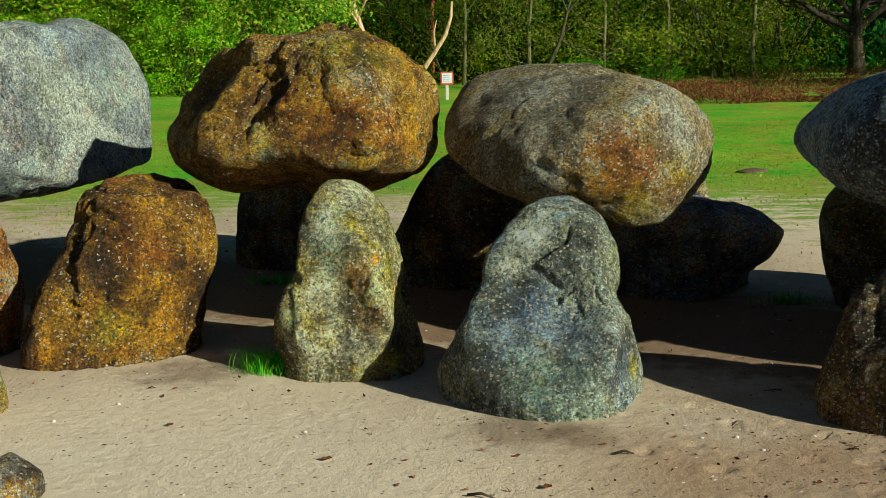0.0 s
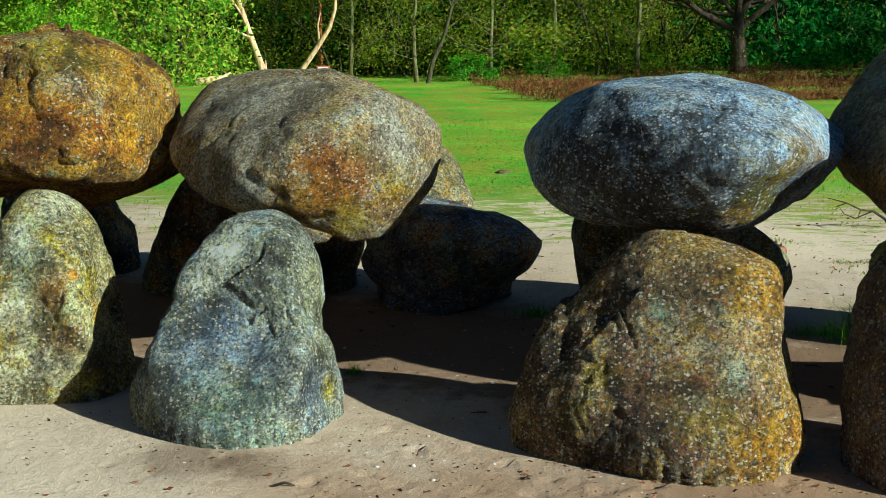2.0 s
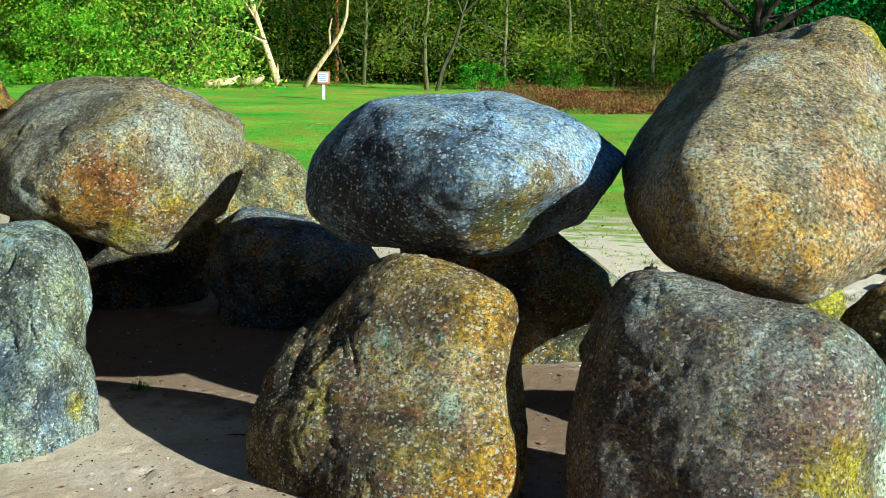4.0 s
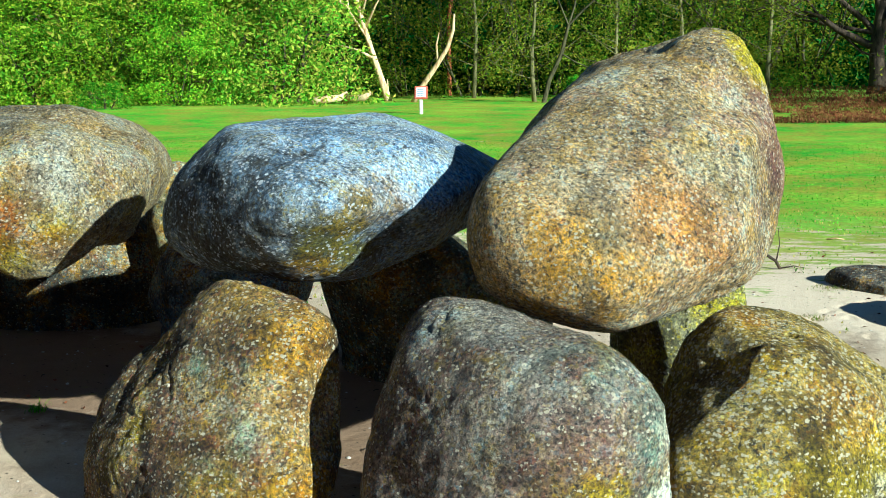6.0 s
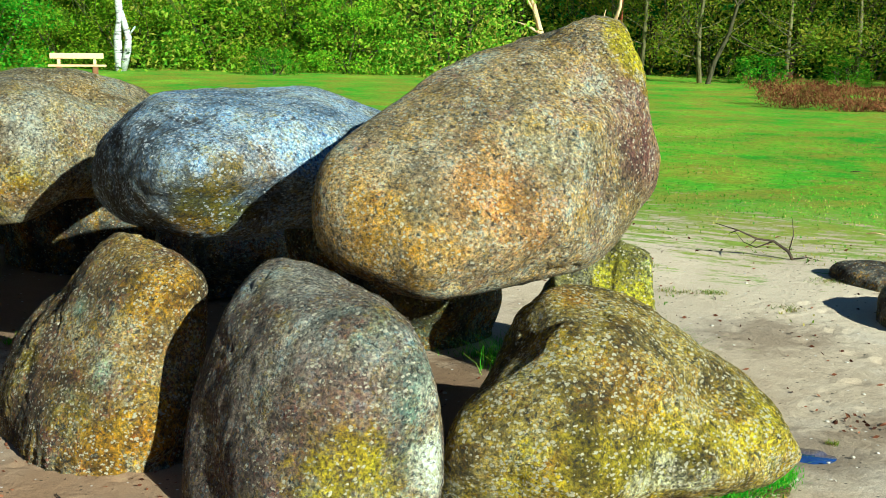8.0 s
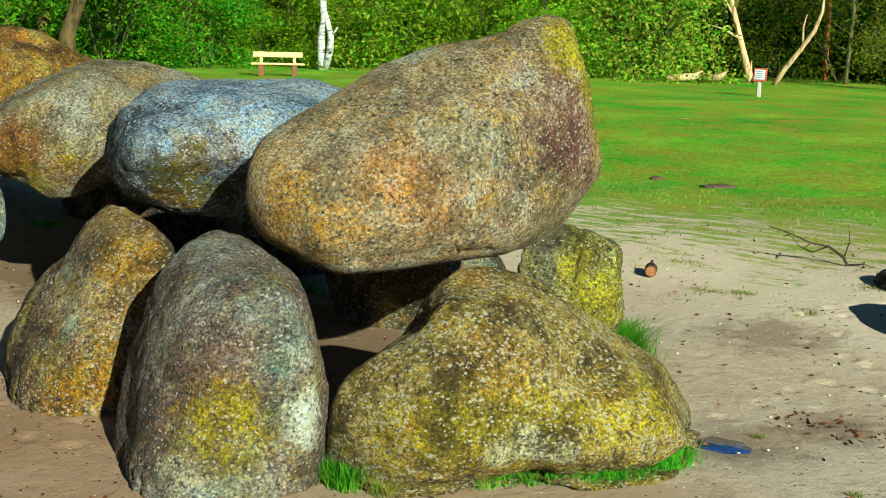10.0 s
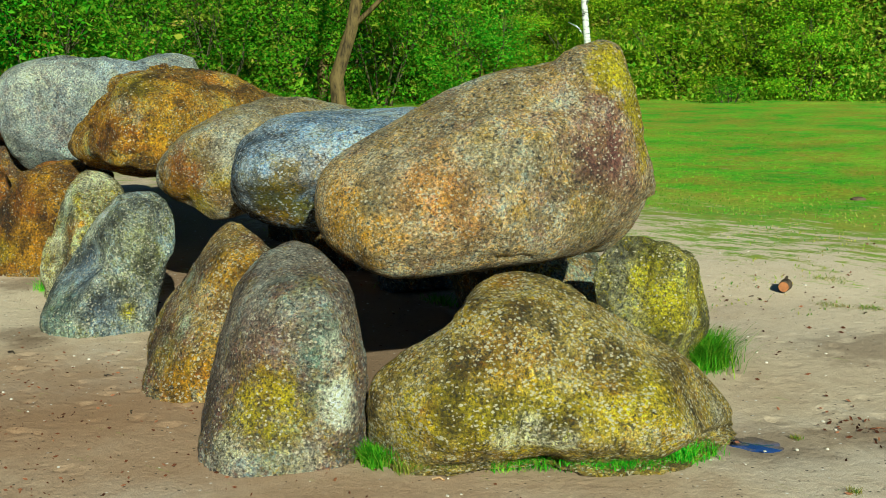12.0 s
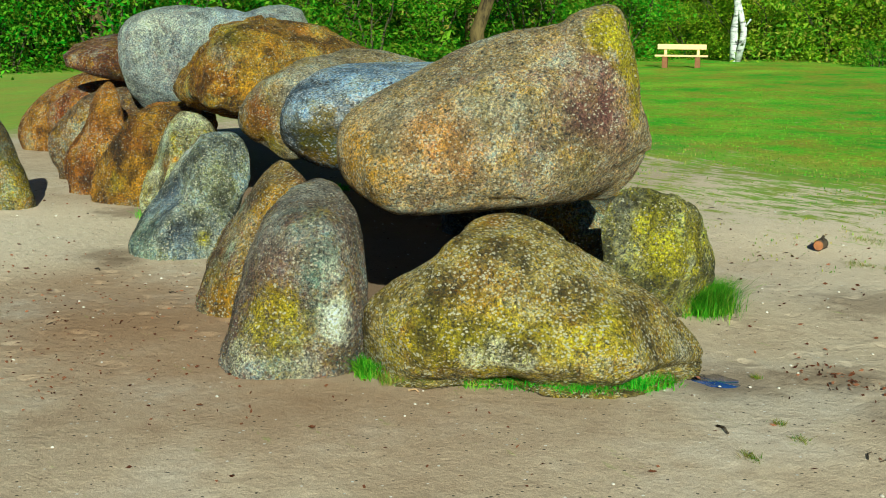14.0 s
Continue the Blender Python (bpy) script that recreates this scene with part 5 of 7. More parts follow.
stone_look = granite("granite_v2", rgb(72, 72, 60), rgb(104, 104, 84), rgb(136, 134, 108), patches=[
    (0.31, -0.34, 0.02, 0.2, "olive", 0.6)])
boulder("upright_stone", "dark mossy upright stone carrying a capstone", REAR,
        (2.753, 7.352, 0.385),
        [0.545, 0.736, 0.512, 0.779, 0.483, 0.543, 1.146, 0.580, 0.445, 0.813, 0.512, 1.011, 0.426, 0.474, 1.068, 0.798, 0.466, 0.517, 0.549, 0.744, 0.645, 0.442, 0.887, 0.657, 0.619, 0.516, 0.468, 0.844, 0.640, 0.590],
        [-0.002, 0.002, -0.009, 0.001, 0.000, -0.010, 0.049, -0.002, -0.000, 0.015, -0.039, 0.010, 0.000, -0.000, 0.025, -0.004, 0.000, -0.000, 0.016, -0.039, -0.000, 0.000, -0.008, 0.031, 0.001, 0.000, 0.002, 0.072, -0.000, 0.000, 0.012, 0.002, 0.013, 0.000, 0.000, 0.003],
        stone_look, 5, 18, 0.012, [], [(0.100, -0.256, 0.962, 0.558), (-0.419, 0.206, 0.884, 0.773), (0.566, 0.164, 0.808, 0.36), (-0.354, -0.583, 0.731, 0.763), (0.658, -0.484, 0.577, 0.510), (-0.863, -0.091, 0.497, 0.969), (0.019, -0.938, 0.346, 0.442), (0.976, -0.076, 0.205, 0.531), (-0.776, -0.620, 0.116, 0.828), (0.554, -0.832, -0.038, 0.450), (-0.312, -0.911, -0.269, 0.476), (0.873, -0.275, -0.404, 0.493), (-0.804, -0.305, -0.511, 0.762), (0.178, -0.735, -0.654, 0.464), (-0.293, -0.363, -0.885, 0.613)], [], 6, 0.008)

stone_look = granite("granite_v3", rgb(84, 92, 104), rgb(122, 130, 140), rgb(156, 162, 168), patches=[
    (-0.06, -0.42, -0.05, 0.2, "olive", 0.5)])
boulder("leaning_slab", "dark blue-grey slab leaning at the rear", REAR,
        (1.277, 7.755, 0.380),
        [0.293, 0.712, 0.539, 0.504, 0.582, 0.585, 0.692, 0.323, 0.424, 0.714, 0.715, 0.617, 0.301, 0.582, 0.824, 0.539, 0.442, 0.512, 0.499, 0.757, 0.515, 0.433, 0.714, 0.330, 0.529, 0.490, 0.268, 0.607, 0.580, 0.496],
        [0.021, -0.080, -0.082, 0.099, -0.152, -0.031, 0.092, -0.016, 0.078, 0.054, -0.023, 0.013, -0.010, 0.003, 0.173, 0.008, 0.005, 0.003, 0.003, 0.060, -0.005, -0.001, 0.080, -0.052, 0.002, -0.001, -0.030, 0.070, -0.069, -0.001, 0.004, -0.095, 0.003, -0.019, -0.009, -0.001],
        stone_look, 5, 19, 0.012, [([(-0.213, -0.095, 0.337), (-0.026, -0.097, 0.300), (0.158, -0.086, 0.261)], 0.02, 0.03)], [(0.112, -0.230, 0.967, 0.335), (0.610, 0.071, 0.789, 0.336), (-0.354, -0.583, 0.731, 0.489), (0.660, -0.483, 0.575, 0.438), (-0.829, -0.105, 0.549, 0.663), (0.019, -0.938, 0.346, 0.412), (0.979, -0.077, 0.190, 0.439), (-0.727, -0.673, 0.135, 0.577), (0.554, -0.832, -0.038, 0.442), (-0.312, -0.911, -0.269, 0.442), (0.855, -0.354, -0.379, 0.357), (-0.663, -0.424, -0.617, 0.602), (0.178, -0.735, -0.654, 0.413), (0.583, 0.088, -0.808, 0.471), (-0.293, -0.363, -0.885, 0.493)], [], 6, 0.008)

stone_look = granite("granite_v4", rgb(66, 64, 58), rgb(96, 94, 84), rgb(122, 120, 108), patches=[
    ])
boulder("upright_stone", "dark grey upright stone in the shade", REAR,
        (-0.119, 8.249, 0.418),
        [.619, .655, .582, .699, .511, .544, .708, .507, .522, .418, .554, .720, .411, .453, .813, .520, .565, .434, .532, .979, .464, .452, .757, .565, .807, .508, .555, .819, .581, .591],
        [0.007, 0.021, 0.000, 0.075, 0.000, 0.000, 0.114, 0.000, 0.007, 0.001, 0.000, 0.222, 0.000, 0.000, 0.006, 0.000, 0.026, 0.000, 0.000, 0.156, 0.000, 0.000, 0.031, 0.000, 0.073, 0.000, 0.000, 0.299, 0.000, 0.004, 0.006, 0.000, 0.087, 0.000, 0.000, 0.007],
        stone_look, 5, 20, 0.012, [], [], [], 6, 0.008)

stone_look = granite("granite_v5", rgb(66, 64, 58), rgb(96, 94, 84), rgb(122, 120, 108), patches=[
    ])
boulder("upright_stone", "dark shaded upright stone under a capstone", REAR,
        (-1.703, 8.900, 0.335),
        [.635, .630, .593, .649, .538, .520, .761, .182, .461, .484, .191, .702, .410, .417, .615, .190, .491, .417, .454, .808, .451, .460, .633, .519, .698, .537, .569, .713, .614, .637],
        [-0.164, -0.014, -0.174, 0.000, -0.010, -0.082, 0.160, -0.055, -0.006, 0.003, -0.053, 0.144, -0.005, -0.003, 0.021, -0.083, 0.007, 0.000, -0.019, 0.138, -0.030, -0.001, 0.020, -0.079, 0.076, -0.001, -0.033, 0.263, -0.033, 0.003, 0.004, -0.087, 0.077, -0.003, -0.010, 0.005],
        stone_look, 5, 21, 0.012, [], [], [], 6, 0.008)

stone_look = granite("granite_w1", rgb(116, 112, 86), rgb(154, 148, 116), rgb(180, 174, 142), patches=[
    ])
boulder("standing_stone", "sunlit pale yellow-grey stone behind the row", LOOSE,
        (0.841, 8.047, 0.624),
        [0.759, 0.793, 0.674, 0.734, 0.499, 0.298, 0.652, 0.623, 0.469, 0.470, 0.488, 0.447, 0.433, 0.368, 0.415, 0.306, 0.320, 0.336, 0.455, 0.437, 0.390, 0.395, 0.467, 0.504, 0.494, 0.503, 0.551, 0.589, 0.607, 0.633],
        [-0.090, 0.022, -0.007, 0.065, -0.029, -0.005, 0.076, 0.108, 0.002, 0.002, 0.074, 0.006, 0.040, 0.006, 0.003, -0.021, 0.000, 0.001, 0.083, 0.000, -0.002, 0.000, 0.000, 0.054, 0.000, 0.000, 0.003, 0.000, 0.001, 0.000, 0.000, 0.002, 0.000, 0.000, 0.000, 0.000],
        stone_look, 5, 22, 0.012, [], [(0.291, -0.952, 0.098, 0.180), (0.953, -0.233, 0.191, 0.385), (0.104, -0.258, 0.960, 0.621), (0.574, 0.153, 0.804, 0.533), (-0.354, -0.585, 0.730, 0.621), (0.658, -0.483, 0.577, 0.401), (-0.776, -0.621, 0.115, 0.435), (0.853, 0.482, -0.201, 0.327), (-0.312, -0.911, -0.269, 0.350), (0.828, -0.367, -0.423, 0.449), (-0.821, -0.276, -0.500, 0.453), (0.178, -0.735, -0.654, 0.450), (0.583, 0.088, -0.808, 0.525), (-0.293, -0.363, -0.885, 0.538)], [], 6, 0.008)

stone_look = granite("granite_kl", rgb(78, 74, 56), rgb(112, 106, 80), rgb(138, 132, 104), patches=[
    (0.33, 0.07, 0.04, 0.2, "yellow", 0.4)])
boulder("kerb_stone", "olive-grey upright kerb stone outside the row", LOOSE,
        (-2.819, 4.577, 0.269),
        [.847, .790, .717, .699, .587, .585, .563, .274, .444, .299, .457, .396, .204, .340, .396, .428, .319, .338, .436, .436, .406, .426, .494, .543, .544, .567, .619, .663, .693, .729],
        [0.139, -0.056, -0.077, 0.083, -0.111, 0.008, 0.010, -0.031, 0.008, -0.010, -0.021, 0.002, -0.009, -0.000, -0.000, -0.033, 0.000, -0.001, -0.005, 0.000, -0.040, 0.000, -0.000, 0.021, 0.000, -0.001, 0.001, 0.000, -0.006, 0.000, 0.000, 0.006, 0.000, 0.004, 0.000, 0.000],
        stone_look, 5, 23, 0.012, [], [], [], 6, 0.008)

# a few stones lying about
PLAIN_STONE = granite("stone_grey_plain", rgb(84, 78, 70), rgb(128, 122, 112), rgb(158, 152, 140))


def lying_stone(name, label, at, size, seed, turn=0.0, material=None):
    """A half-buried stone: an uneven rounded lump of the given half sizes."""
    f = np.linalg.norm(FACETS * np.array(size), axis=1)
    rng = np.random.default_rng(seed)
    ob = boulder(name, label, LOOSE, (at[0], at[1], gz(*at[:2]) + at[2]), f * rng.uniform(0.88, 1.08, 30), np.zeros(36), material or PLAIN_STONE, 5, seed, 0.012)
    ob.rotation_euler = (0, 0, radians(turn))
    return ob


lying_stone("flat_stone", "flat grey stone lying half buried in sand", (5.53, 9.93, -0.02), (0.74, 0.26, 0.085), 21, -28)
lying_stone("loose_stone", "rounded pinkish grey stone lying on the sand", (5.98, 8.98, 0.06), (0.62, 0.46, 0.27), 24, -20,
            granite("stone_pinkish", rgb(112, 104, 98), rgb(152, 144, 134), rgb(180, 170, 160)))
lying_stone("kerb_stone", "small grey stone sunk into the sand", (-1.90, 3.52, 0.02), (0.22, 0.24, 0.17), 22)

# ---------------------------------------------------------------- grass
GRASS = leaf_material("grass_blades", [rgb(40, 124, 10), rgb(70, 168, 16), rgb(104, 194, 24), rgb(150, 190, 52)], 0.35)
DRY = leaf_material("grass_dry", [rgb(70, 130, 20), rgb(140, 150, 50), rgb(176, 158, 84)], 0.3)


def blades(soup, places, height, rng, width=0.0024, lean=1.3):
    """Bent blades of three segments that taper to a point."""
    n = len(places)
    a = rng.uniform(0, 2 * math.pi, n)
    h = height * rng.uniform(0.3, 1.2, n)
    out = lean * h * rng.uniform(0.1, 1.2, n)
    ca, sa = np.cos(a), np.sin(a)
    side = np.stack([-sa, ca, np.zeros(n)], 1)
    rows = []
    for t, w in ((0, 1), (0.45, 0.85), (0.8, 0.5)):
        c = places + np.stack([ca * out * t * t, sa * out * t * t, h * t * (1 - 0.12 * t)], 1)
        rows += [c - side * width * w, c + side * width * w]
    rows.append(places + np.stack([ca * out, sa * out, h * 0.86], 1))
    verts = np.stack(rows, 1).reshape(-1, 3)
    soup.v.append(verts)
    for k in range(soup.n, soup.n + 7 * n, 7):
        soup.f += [(k, k + 1, k + 3, k + 2), (k + 2, k + 3, k + 5, k + 4), (k + 4, k + 5, k + 6)]
    soup.n += 7 * n


def tuft(label, at, size, count, height, seed, material=None, name="grass_tuft"):
    """A clump of grass blades over an oval patch (half sizes), thicker in the middle."""
    rng = np.random.default_rng(seed)
    u = rng.normal(size=(count, 2)) * 0.5
    p = np.c_[u[:, 0] * size[0], u[:, 1] * size[1]]
    z = ground_z(p[:, 0] + at[0], p[:, 1] + at[1]) - gz(*at) - 0.01
    s = Soup()
    blades(s, np.c_[p, z], height, rng)
    ob = part(name, s.mesh(name), material or GRASS)
    ob.location = (*at, gz(*at))
    return tagged(ob, label, "grass tuft", "grass tufts at the stones", "stuff")


tuft("thick fresh green grass tuft at a lichened upright stone", (4.25, 7.27), (0.19, 0.16), 4600, 0.22, 1)
tuft("fresh green grass tuft at the foot of a pale upright stone", (-1.28, 5.56), (0.17, 0.12), 900, 0.14, 2)
tuft("small green weed on bare sand beside a stone", (0.68, 6.05), (0.06, 0.05), 90, 0.07, 7)
tuft("green grass behind the uprights in the chamber", (3.74, 6.95), (0.20, 0.16), 1100, 0.22, 8)


def fringe(label, line, count, height, seed, material, reach=0.035):
    """A ragged strip of grass along a stone's foot, thick in some places and bare in others."""
    rng = np.random.default_rng(seed)
    line = np.array(line, float)
    far = np.r_[0, np.cumsum(np.linalg.norm(np.diff(line, axis=0), axis=1))]
    u = rng.uniform(0, far[-1], count)
    keep = np.array([noise.noise(Vector((v * 9, seed, 0))) for v in u]) + 0.16 > rng.uniform(0, 0.5, count)
    u = u[keep]
    p = np.c_[np.interp(u, far, line[:, 0]), np.interp(u, far, line[:, 1])] + rng.normal(size=(len(u), 2)) * reach
    at = line[len(line) // 2]
    s = Soup()
    blades(s, np.c_[p - at, ground_z(p[:, 0], p[:, 1]) - gz(*at) - 0.01], height, rng, 0.0026)
    ob = part("grass_fringe", s.mesh("grass_fringe"), material)
    ob.location = (*at, gz(*at))
    return tagged(ob, label, "grass", "grass tufts at the stones", "stuff")


fringe("long dark green grass at the corner of the end stone", [(3.90, 4.83), (4.08, 4.70), (4.36, 4.59), (4.50, 4.59)], 3000, 0.12, 3, GRASS, 0.03)
fringe("low straw and green grass along the end stone's foot", [(4.50, 4.60), (4.60, 4.71), (4.69, 4.90), (4.76, 4.97)], 2200, 0.075, 4, DRY, 0.035)
fringe("low fresh green grass along the end stone's foot", [(4.76, 4.98), (4.92, 5.10), (5.02, 5.22)], 2000, 0.085, 5, GRASS, 0.035)
fringe("fresh green grass along the end stone's foot", [(5.02, 5.20), (5.15, 5.30), (5.26, 5.41), (5.33, 5.55), (5.37, 5.72)], 3600, 0.10, 6, GRASS, 0.035)
fringe("thin green grass at the end stone's corner", [(5.38, 5.76), (5.36, 5.93)], 500, 0.07, 7, GRASS)
for n, (x, y, w, k) in enumerate([(6.17, 5.87, 0.05, 70), (6.38, 5.78, 0.06, 80), (6.40, 5.41, 0.07, 90), (4.07, 9.18, 0.16, 220), (4.33, 9.26, 0.12, 200), (5.52, 6.42, 0.03, 60), (4.9, 9.0, 0.12, 120), (3.6, 9.9, 0.2, 240), (5.1, 9.9, 0.2, 240)]):
    tuft("little yellow-green grass wisp on bare sand", (x, y), (w, w * 0.6), k, 0.035, 50 + n, DRY)
for n, (x, y) in enumerate([(-2.0, 8.0), (1.0, 7.6), (1.7, 7.4), (3.4, 7.1), (2.0, 5.75), (3.95, 7.75)]):
    tuft("mossy low grass at the foot of a rear upright", (x, y), (0.2, 0.08), 220, 0.09, 30 + n)

# sparse tufts on the worn edge of the meadow, and turf behind
rng = np.random.default_rng(11)


def turf(name, label, x0, x1, y0, y1, count, height, material, clumpy):
    p = np.c_[rng.uniform(x0, x1, count), rng.uniform(y0, y1, count)]
    n = np.array([noise.noise(Vector((x * 0.55, y * 0.8, 3))) + 0.6 * noise.noise(Vector((x * 3.1, y * 3.1, 8))) for x, y in p])
    p = p[n > clumpy * (1 - smooth(y0, y1, p[:, 1])) - 0.75 * (1 - clumpy)]
    s = Soup()
    blades(s, np.c_[p, ground_z(p[:, 0], p[:, 1]) - 0.01], height, rng, 0.007, 0.8)
    ob = part(name, s.mesh(name), material)
    return tagged(ob, label, "grass", kind="stuff")


turf("sparse_grass", "thin grass wisps on worn sand by the meadow", -9, 13, 8.6, 14.0, 20000, 0.035, DRY, 0.55)
turf("meadow_turf", "short green turf of the meadow", -14, 16, 12.4, 24, 60000, 0.032, GRASS, 0.1)

# ---------------------------------------------------------------- small things on the sand
BARK_DARK = bark_material("bark_dark", rgb(34, 28, 22), rgb(82, 68, 52))
BARK_OLIVE = bark_material("bark_olive", rgb(42, 38, 24), rgb(84, 78, 50))
BARK_DEAD = bark_material("bark_dead_pale", rgb(150, 108, 66), rgb(218, 186, 138), 7)
BARK_BIRCH = bark_material("bark_birch", rgb(40, 36, 34), rgb(206, 202, 192), 5, 0.4)
CUT = plain("cut_wood", rgb(150, 96, 54), 0.75, 0.3, 30)
PLANK = plain("bench_wood_pale", rgb(226, 184, 128), 0.6, 0.15, 12)
PLANK_FOOT = plain("bench_foot_brown", rgb(128, 84, 50), 0.75, 0.2, 14)
WHITE_POST = plain("post_pale", rgb(206, 196, 182), 0.7, 0.12, 18)
FRAME_RED = plain("sign_frame_red_brown", rgb(186, 92, 66), 0.6, 0.15, 18)
SIGN_FACE = plain("sign_face", rgb(214, 210, 206), 0.4, 0.1, 8)
SIGN_GREY = plain("sign_print", rgb(110, 124, 142), 0.5, 0.2, 30)
LEAF_DRY = leaf_material("dry_leaves", [rgb(60, 40, 24), rgb(104, 70, 40), rgb(150, 110, 70)], 0.15)


def log_piece(at, turn):
    root = thing("cut_log", (*at, gz(*at)), turn)
    root.scale = (0.62, 0.62, 0.62)
    s = Soup().tube([(-0.13, 0, 0.075), (-0.04, 0.012, 0.082), (0.05, 0.0, 0.08), (0.12, -0.006, 0.078)], [0.066, 0.078, 0.074, 0.072], 12)
    s.tube([(-0.03, 0, 0.13), (-0.05, 0.02, 0.19)], [0.026, 0.016], 7).tube([(0.04, 0.01, 0.13), (0.06, 0.03, 0.17)], [0.02, 0.012], 7)
    part("bark", s.mesh("bark", True), BARK_DARK, root)
    part("cut_end", Soup().tube([(0.119, -0.006, 0.078), (0.126, -0.006, 0.078)], [0.066, 0.062], 14).mesh("cut_end"), CUT, root, "fresh orange cut end")
    return tagged(root, "short dark log with an orange cut end lying on sand", "log")


log_piece((3.53, 9.37), -62)


def fallen_branch(at):
    root = thing("fallen_branch", (*at, gz(*at)), 22)
    s = Soup().tube([(0.02, 0, 0.0), (-0.02, 0.0, 0.07), (-0.14, 0.02, 0.15), (-0.28, 0.0, 0.17), (-0.44, -0.02, 0.24), (-0.62, 0.0, 0.29)], [0.014, 0.013, 0.011, 0.009, 0.006, 0.003], 6)
    part("stem", s.mesh("stem", True), BARK_DARK, root)
    for a, pts in enumerate([[(-0.02, 0, 0.05), (0.02, 0.03, 0.2), (0.0, 0.02, 0.34)], [(-0.14, 0.02, 0.15), (-0.26, 0.1, 0.08), (-0.36, 0.12, 0.12), (-0.43, 0.12, 0.2)],
                             [(-0.28, 0, 0.17), (-0.36, -0.08, 0.12)], [(0.02, 0, 0.01), (0.14, 0.02, 0.02), (0.22, -0.05, 0.01)], [(-0.44, -0.02, 0.24), (-0.5, 0.05, 0.2)]]):
        part("twig", Soup().tube(pts, [0.007 * (1 - 0.7 * i / (len(pts) - 1)) for i in range(len(pts))], 5).mesh("twig", True), BARK_DARK, root)
    return tagged(root, "bare dark fallen branch standing up from the sand", "branch")


fallen_branch((4.68, 10.55))


def clutter():
    """Dry leaves, bark bits and short sticks strewn over the trodden sand."""
    r = np.random.default_rng(77)
    p = np.c_[r.uniform(-4.5, 8.5, 420), r.uniform(2.7, 10.5, 420)]
    s = Soup()
    s.leaves(np.c_[p, ground_z(p[:, 0], p[:, 1]) + 0.008], 0.016, r, 0.85)
    q = np.c_[r.normal(2.4, 1.3, 520), r.uniform(2.8, 4.9, 520)]
    s.leaves(np.c_[q, ground_z(q[:, 0], q[:, 1]) + 0.006], 0.013, r, 0.8)
    q = np.c_[r.normal(5.85, 0.22, 80), r.normal(6.82, 0.12, 80)]
    s.leaves(np.c_[q, ground_z(q[:, 0], q[:, 1]) + 0.008], 0.018, r, 0.6)
    q = np.c_[r.uniform(3.0, 8.0, 260), r.uniform(7.2, 11.5, 260)]
    s.leaves(np.c_[q, ground_z(q[:, 0], q[:, 1]) + 0.008], 0.018, r, 0.8)
    tagged(part("leaf_litter", s.mesh("leaf_litter"), LEAF_DRY), "scattered dry brown leaf bits on sand", "leaves", kind="stuff")
    s = Soup()
    for _ in range(70):
        x, y, a, l = r.uniform(-4.5, 8.5), r.uniform(2.7, 10.5), r.uniform(0, 6.3), r.uniform(0.03, 0.11)
        dx, dy = math.cos(a) * l, math.sin(a) * l
        s.tube([(x, y, gz(x, y) + 0.006), (x + dx * 0.5 - dy * 0.1, y + dy * 0.5 + dx * 0.1, gz(x, y) + 0.012), (x + dx, y + dy, gz(x, y) + 0.006)], [0.004, 0.0035, 0.002], 4)
    tagged(part("stick_litter", s.mesh("stick_litter"), BARK_DARK), "short dark sticks strewn on the sand", "sticks", kind="stuff")
    d, tris = ball(2)
    s = Soup()
    for _ in range(260):
        x, y = r.uniform(-4.5, 8.5), r.uniform(2.7, 10.5)
        size = r.uniform(0.004, 0.013) * np.array([1, r.uniform(0.6, 1), r.uniform(0.4, 0.8)])
        s.add(d * size + np.array([x, y, gz(x, y) + 0.002]), tris)
    tagged(part("pebbles", s.mesh("pebbles", True), plain("pebble_pale", rgb(196, 184, 166), 0.7, 0.3, 40)), "small pale pebbles in the sand", "pebbles", kind="stuff")


clutter()


def dry_leaf(at, size, turn, seed):
    """One curled oak leaf."""
    r = np.random.default_rng(seed)
    v, f = [], []
    for i in range(7):
        t = i / 6
        w = size * 0.42 * math.sin(math.pi * min(1, t * 0.92 + 0.06)) * (1 + 0.25 * math.cos(9 * t))
        z = 0.006 + 0.3 * size * (t - 0.5) ** 2 + r.uniform(0, 0.002)
        v += [(size * (t - 0.5), -w, z + 0.25 * w), (size * (t - 0.5), 0, z), (size * (t - 0.5), w, z + 0.3 * w)]
    for i in range(6):
        a = 3 * i
        f += [(a, a + 1, a + 4, a + 3), (a + 1, a + 2, a + 5, a + 4)]
    ob = part("dry_leaf", Soup().add(v, f).mesh("dry_leaf"), LEAF_DRY)
    ob.matrix_world = pose(*at, gz(*at) + 0.002, 0, 0, turn)
    return tagged(ob, "curled dry brown leaf lying on sand", "leaf", "dry leaves on the sand")


for n, (x, y, s) in enumerate([(-0.62, 4.08, 0.05), (0.36, 3.86, 0.05), (1.15, 3.8, 0.045), (-1.5, 4.5, 0.04), (5.0, 3.9, 0.045), (4.35, 3.6, 0.04), (6.3, 4.9, 0.04)]):
    dry_leaf((x, y), s, 40 * n, n)


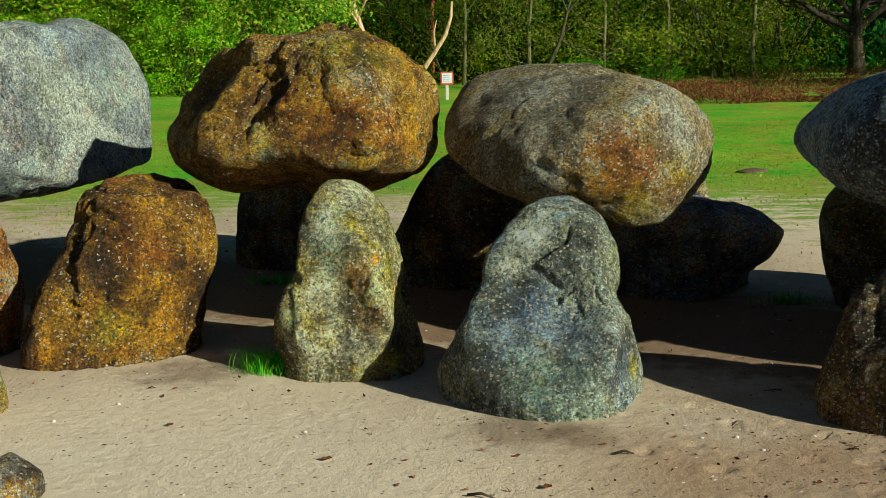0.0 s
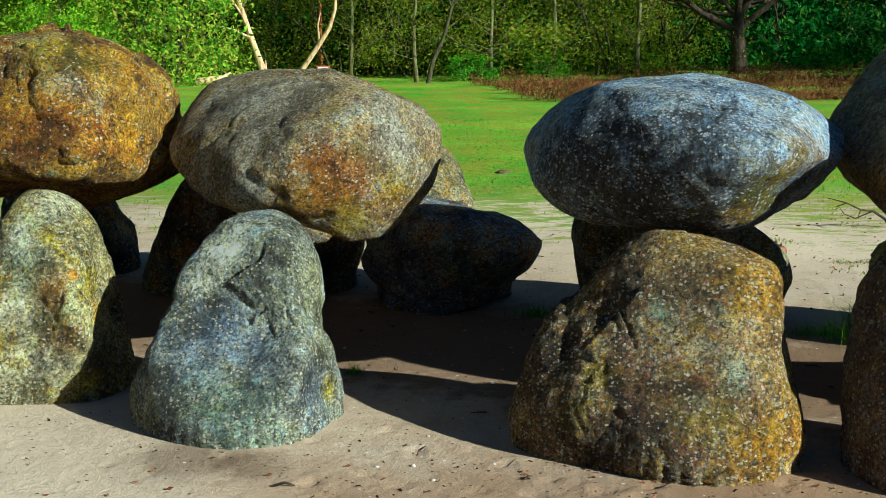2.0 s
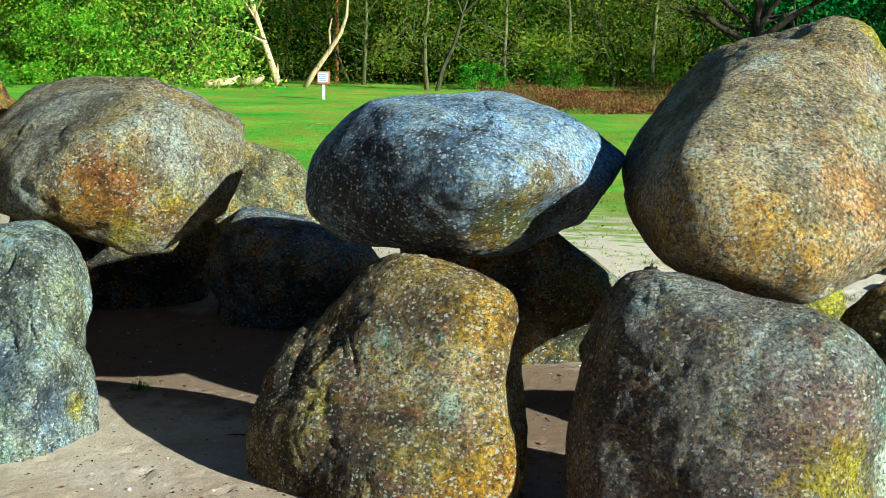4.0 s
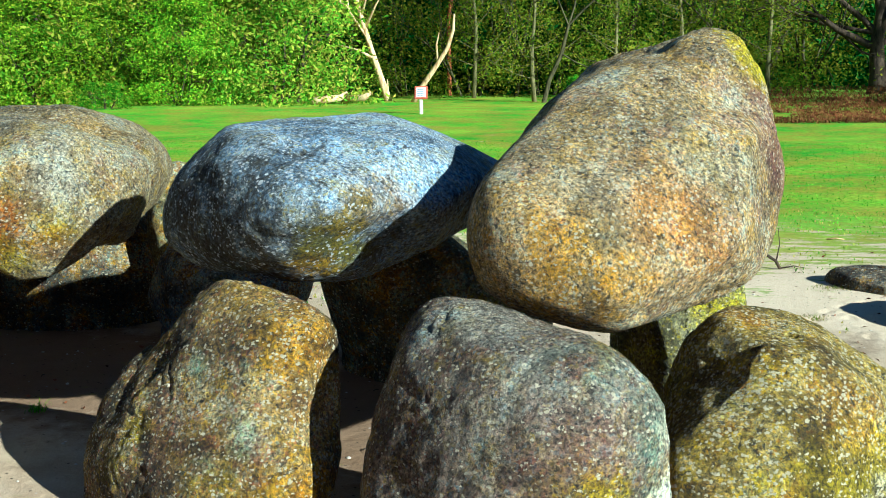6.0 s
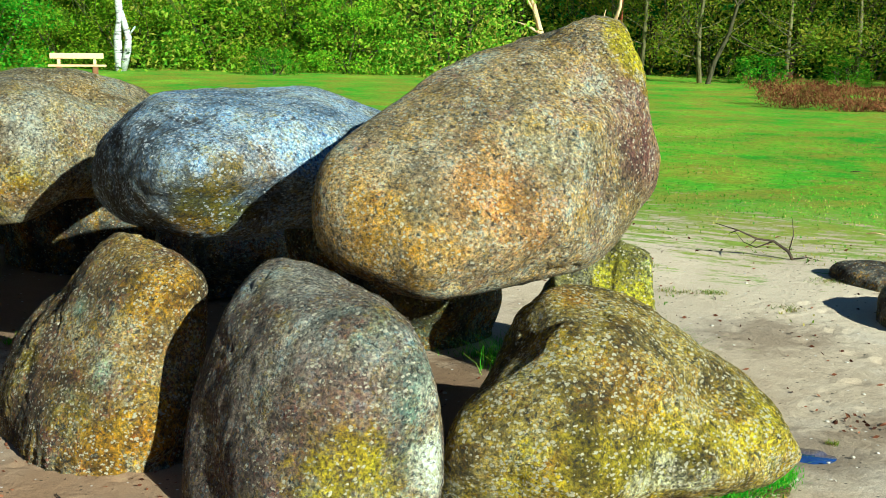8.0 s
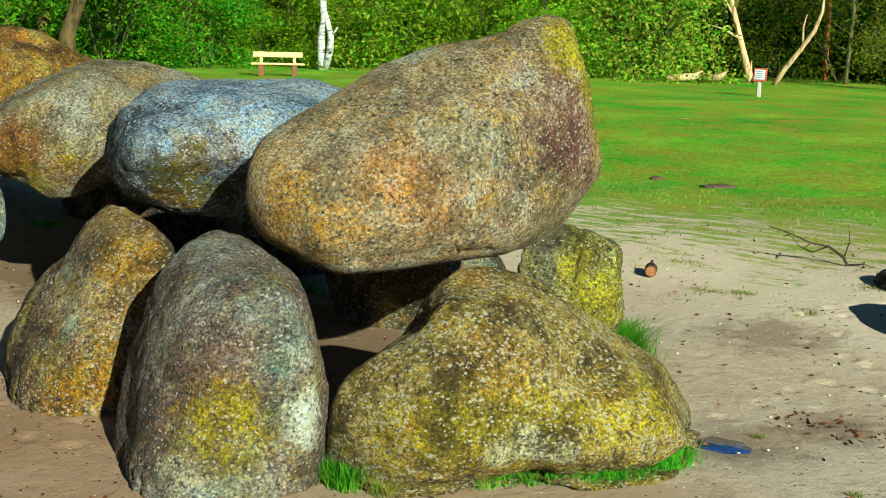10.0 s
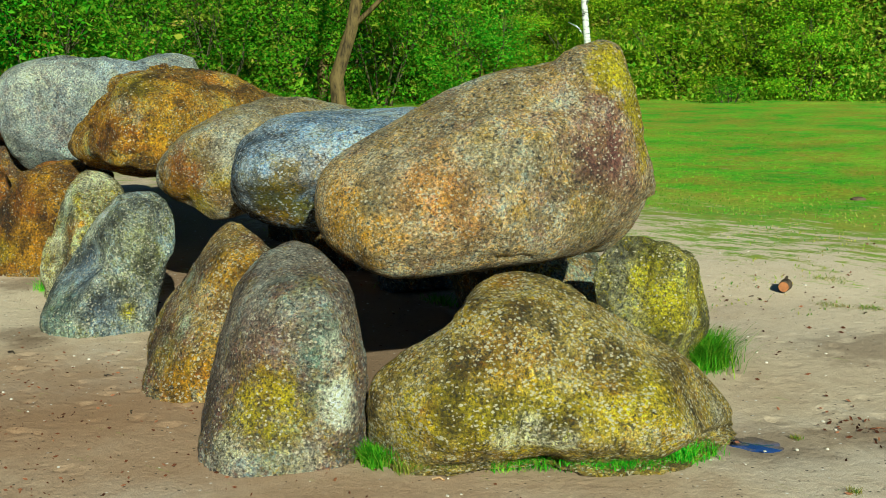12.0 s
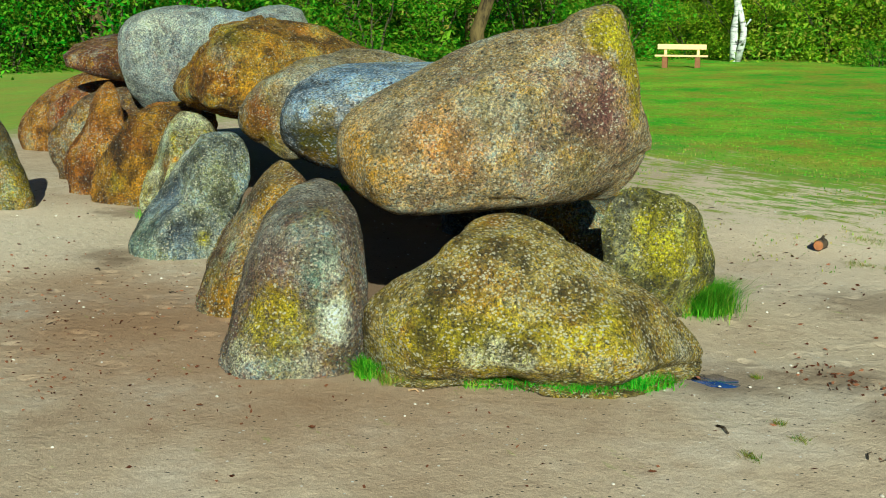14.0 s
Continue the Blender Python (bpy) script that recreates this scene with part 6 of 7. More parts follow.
def puddle():
    k = Nodes("puddle_water")
    p = k.coord("Object")
    # sky's reflection put into the blue base colour, helped by a high IOR
    water = k.done(rgb(44, 66, 118), 0.02, k.bump(k.noise(p, 25, 2), 0.02, 0.01), 1.0)
    k.shader.inputs["IOR"].default_value = 1.9
    pts = []
    for i in range(40):
        a = 2 * math.pi * i / 40
        w = 1 + 0.5 * noise.noise(Vector((math.cos(a) * 1.7, math.sin(a) * 1.7, 2)))
        pts.append((5.45 + 0.18 * w * math.cos(a), 6.21 + 0.10 * w * math.sin(a), gz(5.42, 6.2) - 0.012))
    c = (5.44, 6.21, pts[0][2])
    low = [(x, y, z - 0.02) for x, y, z in pts]
    faces = [(40, i, (i + 1) % 40) for i in range(40)] + [(i, i + 41, (i + 1) % 40 + 41, (i + 1) % 40) for i in range(40)]
    ob = part("puddle", Soup().add([*pts, c, *low], faces).mesh("puddle", True), water)
    return tagged(ob, "small puddle beside a stone, mirrored sky blue also in its colour", "puddle", kind="structure")


puddle()


def bench(at, turn):
    root = thing("bench", (*at, gz(*at)), turn)
    part("backrest", Soup().box((0, 0.26, 0.63), (1.5, 0.05, 0.16), pose(0, 0, 0, -8), 0.012).mesh("backrest"), PLANK, root)
    for y in (-0.02, 0.17):
        part("seat_plank", Soup().box((0, y, 0.36), (1.62, 0.17, 0.055), None, 0.012).mesh("seat_plank"), PLANK, root)
    for x in (-0.5, 0.5):
        part("back_post", Soup().box((x, 0.29, 0.42), (0.09, 0.06, 0.5), pose(0, 0, 0, -8), 0.01).mesh("back_post"), PLANK, root)
        part("foot", Soup().box((x, 0.08, 0.15), (0.16, 0.34, 0.36), None, 0.015).mesh("foot"), PLANK_FOOT, root, "brown wooden foot")
    return tagged(root, "pale wooden park bench with brown feet on grass", "bench")


bench((-18.2, 29.2), 42)


def info_sign(at, turn):
    root = thing("information_sign", (*at, gz(*at)), turn)
    part("post", Soup().box((0, 0, 0.22), (0.09, 0.09, 0.5), None, 0.01).mesh("post"), WHITE_POST, root, "pale post")
    tilt = pose(0, 0, 0.58, -18)
    part("frame", Soup().box(tilt @ Vector((0, 0, 0)), (0.36, 0.05, 0.36), pose(0, 0, 0, -18), 0.012).mesh("frame"), FRAME_RED, root, "red-brown wooden frame")
    panel = part("panel", Soup().box(tilt @ Vector((0, -0.03, 0)), (0.27, 0.012, 0.27), pose(0, 0, 0, -18), 0.003).mesh("panel"), SIGN_FACE, root, "white printed panel")
    for n in range(4):
        part("text_bar", Soup().box(tilt @ Vector((-0.02, -0.038, 0.08 - 0.055 * n)), (0.18, 0.004, 0.014), pose(0, 0, 0, -18)).mesh("text_bar"), SIGN_GREY, panel)
    return tagged(root, "low information sign, red frame on a pale post", "sign")


info_sign((-4.55, 33.1), 8)

# ---------------------------------------------------------------- the wood
FRESH = leaf_material("leaves_fresh", [rgb(80, 138, 0), rgb(112, 168, 0), rgb(146, 188, 6), rgb(178, 194, 24)], 0.5)
YOUNG = leaf_material("leaves_young_yellow", [rgb(74, 138, 15), rgb(116, 172, 24), rgb(160, 186, 44), rgb(188, 178, 66)], 0.5)
OLIVE = leaf_material("leaves_olive_buds", [rgb(84, 128, 12), rgb(128, 156, 22), rgb(164, 158, 42), rgb(120, 174, 24)], 0.6)
DEEP = leaf_material("leaves_deep", [rgb(18, 74, 28), rgb(32, 102, 36), rgb(52, 128, 42), rgb(90, 150, 44)], 0.55)
MIXED = leaf_material("leaves_mixed", [rgb(42, 116, 2), rgb(72, 148, 6), rgb(108, 168, 18), rgb(124, 142, 32)], 0.5)
HEATH = leaf_material("heath_brown", [rgb(84, 56, 28), rgb(124, 86, 44), rgb(150, 114, 58), rgb(118, 124, 44)], 0.15)


def grow(soup, tips, start, way, length, radius, depth, r, spread=0.75, up=0.25, sides=6, kids=(2, 3)):
    """A limb that bends, tapers and forks; its ends are gathered in tips."""
    pts, rad, p, w = [start], [radius], Vector(start), Vector(way).normalized()
    for i in range(3):
        w = (w + Vector(r.normal(0, 0.14, 3)) + Vector((0, 0, up * 0.15))).normalized()
        p = p + w * length / 3
        pts.append(tuple(p))
        rad.append(radius * (1 - 0.38 * (i + 1) / 3))
    soup.tube(pts, rad, sides, cap=False)
    if depth == 0:
        tips.append(tuple(p))
        return
    for _ in range(int(r.integers(kids[0], kids[1] + 1))):
        side = Vector(r.normal(0, 1, 3))
        side = (side - w * side.dot(w)).normalized()
        grow(soup, tips, tuple(p), w + side * spread * r.uniform(0.5, 1.2) + Vector((0, 0, up)), length * r.uniform(0.62, 0.82), rad[-1] * r.uniform(0.6, 0.8), depth - 1, r, spread, up, max(4, sides - 1), kids)
    if r.random() < 0.7:
        mid = Vector(pts[2])
        side = Vector(r.normal(0, 1, 3))
        grow(soup, tips, tuple(mid), side.normalized() + 0.4 * w, length * 0.55, rad[2] * 0.45, max(0, depth - 2), r, spread, up, 4, kids)


def shrub(name, label, seed, height, width, leaves, leaf, material, bark, stems=6, base=0.1):
    """A leafy bush: stems from the ground, leaves in clumps over an uneven outline, thick down to the grass."""
    r = np.random.default_rng(seed)
    root = thing(name)
    s, tips = Soup(), []
    for k in range(stems):
        a = 2 * math.pi * (k + r.random()) / stems
        grow(s, tips, (0.3 * math.cos(a), 0.3 * math.sin(a), -0.1), (0.35 * math.cos(a), 0.35 * math.sin(a), 1), height * 0.38, 0.05, 2, r, 0.6, 0.3, 5)
    part("branchwork", s.mesh("branchwork", True), bark, root)
    n = 120
    h = base * 0.3 + (1 - base * 0.3) * r.random(n) ** 1.15
    a = r.uniform(0, 2 * math.pi, n)
    reach = width * 0.5 * (0.35 + 0.65 * np.sqrt(np.clip(1 - (h * 0.95) ** 2.2, 0, 1))) * r.uniform(0.55, 1.12, n)
    hubs = np.c_[reach * np.cos(a), reach * np.sin(a), h * height]
    which = r.integers(0, n, leaves)
    spread = r.normal(size=(leaves, 3)) * np.array([0.36, 0.36, 0.17]) * (height / 4.5)
    p = hubs[which] + spread
    p[:, 2] = np.maximum(p[:, 2], 0.05)
    part("crown", Soup().leaves(p, leaf, r, 0.25).mesh("crown"), material, root)
    return tagged(root, label, "shrub", "bushes at the edge of the wood")


def tree(name, label, seed, height, trunk, depth, leaves, leaf, material, bark, spread=0.7, up=0.3, lean=(0, 0), clump=0.45, first=0.32, kids=(2, 3)):
    r = np.random.default_rng(seed)
    root = thing(name)
    s, tips = Soup(), []
    grow(s, tips, (0, 0, -0.15), (lean[0], lean[1], 1), height * first, trunk, depth, r, spread, up, 8, kids)
    part("trunk", s.mesh("trunk", True), bark, root)
    if leaves:
        t = np.array(tips)[r.integers(0, len(tips), leaves)]
        part("crown", Soup().leaves(t + r.normal(size=(leaves, 3)) * clump, leaf, r, 0.2).mesh("crown"), material, root)
    return tagged(root, label, "tree", "trees of the wood")


def stand(proto, places, r, lo=0.85, hi=1.2):
    """Copies of a plant at the places, each turned and sized a little differently."""
    for n, (x, y) in enumerate(places):
        k = r.uniform(lo, hi)
        m = pose(x, y, gz(x, y) - 0.05, 0, 0, r.uniform(0, 360)) @ Matrix.Diagonal((k, k, k * r.uniform(0.9, 1.1), 1))
        if n == 0:
            proto.matrix_world = m
        else:
            copy_thing(proto, m)


def edge_places(r, x0, x1, step, curve, jitter):
    out = []
    x = x0
    while x < x1:
        out.append((x + r.normal(0, 0.3), curve(x) + r.uniform(*jitter)))
        x += step * r.uniform(0.75, 1.25)
    return out


r = np.random.default_rng(5)
front = lambda x: 37.2 - 0.0042 * (x + 3) ** 2 * (x < -3) + 0.35 * max(0, x + 1) * (x < 8) + 3.15 * (x >= 8)

bright_a = shrub("leafy_bush", "bright fresh green leafy bush at the wood's edge", 1, 5.2, 4.6, 14000, 0.068, FRESH, BARK_OLIVE)
bright_b = shrub("leafy_bush", "bright fresh green leafy bush at the wood's edge", 2, 4.2, 4.4, 12000, 0.068, YOUNG, BARK_OLIVE)
stand(bright_a, edge_places(r, -27, -11.0, 2.9, front, (0.0, 1.6)), r, 0.65, 1.0)
stand(bright_b, edge_places(r, -25, -10.5, 3.0, front, (1.6, 4.2)), r, 0.95, 1.5)
left_side = [(-25 - 3 * math.sin(0.35 * k) + r.uniform(-1, 1), 5 + 3.0 * k) for k in range(10)]
stand(shrub("leafy_bush", "bright fresh green leafy bush at the wood's edge", 9, 5.0, 4.8, 9000, 0.075, MIXED, BARK_OLIVE), left_side, r)
olive_a = shrub("budding_bush", "thin olive-brown bush in bud at the wood's edge", 3, 5.4, 4.2, 6500, 0.06, OLIVE, BARK_OLIVE, 6)
stand(olive_a, edge_places(r, -11.0, 6, 2.5, lambda x: front(x) + 7.0, (0.3, 3.5)), r)
deep_a = shrub("dark_bush", "dark green leafy bush under the trees", 4, 4.6, 5.0, 6500, 0.115, DEEP, BARK_DARK)
stand(deep_a, edge_places(r, -10, 36, 3.2, lambda x: front(x) + 11, (0.5, 6)), r)
low_a = shrub("low_bush", "low fresh green bush at the wood's edge", 6, 1.3, 2.4, 2400, 0.06, MIXED, BARK_OLIVE, 5)
stand(low_a, [(-1.2, 42.5), (1.4, 44.0), (9.5, 50.5), (12.5, 52.0), (18, 52), (-15.0, 34.6), (5.0, 46.0)], r, 0.7, 1.3)
stand(shrub("dark_bush", "dark green leafy bush under the trees", 14, 6.5, 6.0, 4200, 0.17, DEEP, BARK_DARK), [q for q in edge_places(r, -34, 40, 4.6, lambda x: front(x) + 8, (6, 9)) if not 5 < q[0] < 30], r, 1.0, 1.4)
stand(shrub("leafy_bush", "fresh green leafy bush under the trees", 15, 6.0, 6.0, 3600, 0.17, YOUNG, BARK_DARK), [(-31 + r.uniform(-2, 2), 2 + 4.0 * k) for k in range(10)], r, 1.0, 1.4)

# unseen trees added off to the right, casting shade on the wood's edge
stand(shrub("shade_tree", "tall dense green tree added out of view to shade the wood", 17, 17, 10, 7000, 0.32, DEEP, BARK_DARK), [(37, 26), (45, 30)], r, 0.95, 1.15)
slim = tree("slim_tree", "slim olive-barked tree with thin spring leaves", 21, 11, 0.10, 4, 2600, 0.10, OLIVE, BARK_OLIVE, 0.55, 0.35)
stand(slim, [(-2.5, 40.5), (3.2, 45.6), (-4.6, 46.5), (6.0, 47.0), (1.0, 47.5), (9.5, 52.0)], r)
tall = tree("tall_tree", "tall dark-barked tree with fresh green leaves", 22, 14, 0.20, 4, 3600, 0.14, FRESH, BARK_DARK, 0.6, 0.4)
stand(tall, edge_places(r, -30, 30, 5.5, lambda x: front(x) + 6, (2, 7)), r)
BARK_BROWN = bark_material("bark_brown", rgb(50, 40, 24), rgb(104, 86, 50))
tall_left = tree("tall_tree", "tall ivy-grown tree with yellow-green leaves", 23, 13, 0.24, 4, 3600, 0.11, YOUNG, BARK_BROWN, 0.55, 0.4)
stand(tall_left, [(-18.7, 21.9), (-27.0, 27.5), (-30.5, 18.5), (-27.5, 14.0), (-25.8, 9.0), (-29.5, 5.0)], r)


def oak_tree(at):
    """A short thick trunk that breaks into long crooked limbs on all sides."""
    r5 = np.random.default_rng(31)
    root = thing("oak_tree", (*at, gz(*at)))
    trunk = [(0.0, 0, -0.2), (0.03, 0, 0.3), (0.0, 0, 0.9), (-0.06, 0, 1.5), (0.0, 0.05, 2.2), (0.1, 0.05, 3.2)]
    part("trunk", Soup().tube(trunk, [0.42, 0.31, 0.27, 0.25, 0.20, 0.15], 10).mesh("trunk", True), BARK_DARK, root)
    tips = []
    for z, way, long, thick in ((1.45, (-1.0, -0.2, 0.45), 2.3, 0.15), (1.6, (0.9, 0.1, 0.75), 2.2, 0.14), (1.9, (-0.75, 0.3, 0.8), 2.2, 0.13), (2.1, (0.6, -0.4, 1.0), 2.1, 0.13),
                                (2.3, (1.0, 0.3, 0.35), 2.3, 0.11), (2.6, (-0.45, -0.3, 1.0), 2.0, 0.12), (3.1, (0.3, 0.1, 1.0), 2.0, 0.13), (3.1, (-0.2, 0.3, 1.0), 1.9, 0.11), (2.0, (-1.0, 0.1, 0.1), 2.0, 0.09)):
        s = Soup()
        grow(s, tips, (0, 0.02, z), way, long, thick, 4, r5, 0.75, 0.05, 7, (2, 3))
        part("limb", s.mesh("limb", True), BARK_DARK, root)
    t = np.array(tips)[r5.integers(0, len(tips), 2600)]
    part("crown", Soup().leaves(t + r5.normal(size=(2600, 3)) * 0.3, 0.07, r5, 0.2).mesh("crown"), OLIVE, root)
    tagged(root, "dark spreading oak with bare crooked limbs", "tree", "trees of the wood")


oak_tree((8.15, 45.2))


def young_tree(seed, height, bark, leaves):
    """A slim straight stem with many thin side branches and a haze of young leaves."""
    r4 = np.random.default_rng(seed)
    root = thing("young_tree")
    s, tips = Soup(), []
    stem = [(0.06 * math.sin(1.3 * k), 0.05 * math.cos(1.7 * k), -0.1 + height * k / 6) for k in range(7)]
    s.tube(stem, [0.085 * (1 - 0.85 * k / 6) + 0.008 for k in range(7)], 7)
    h = 0.9
    while h < height * 0.95:
        a, reach = r4.uniform(0, 2 * math.pi), 0.32 * (height - h) ** 0.8 * r4.uniform(0.6, 1.2) + 0.3
        p, way = Vector((0, 0, h)), Vector((math.cos(a), math.sin(a), r4.uniform(0.15, 0.7)))
        pts = [tuple(p), tuple(p + way * reach * 0.45 + Vector(r4.normal(0, 0.05, 3))), tuple(p + way * reach + Vector((0, 0, 0.15 * reach)))]
        s.tube(pts, [0.022, 0.014, 0.005], 4)
        tips += pts[1:]
        for _ in range(3):
            q = Vector(pts[1]) + Vector(r4.normal(0, 0.1, 3))
            end = q + Vector(r4.normal(0, 0.35, 3)) + Vector((0, 0, 0.2))
            s.tube([tuple(q), tuple(end)], [0.008, 0.003], 3)
            tips.append(tuple(end))
        h += r4.uniform(0.12, 0.3)
    part("trunk", s.mesh("trunk", True), bark, root)
    t = np.array(tips)[r4.integers(0, len(tips), leaves)]
    part("crown", Soup().leaves(t + r4.normal(size=(leaves, 3)) * 0.22, 0.05, r4, 0.2).mesh("crown"), OLIVE, root)
    return tagged(root, "slim young tree with pale twigs and small olive leaves", "tree", "trees of the wood")


BARK_TWIG = bark_material("bark_twig", rgb(66, 62, 36), rgb(124, 116, 74))
stand(young_tree(41, 6.5, BARK_TWIG, 3000), [(-3.0, 41.6), (4.6, 44.6)], r, 0.9, 1.1)
stand(young_tree(42, 7.5, BARK_TWIG, 4200), [(-5.6, 44.2), (1.6, 44.8), (-0.6, 44.4)], r, 0.85, 1.1)
BARK_PINE = bark_material("bark_pine_red", rgb(92, 44, 28), rgb(176, 96, 58))
stand(tree("pine_tree", "tall pine with a reddish bare stem", 51, 15, 0.085, 3, 2200, 0.12, DEEP, BARK_PINE, 0.7, 0.3, (0, 0), 0.6, 0.55), [(-7.25, 47.0)], r, 0.9, 1.1)


def dead_tree():
    root = thing("dead_tree", (-8.2, 42.0, gz(-8.2, 42.0)))
    s = Soup()
    s.tube([(0.05, 0, -0.1), (-0.25, 0, 0.8), (-0.62, 0.1, 1.8), (-0.95, 0.1, 2.9), (-1.15, 0.1, 3.8), (-1.1, 0.1, 5.2), (-1.5, 0.2, 6.6)], [0.15, 0.115, 0.10, 0.085, 0.07, 0.055, 0.03], 9)
    part("trunk", s.mesh("trunk", True), BARK_DEAD, root)
    limbs = [[(-0.35, 0, 1.1), (-0.75, 0.05, 2.2), (-1.35, 0.0, 3.1), (-1.5, 0.05, 4.0), (-1.9, 0.0, 4.9)], [(-1.05, 0.1, 3.2), (-0.75, 0.1, 3.9), (-0.5, 0.1, 4.9), (-0.6, 0.1, 6.0)],
             [(-1.4, 0, 3.2), (-1.95, -0.1, 3.7), (-2.4, 0.0, 3.9), (-3.0, 0, 4.6)], [(-0.55, 0, 1.5), (-1.0, -0.1, 1.75), (-1.7, -0.2, 1.95)], [(-0.8, 0.1, 2.5), (-0.4, 0.1, 3.3), (-0.1, 0, 3.7)],
             [(-0.95, 0.1, 2.9), (-0.75, 0.0, 3.4), (-0.62, 0, 4.4)], [(0.0, 0, 0.2), (-0.02, 0.05, 0.75)], [(-1.5, 0, 4.0), (-1.2, 0, 4.8)]]
    for pts in limbs:
        part("limb", Soup().tube(pts, [0.058 * (1 - 0.75 * i / (len(pts) - 1)) for i in range(len(pts))], 6).mesh("limb", True), BARK_DEAD, root)
    tagged(root, "dead bleached tree with forked bare limbs", "dead tree")
    stub = thing("leaning_trunk", (-6.95, 41.0, gz(-6.95, 41.0)))
    s = Soup().tube([(-0.1, 0, -0.1), (0.25, 0, 0.5), (0.75, 0.05, 1.2), (1.15, 0.05, 1.8), (1.35, 0.05, 2.4), (1.4, 0, 2.9)], [0.10, 0.09, 0.08, 0.07, 0.055, 0.03], 8)
    part("trunk", s.mesh("trunk", True), BARK_DEAD, stub)
    part("limb", Soup().tube([(0.8, 0.05, 1.25), (0.75, 0.1, 1.9), (0.85, 0.1, 2.3)], [0.05, 0.035, 0.015], 5).mesh("limb", True), BARK_DEAD, stub)
    tagged(stub, "broken bleached trunk leaning beside a dead tree", "dead tree")
    for n, (x, y, a) in enumerate([(-9.2, 38.6, 25), (-8.4, 38.9, -20)]):
        root = thing("fallen_log", (x, y, gz(x, y)), a)
        part("bark", Soup().tube([(-0.5, 0, 0.1), (-0.1, 0.03, 0.16), (0.4, 0, 0.2), (0.65, 0.05, 0.36)], [0.12, 0.13, 0.11, 0.06], 9).mesh("bark", True), BARK_DEAD, root)
        tagged(root, "weathered orange-brown fallen log on grass", "log")


dead_tree()


def birch():
    root = thing("birch_tree", (-20.4, 33.95, gz(-20.4, 33.95)))
    for pts, rad in (([(0, 0, -0.1), (-0.06, 0, 0.5), (-0.10, 0.0, 1.1), (0.03, 0, 1.7), (-0.06, 0, 2.5), (-0.16, 0, 3.4), (-0.1, 0, 4.6), (-0.2, 0, 7)], [0.2, 0.16, 0.14, 0.13, 0.12, 0.11, 0.09, 0.03]),
                     ([(0.08, 0, 0), (0.30, 0, 0.7), (0.34, 0, 1.1), (0.16, 0, 1.65), (0.02, 0.02, 2.0)], [0.14, 0.12, 0.11, 0.10, 0.09])):
        part("trunk", Soup().tube(pts, rad, 10).mesh("trunk", True), BARK_BIRCH, root)
    for pts in ([(-0.04, 0, 2.2), (-0.5, 0, 2.6), (-0.9, 0, 2.75)], [(0.34, 0, 1.15), (0.62, 0, 1.45)], [(-0.15, 0, 3.2), (0.4, 0, 4.0), (0.9, 0.1, 4.8)]):
        part("limb", Soup().tube(pts, [0.04, 0.03, 0.012][: len(pts)], 5).mesh("limb", True), BARK_BIRCH, root)
    r2 = np.random.default_rng(3)
    p = np.array([0, 0, 6.5]) + r2.normal(size=(1200, 3)) * np.array([1.2, 1.2, 1.0])
    part("crown", Soup().leaves(p, 0.07, r2).mesh("crown"), FRESH, root)
    return tagged(root, "white-barked twin-stemmed birch in front of bushes", "birch")


birch()


def heath():
    """Low brown heather in broken clumps before the dark wood."""
    r3 = np.random.default_rng(8)
    n = 90000
    x = r3.uniform(-1, 27, n)
    y = 29.3 + 11 * r3.random(n) ** 1.4 + 0.10 * np.maximum(x, 0)
    k = np.array([noise.noise(Vector((a * 0.30, b * 0.45, 1))) + 0.5 * noise.noise(Vector((a * 1.3, b * 1.3, 4))) for a, b in zip(x, y)])
    keep = k > -0.42 + 1.2 * (1 - smooth(0.2, 2.6, x + 0.25 * (y - 29.5)))
    x, y, k = x[keep], y[keep], k[keep]
    z = ground_z(x, y) + (0.10 + 0.42 * smooth(0.0, 0.5, k)) * r3.random(len(x)) ** 0.6
    s = Soup().leaves(np.c_[x, y, z], 0.055, r3, -0.6, 0.5)
    tagged(part("heather", s.mesh("heather"), HEATH), "rust-brown heather clumps along the meadow", "heather", kind="stuff")


heath()


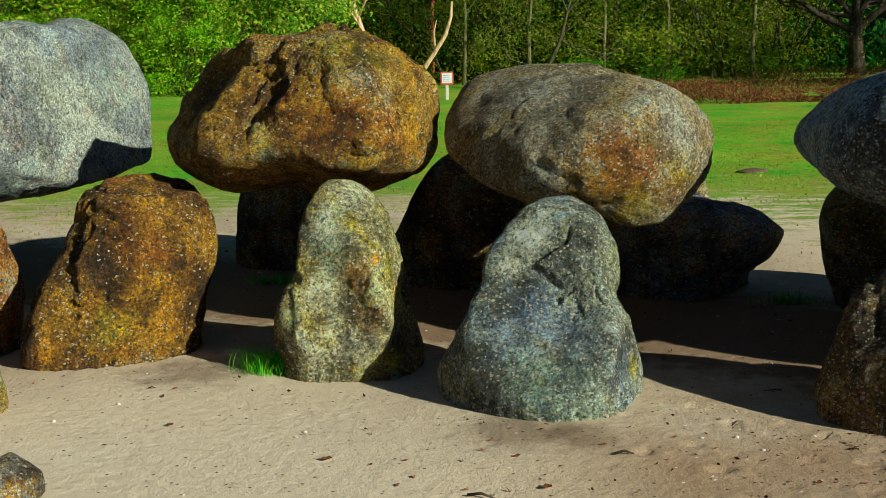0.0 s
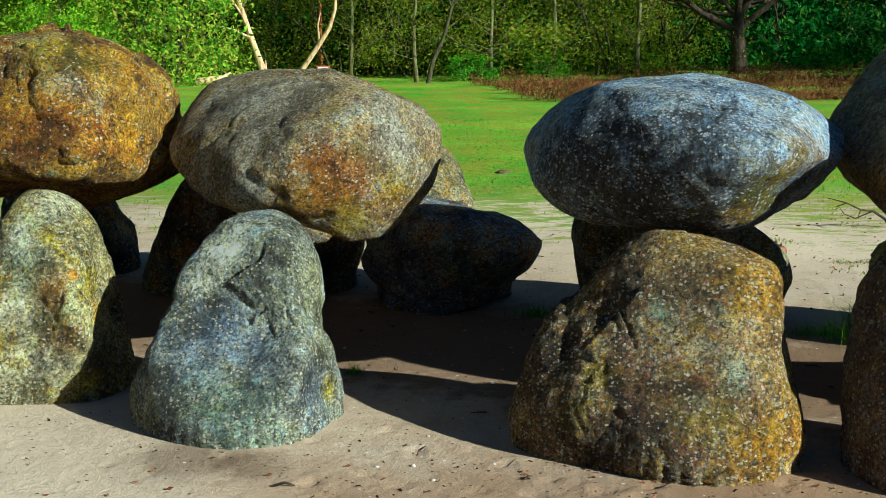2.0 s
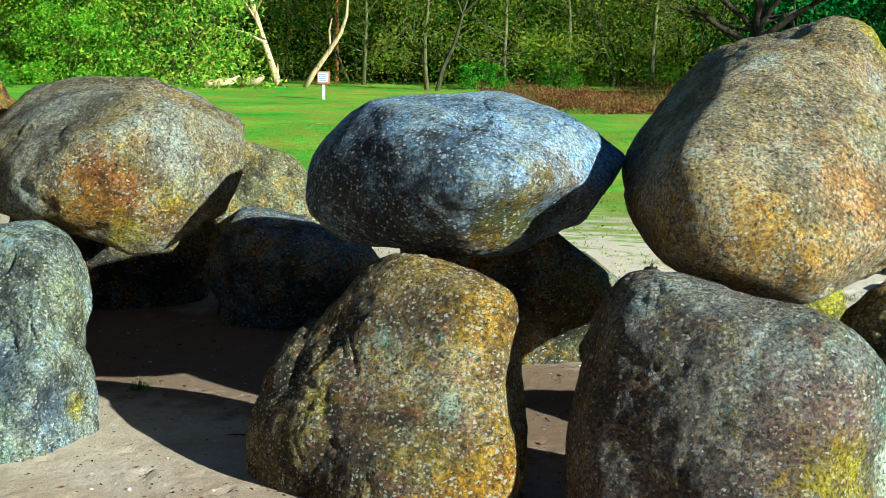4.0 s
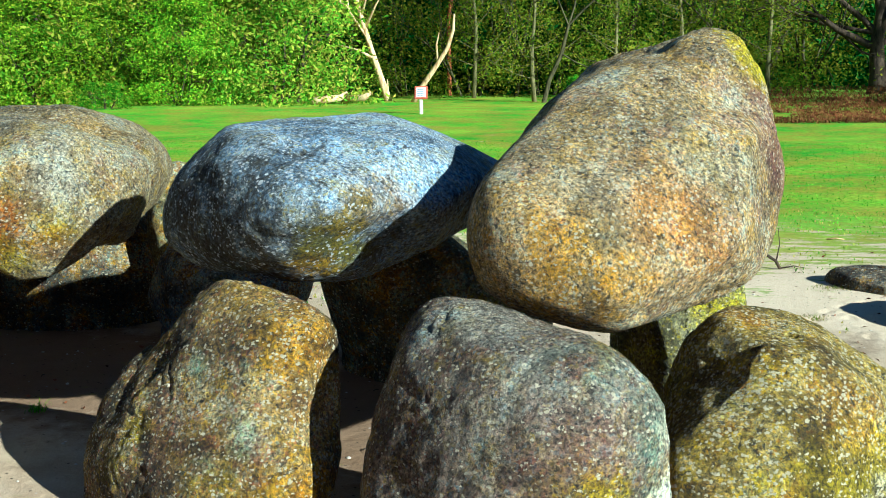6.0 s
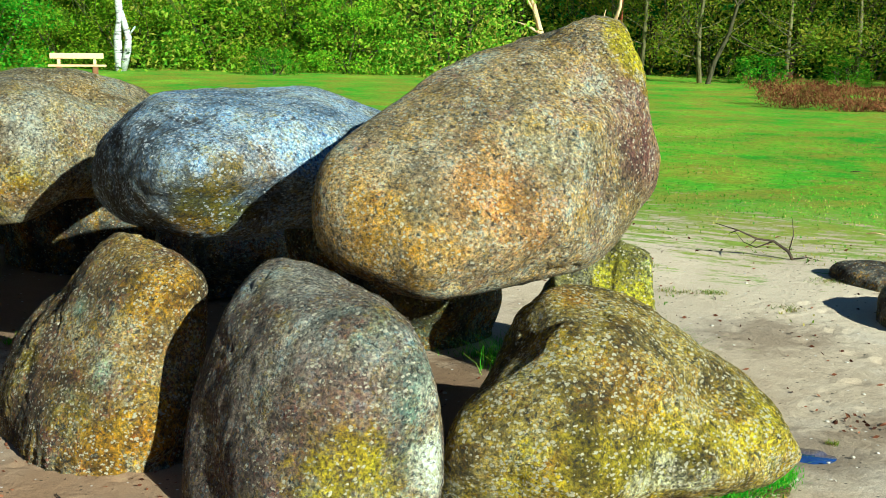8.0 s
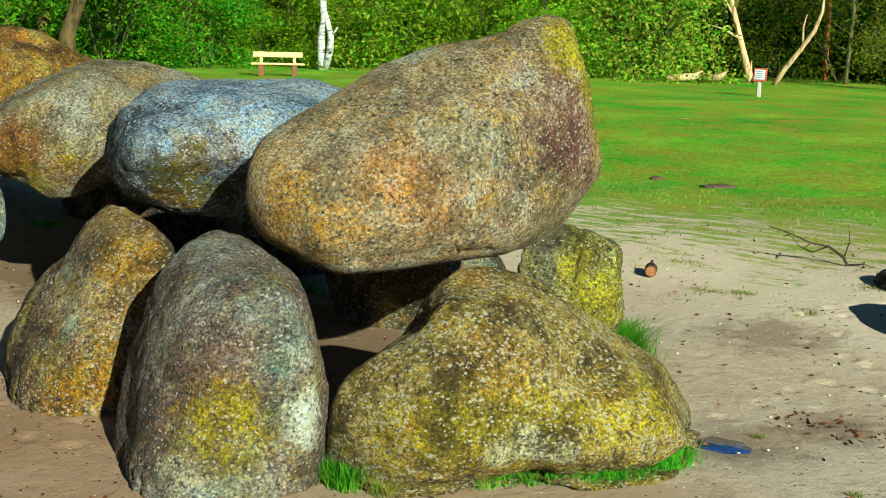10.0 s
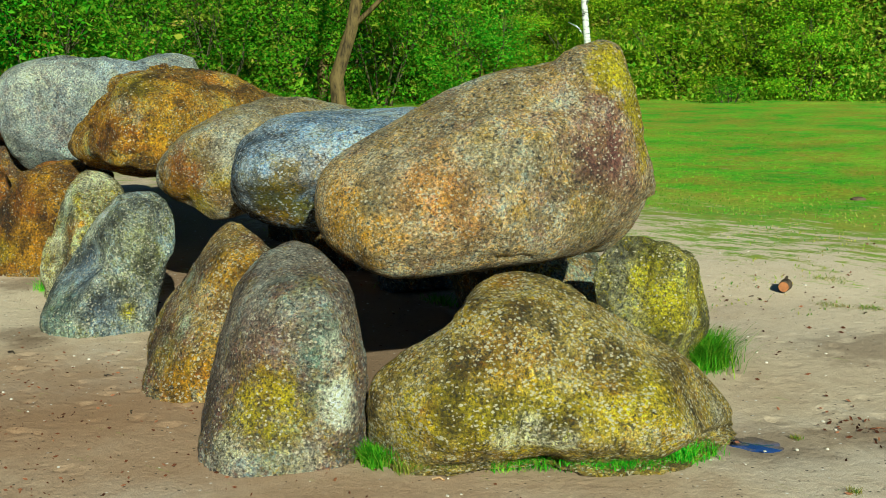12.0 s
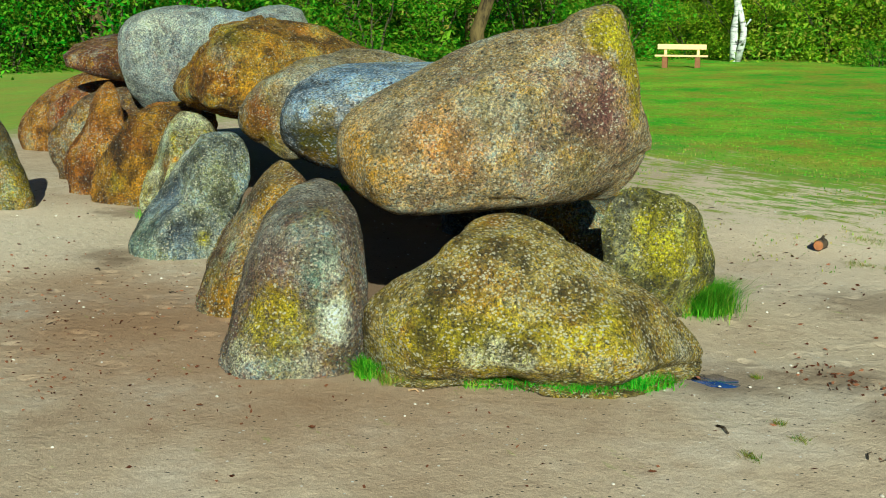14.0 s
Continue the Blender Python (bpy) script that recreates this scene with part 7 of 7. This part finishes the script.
def far_wood():
    """The depth of the wood behind the first bushes: a ragged wall all round the meadow, its shade put into the dark
    colour.
    """
    k = Nodes("far_wood")
    p = k.coord("Object")
    col = k.ramp(k.noise(p, 0.9, 6, 0.7), [(0.35, rgb(14, 28, 14)), (0.55, rgb(32, 54, 22)), (0.72, rgb(66, 84, 34))])
    m = k.done(col, 0.95, k.bump(k.noise(p, 1.6, 6, 0.8), 1.0, 0.8), 0.0)
    n, rows = 240, 10
    v, f = [], []
    for j in range(rows):
        for i in range(n):
            a = 2 * math.pi * i / n
            q = Vector((math.cos(a) * 9, math.sin(a) * 9, j * 0.6))
            rad = 74 + 5 * noise.noise(q) + 2.5 * noise.noise(q * 2.7) - 0.4 * j
            top = 1.0 + 0.22 * noise.noise(q * 1.9 + Vector((5, 5, 0)))
            thin = 1 - 0.30 * float(smooth(48, 58, math.degrees(a)) * (1 - smooth(82, 92, math.degrees(a))))
            v.append((rad * math.cos(a), 6 + rad * math.sin(a), -0.5 + 1.35 * j * thin * (top if j == rows - 1 else 1)))
    for j in range(rows - 1):
        for i in range(n):
            f.append((j * n + i, j * n + (i + 1) % n, (j + 1) * n + (i + 1) % n, (j + 1) * n + i))
    tagged(part("backdrop", Soup().add(v, f).mesh("backdrop", True), m), "dark depth of the wood round the meadow", "wood", kind="structure")


far_wood()


def bare_patch(at, size, seed):
    """A low mound of dark turned soil in the meadow."""
    d, tris = ball(3)
    r5 = np.random.default_rng(seed)
    k = 1 + 0.25 * np.array([noise.noise(Vector(q) * 2.2 + Vector((seed, 0, 0))) for q in d])
    ob = part("molehill", Soup().add(d * k[:, None] * np.array(size), tris).mesh("molehill", True), SOIL)
    ob.matrix_world = pose(*at, gz(*at), 0, 0, r5.uniform(0, 90))
    return tagged(ob, "low dark molehill of bare soil in the grass", "molehill", "molehills in the meadow")


SOIL = plain("soil_dark", rgb(96, 78, 58), 0.95, 0.4, 30)
for n, (x, y, w) in enumerate([(2.05, 14.33, 0.22), (1.13, 14.61, 0.10)]):
    bare_patch((x, y), (w, w * 0.7, 0.035), n + 1)

for n, (x, y, l, a) in enumerate([(5.12, 12.02, 0.16, 8), (4.42, 17.3, 0.14, 20), (-2.59, 23.66, 0.2, 5), (4.72, 4.63, 0.06, 30), (6.03, 5.58, 0.12, -20), (0.05, 3.72, 0.12, -15), (0.62, 4.32, 0.09, 5)]):
    way = Vector((math.cos(radians(a)), math.sin(radians(a)), 0)) * l
    z = gz(x, y) + 0.008
    stick = Soup().tube([(0, 0, 0), tuple(way * 0.5 + Vector((0, 0.01, 0.01))), tuple(way)], [0.006, 0.006, 0.004], 5)
    ob = part("stick", stick.mesh("stick", True), BARK_DEAD if n in (0, 2, 3) else BARK_DARK)
    ob.location = (x, y, z)
    tagged(ob, "short dry stick lying on the ground", "stick", "sticks on the ground")
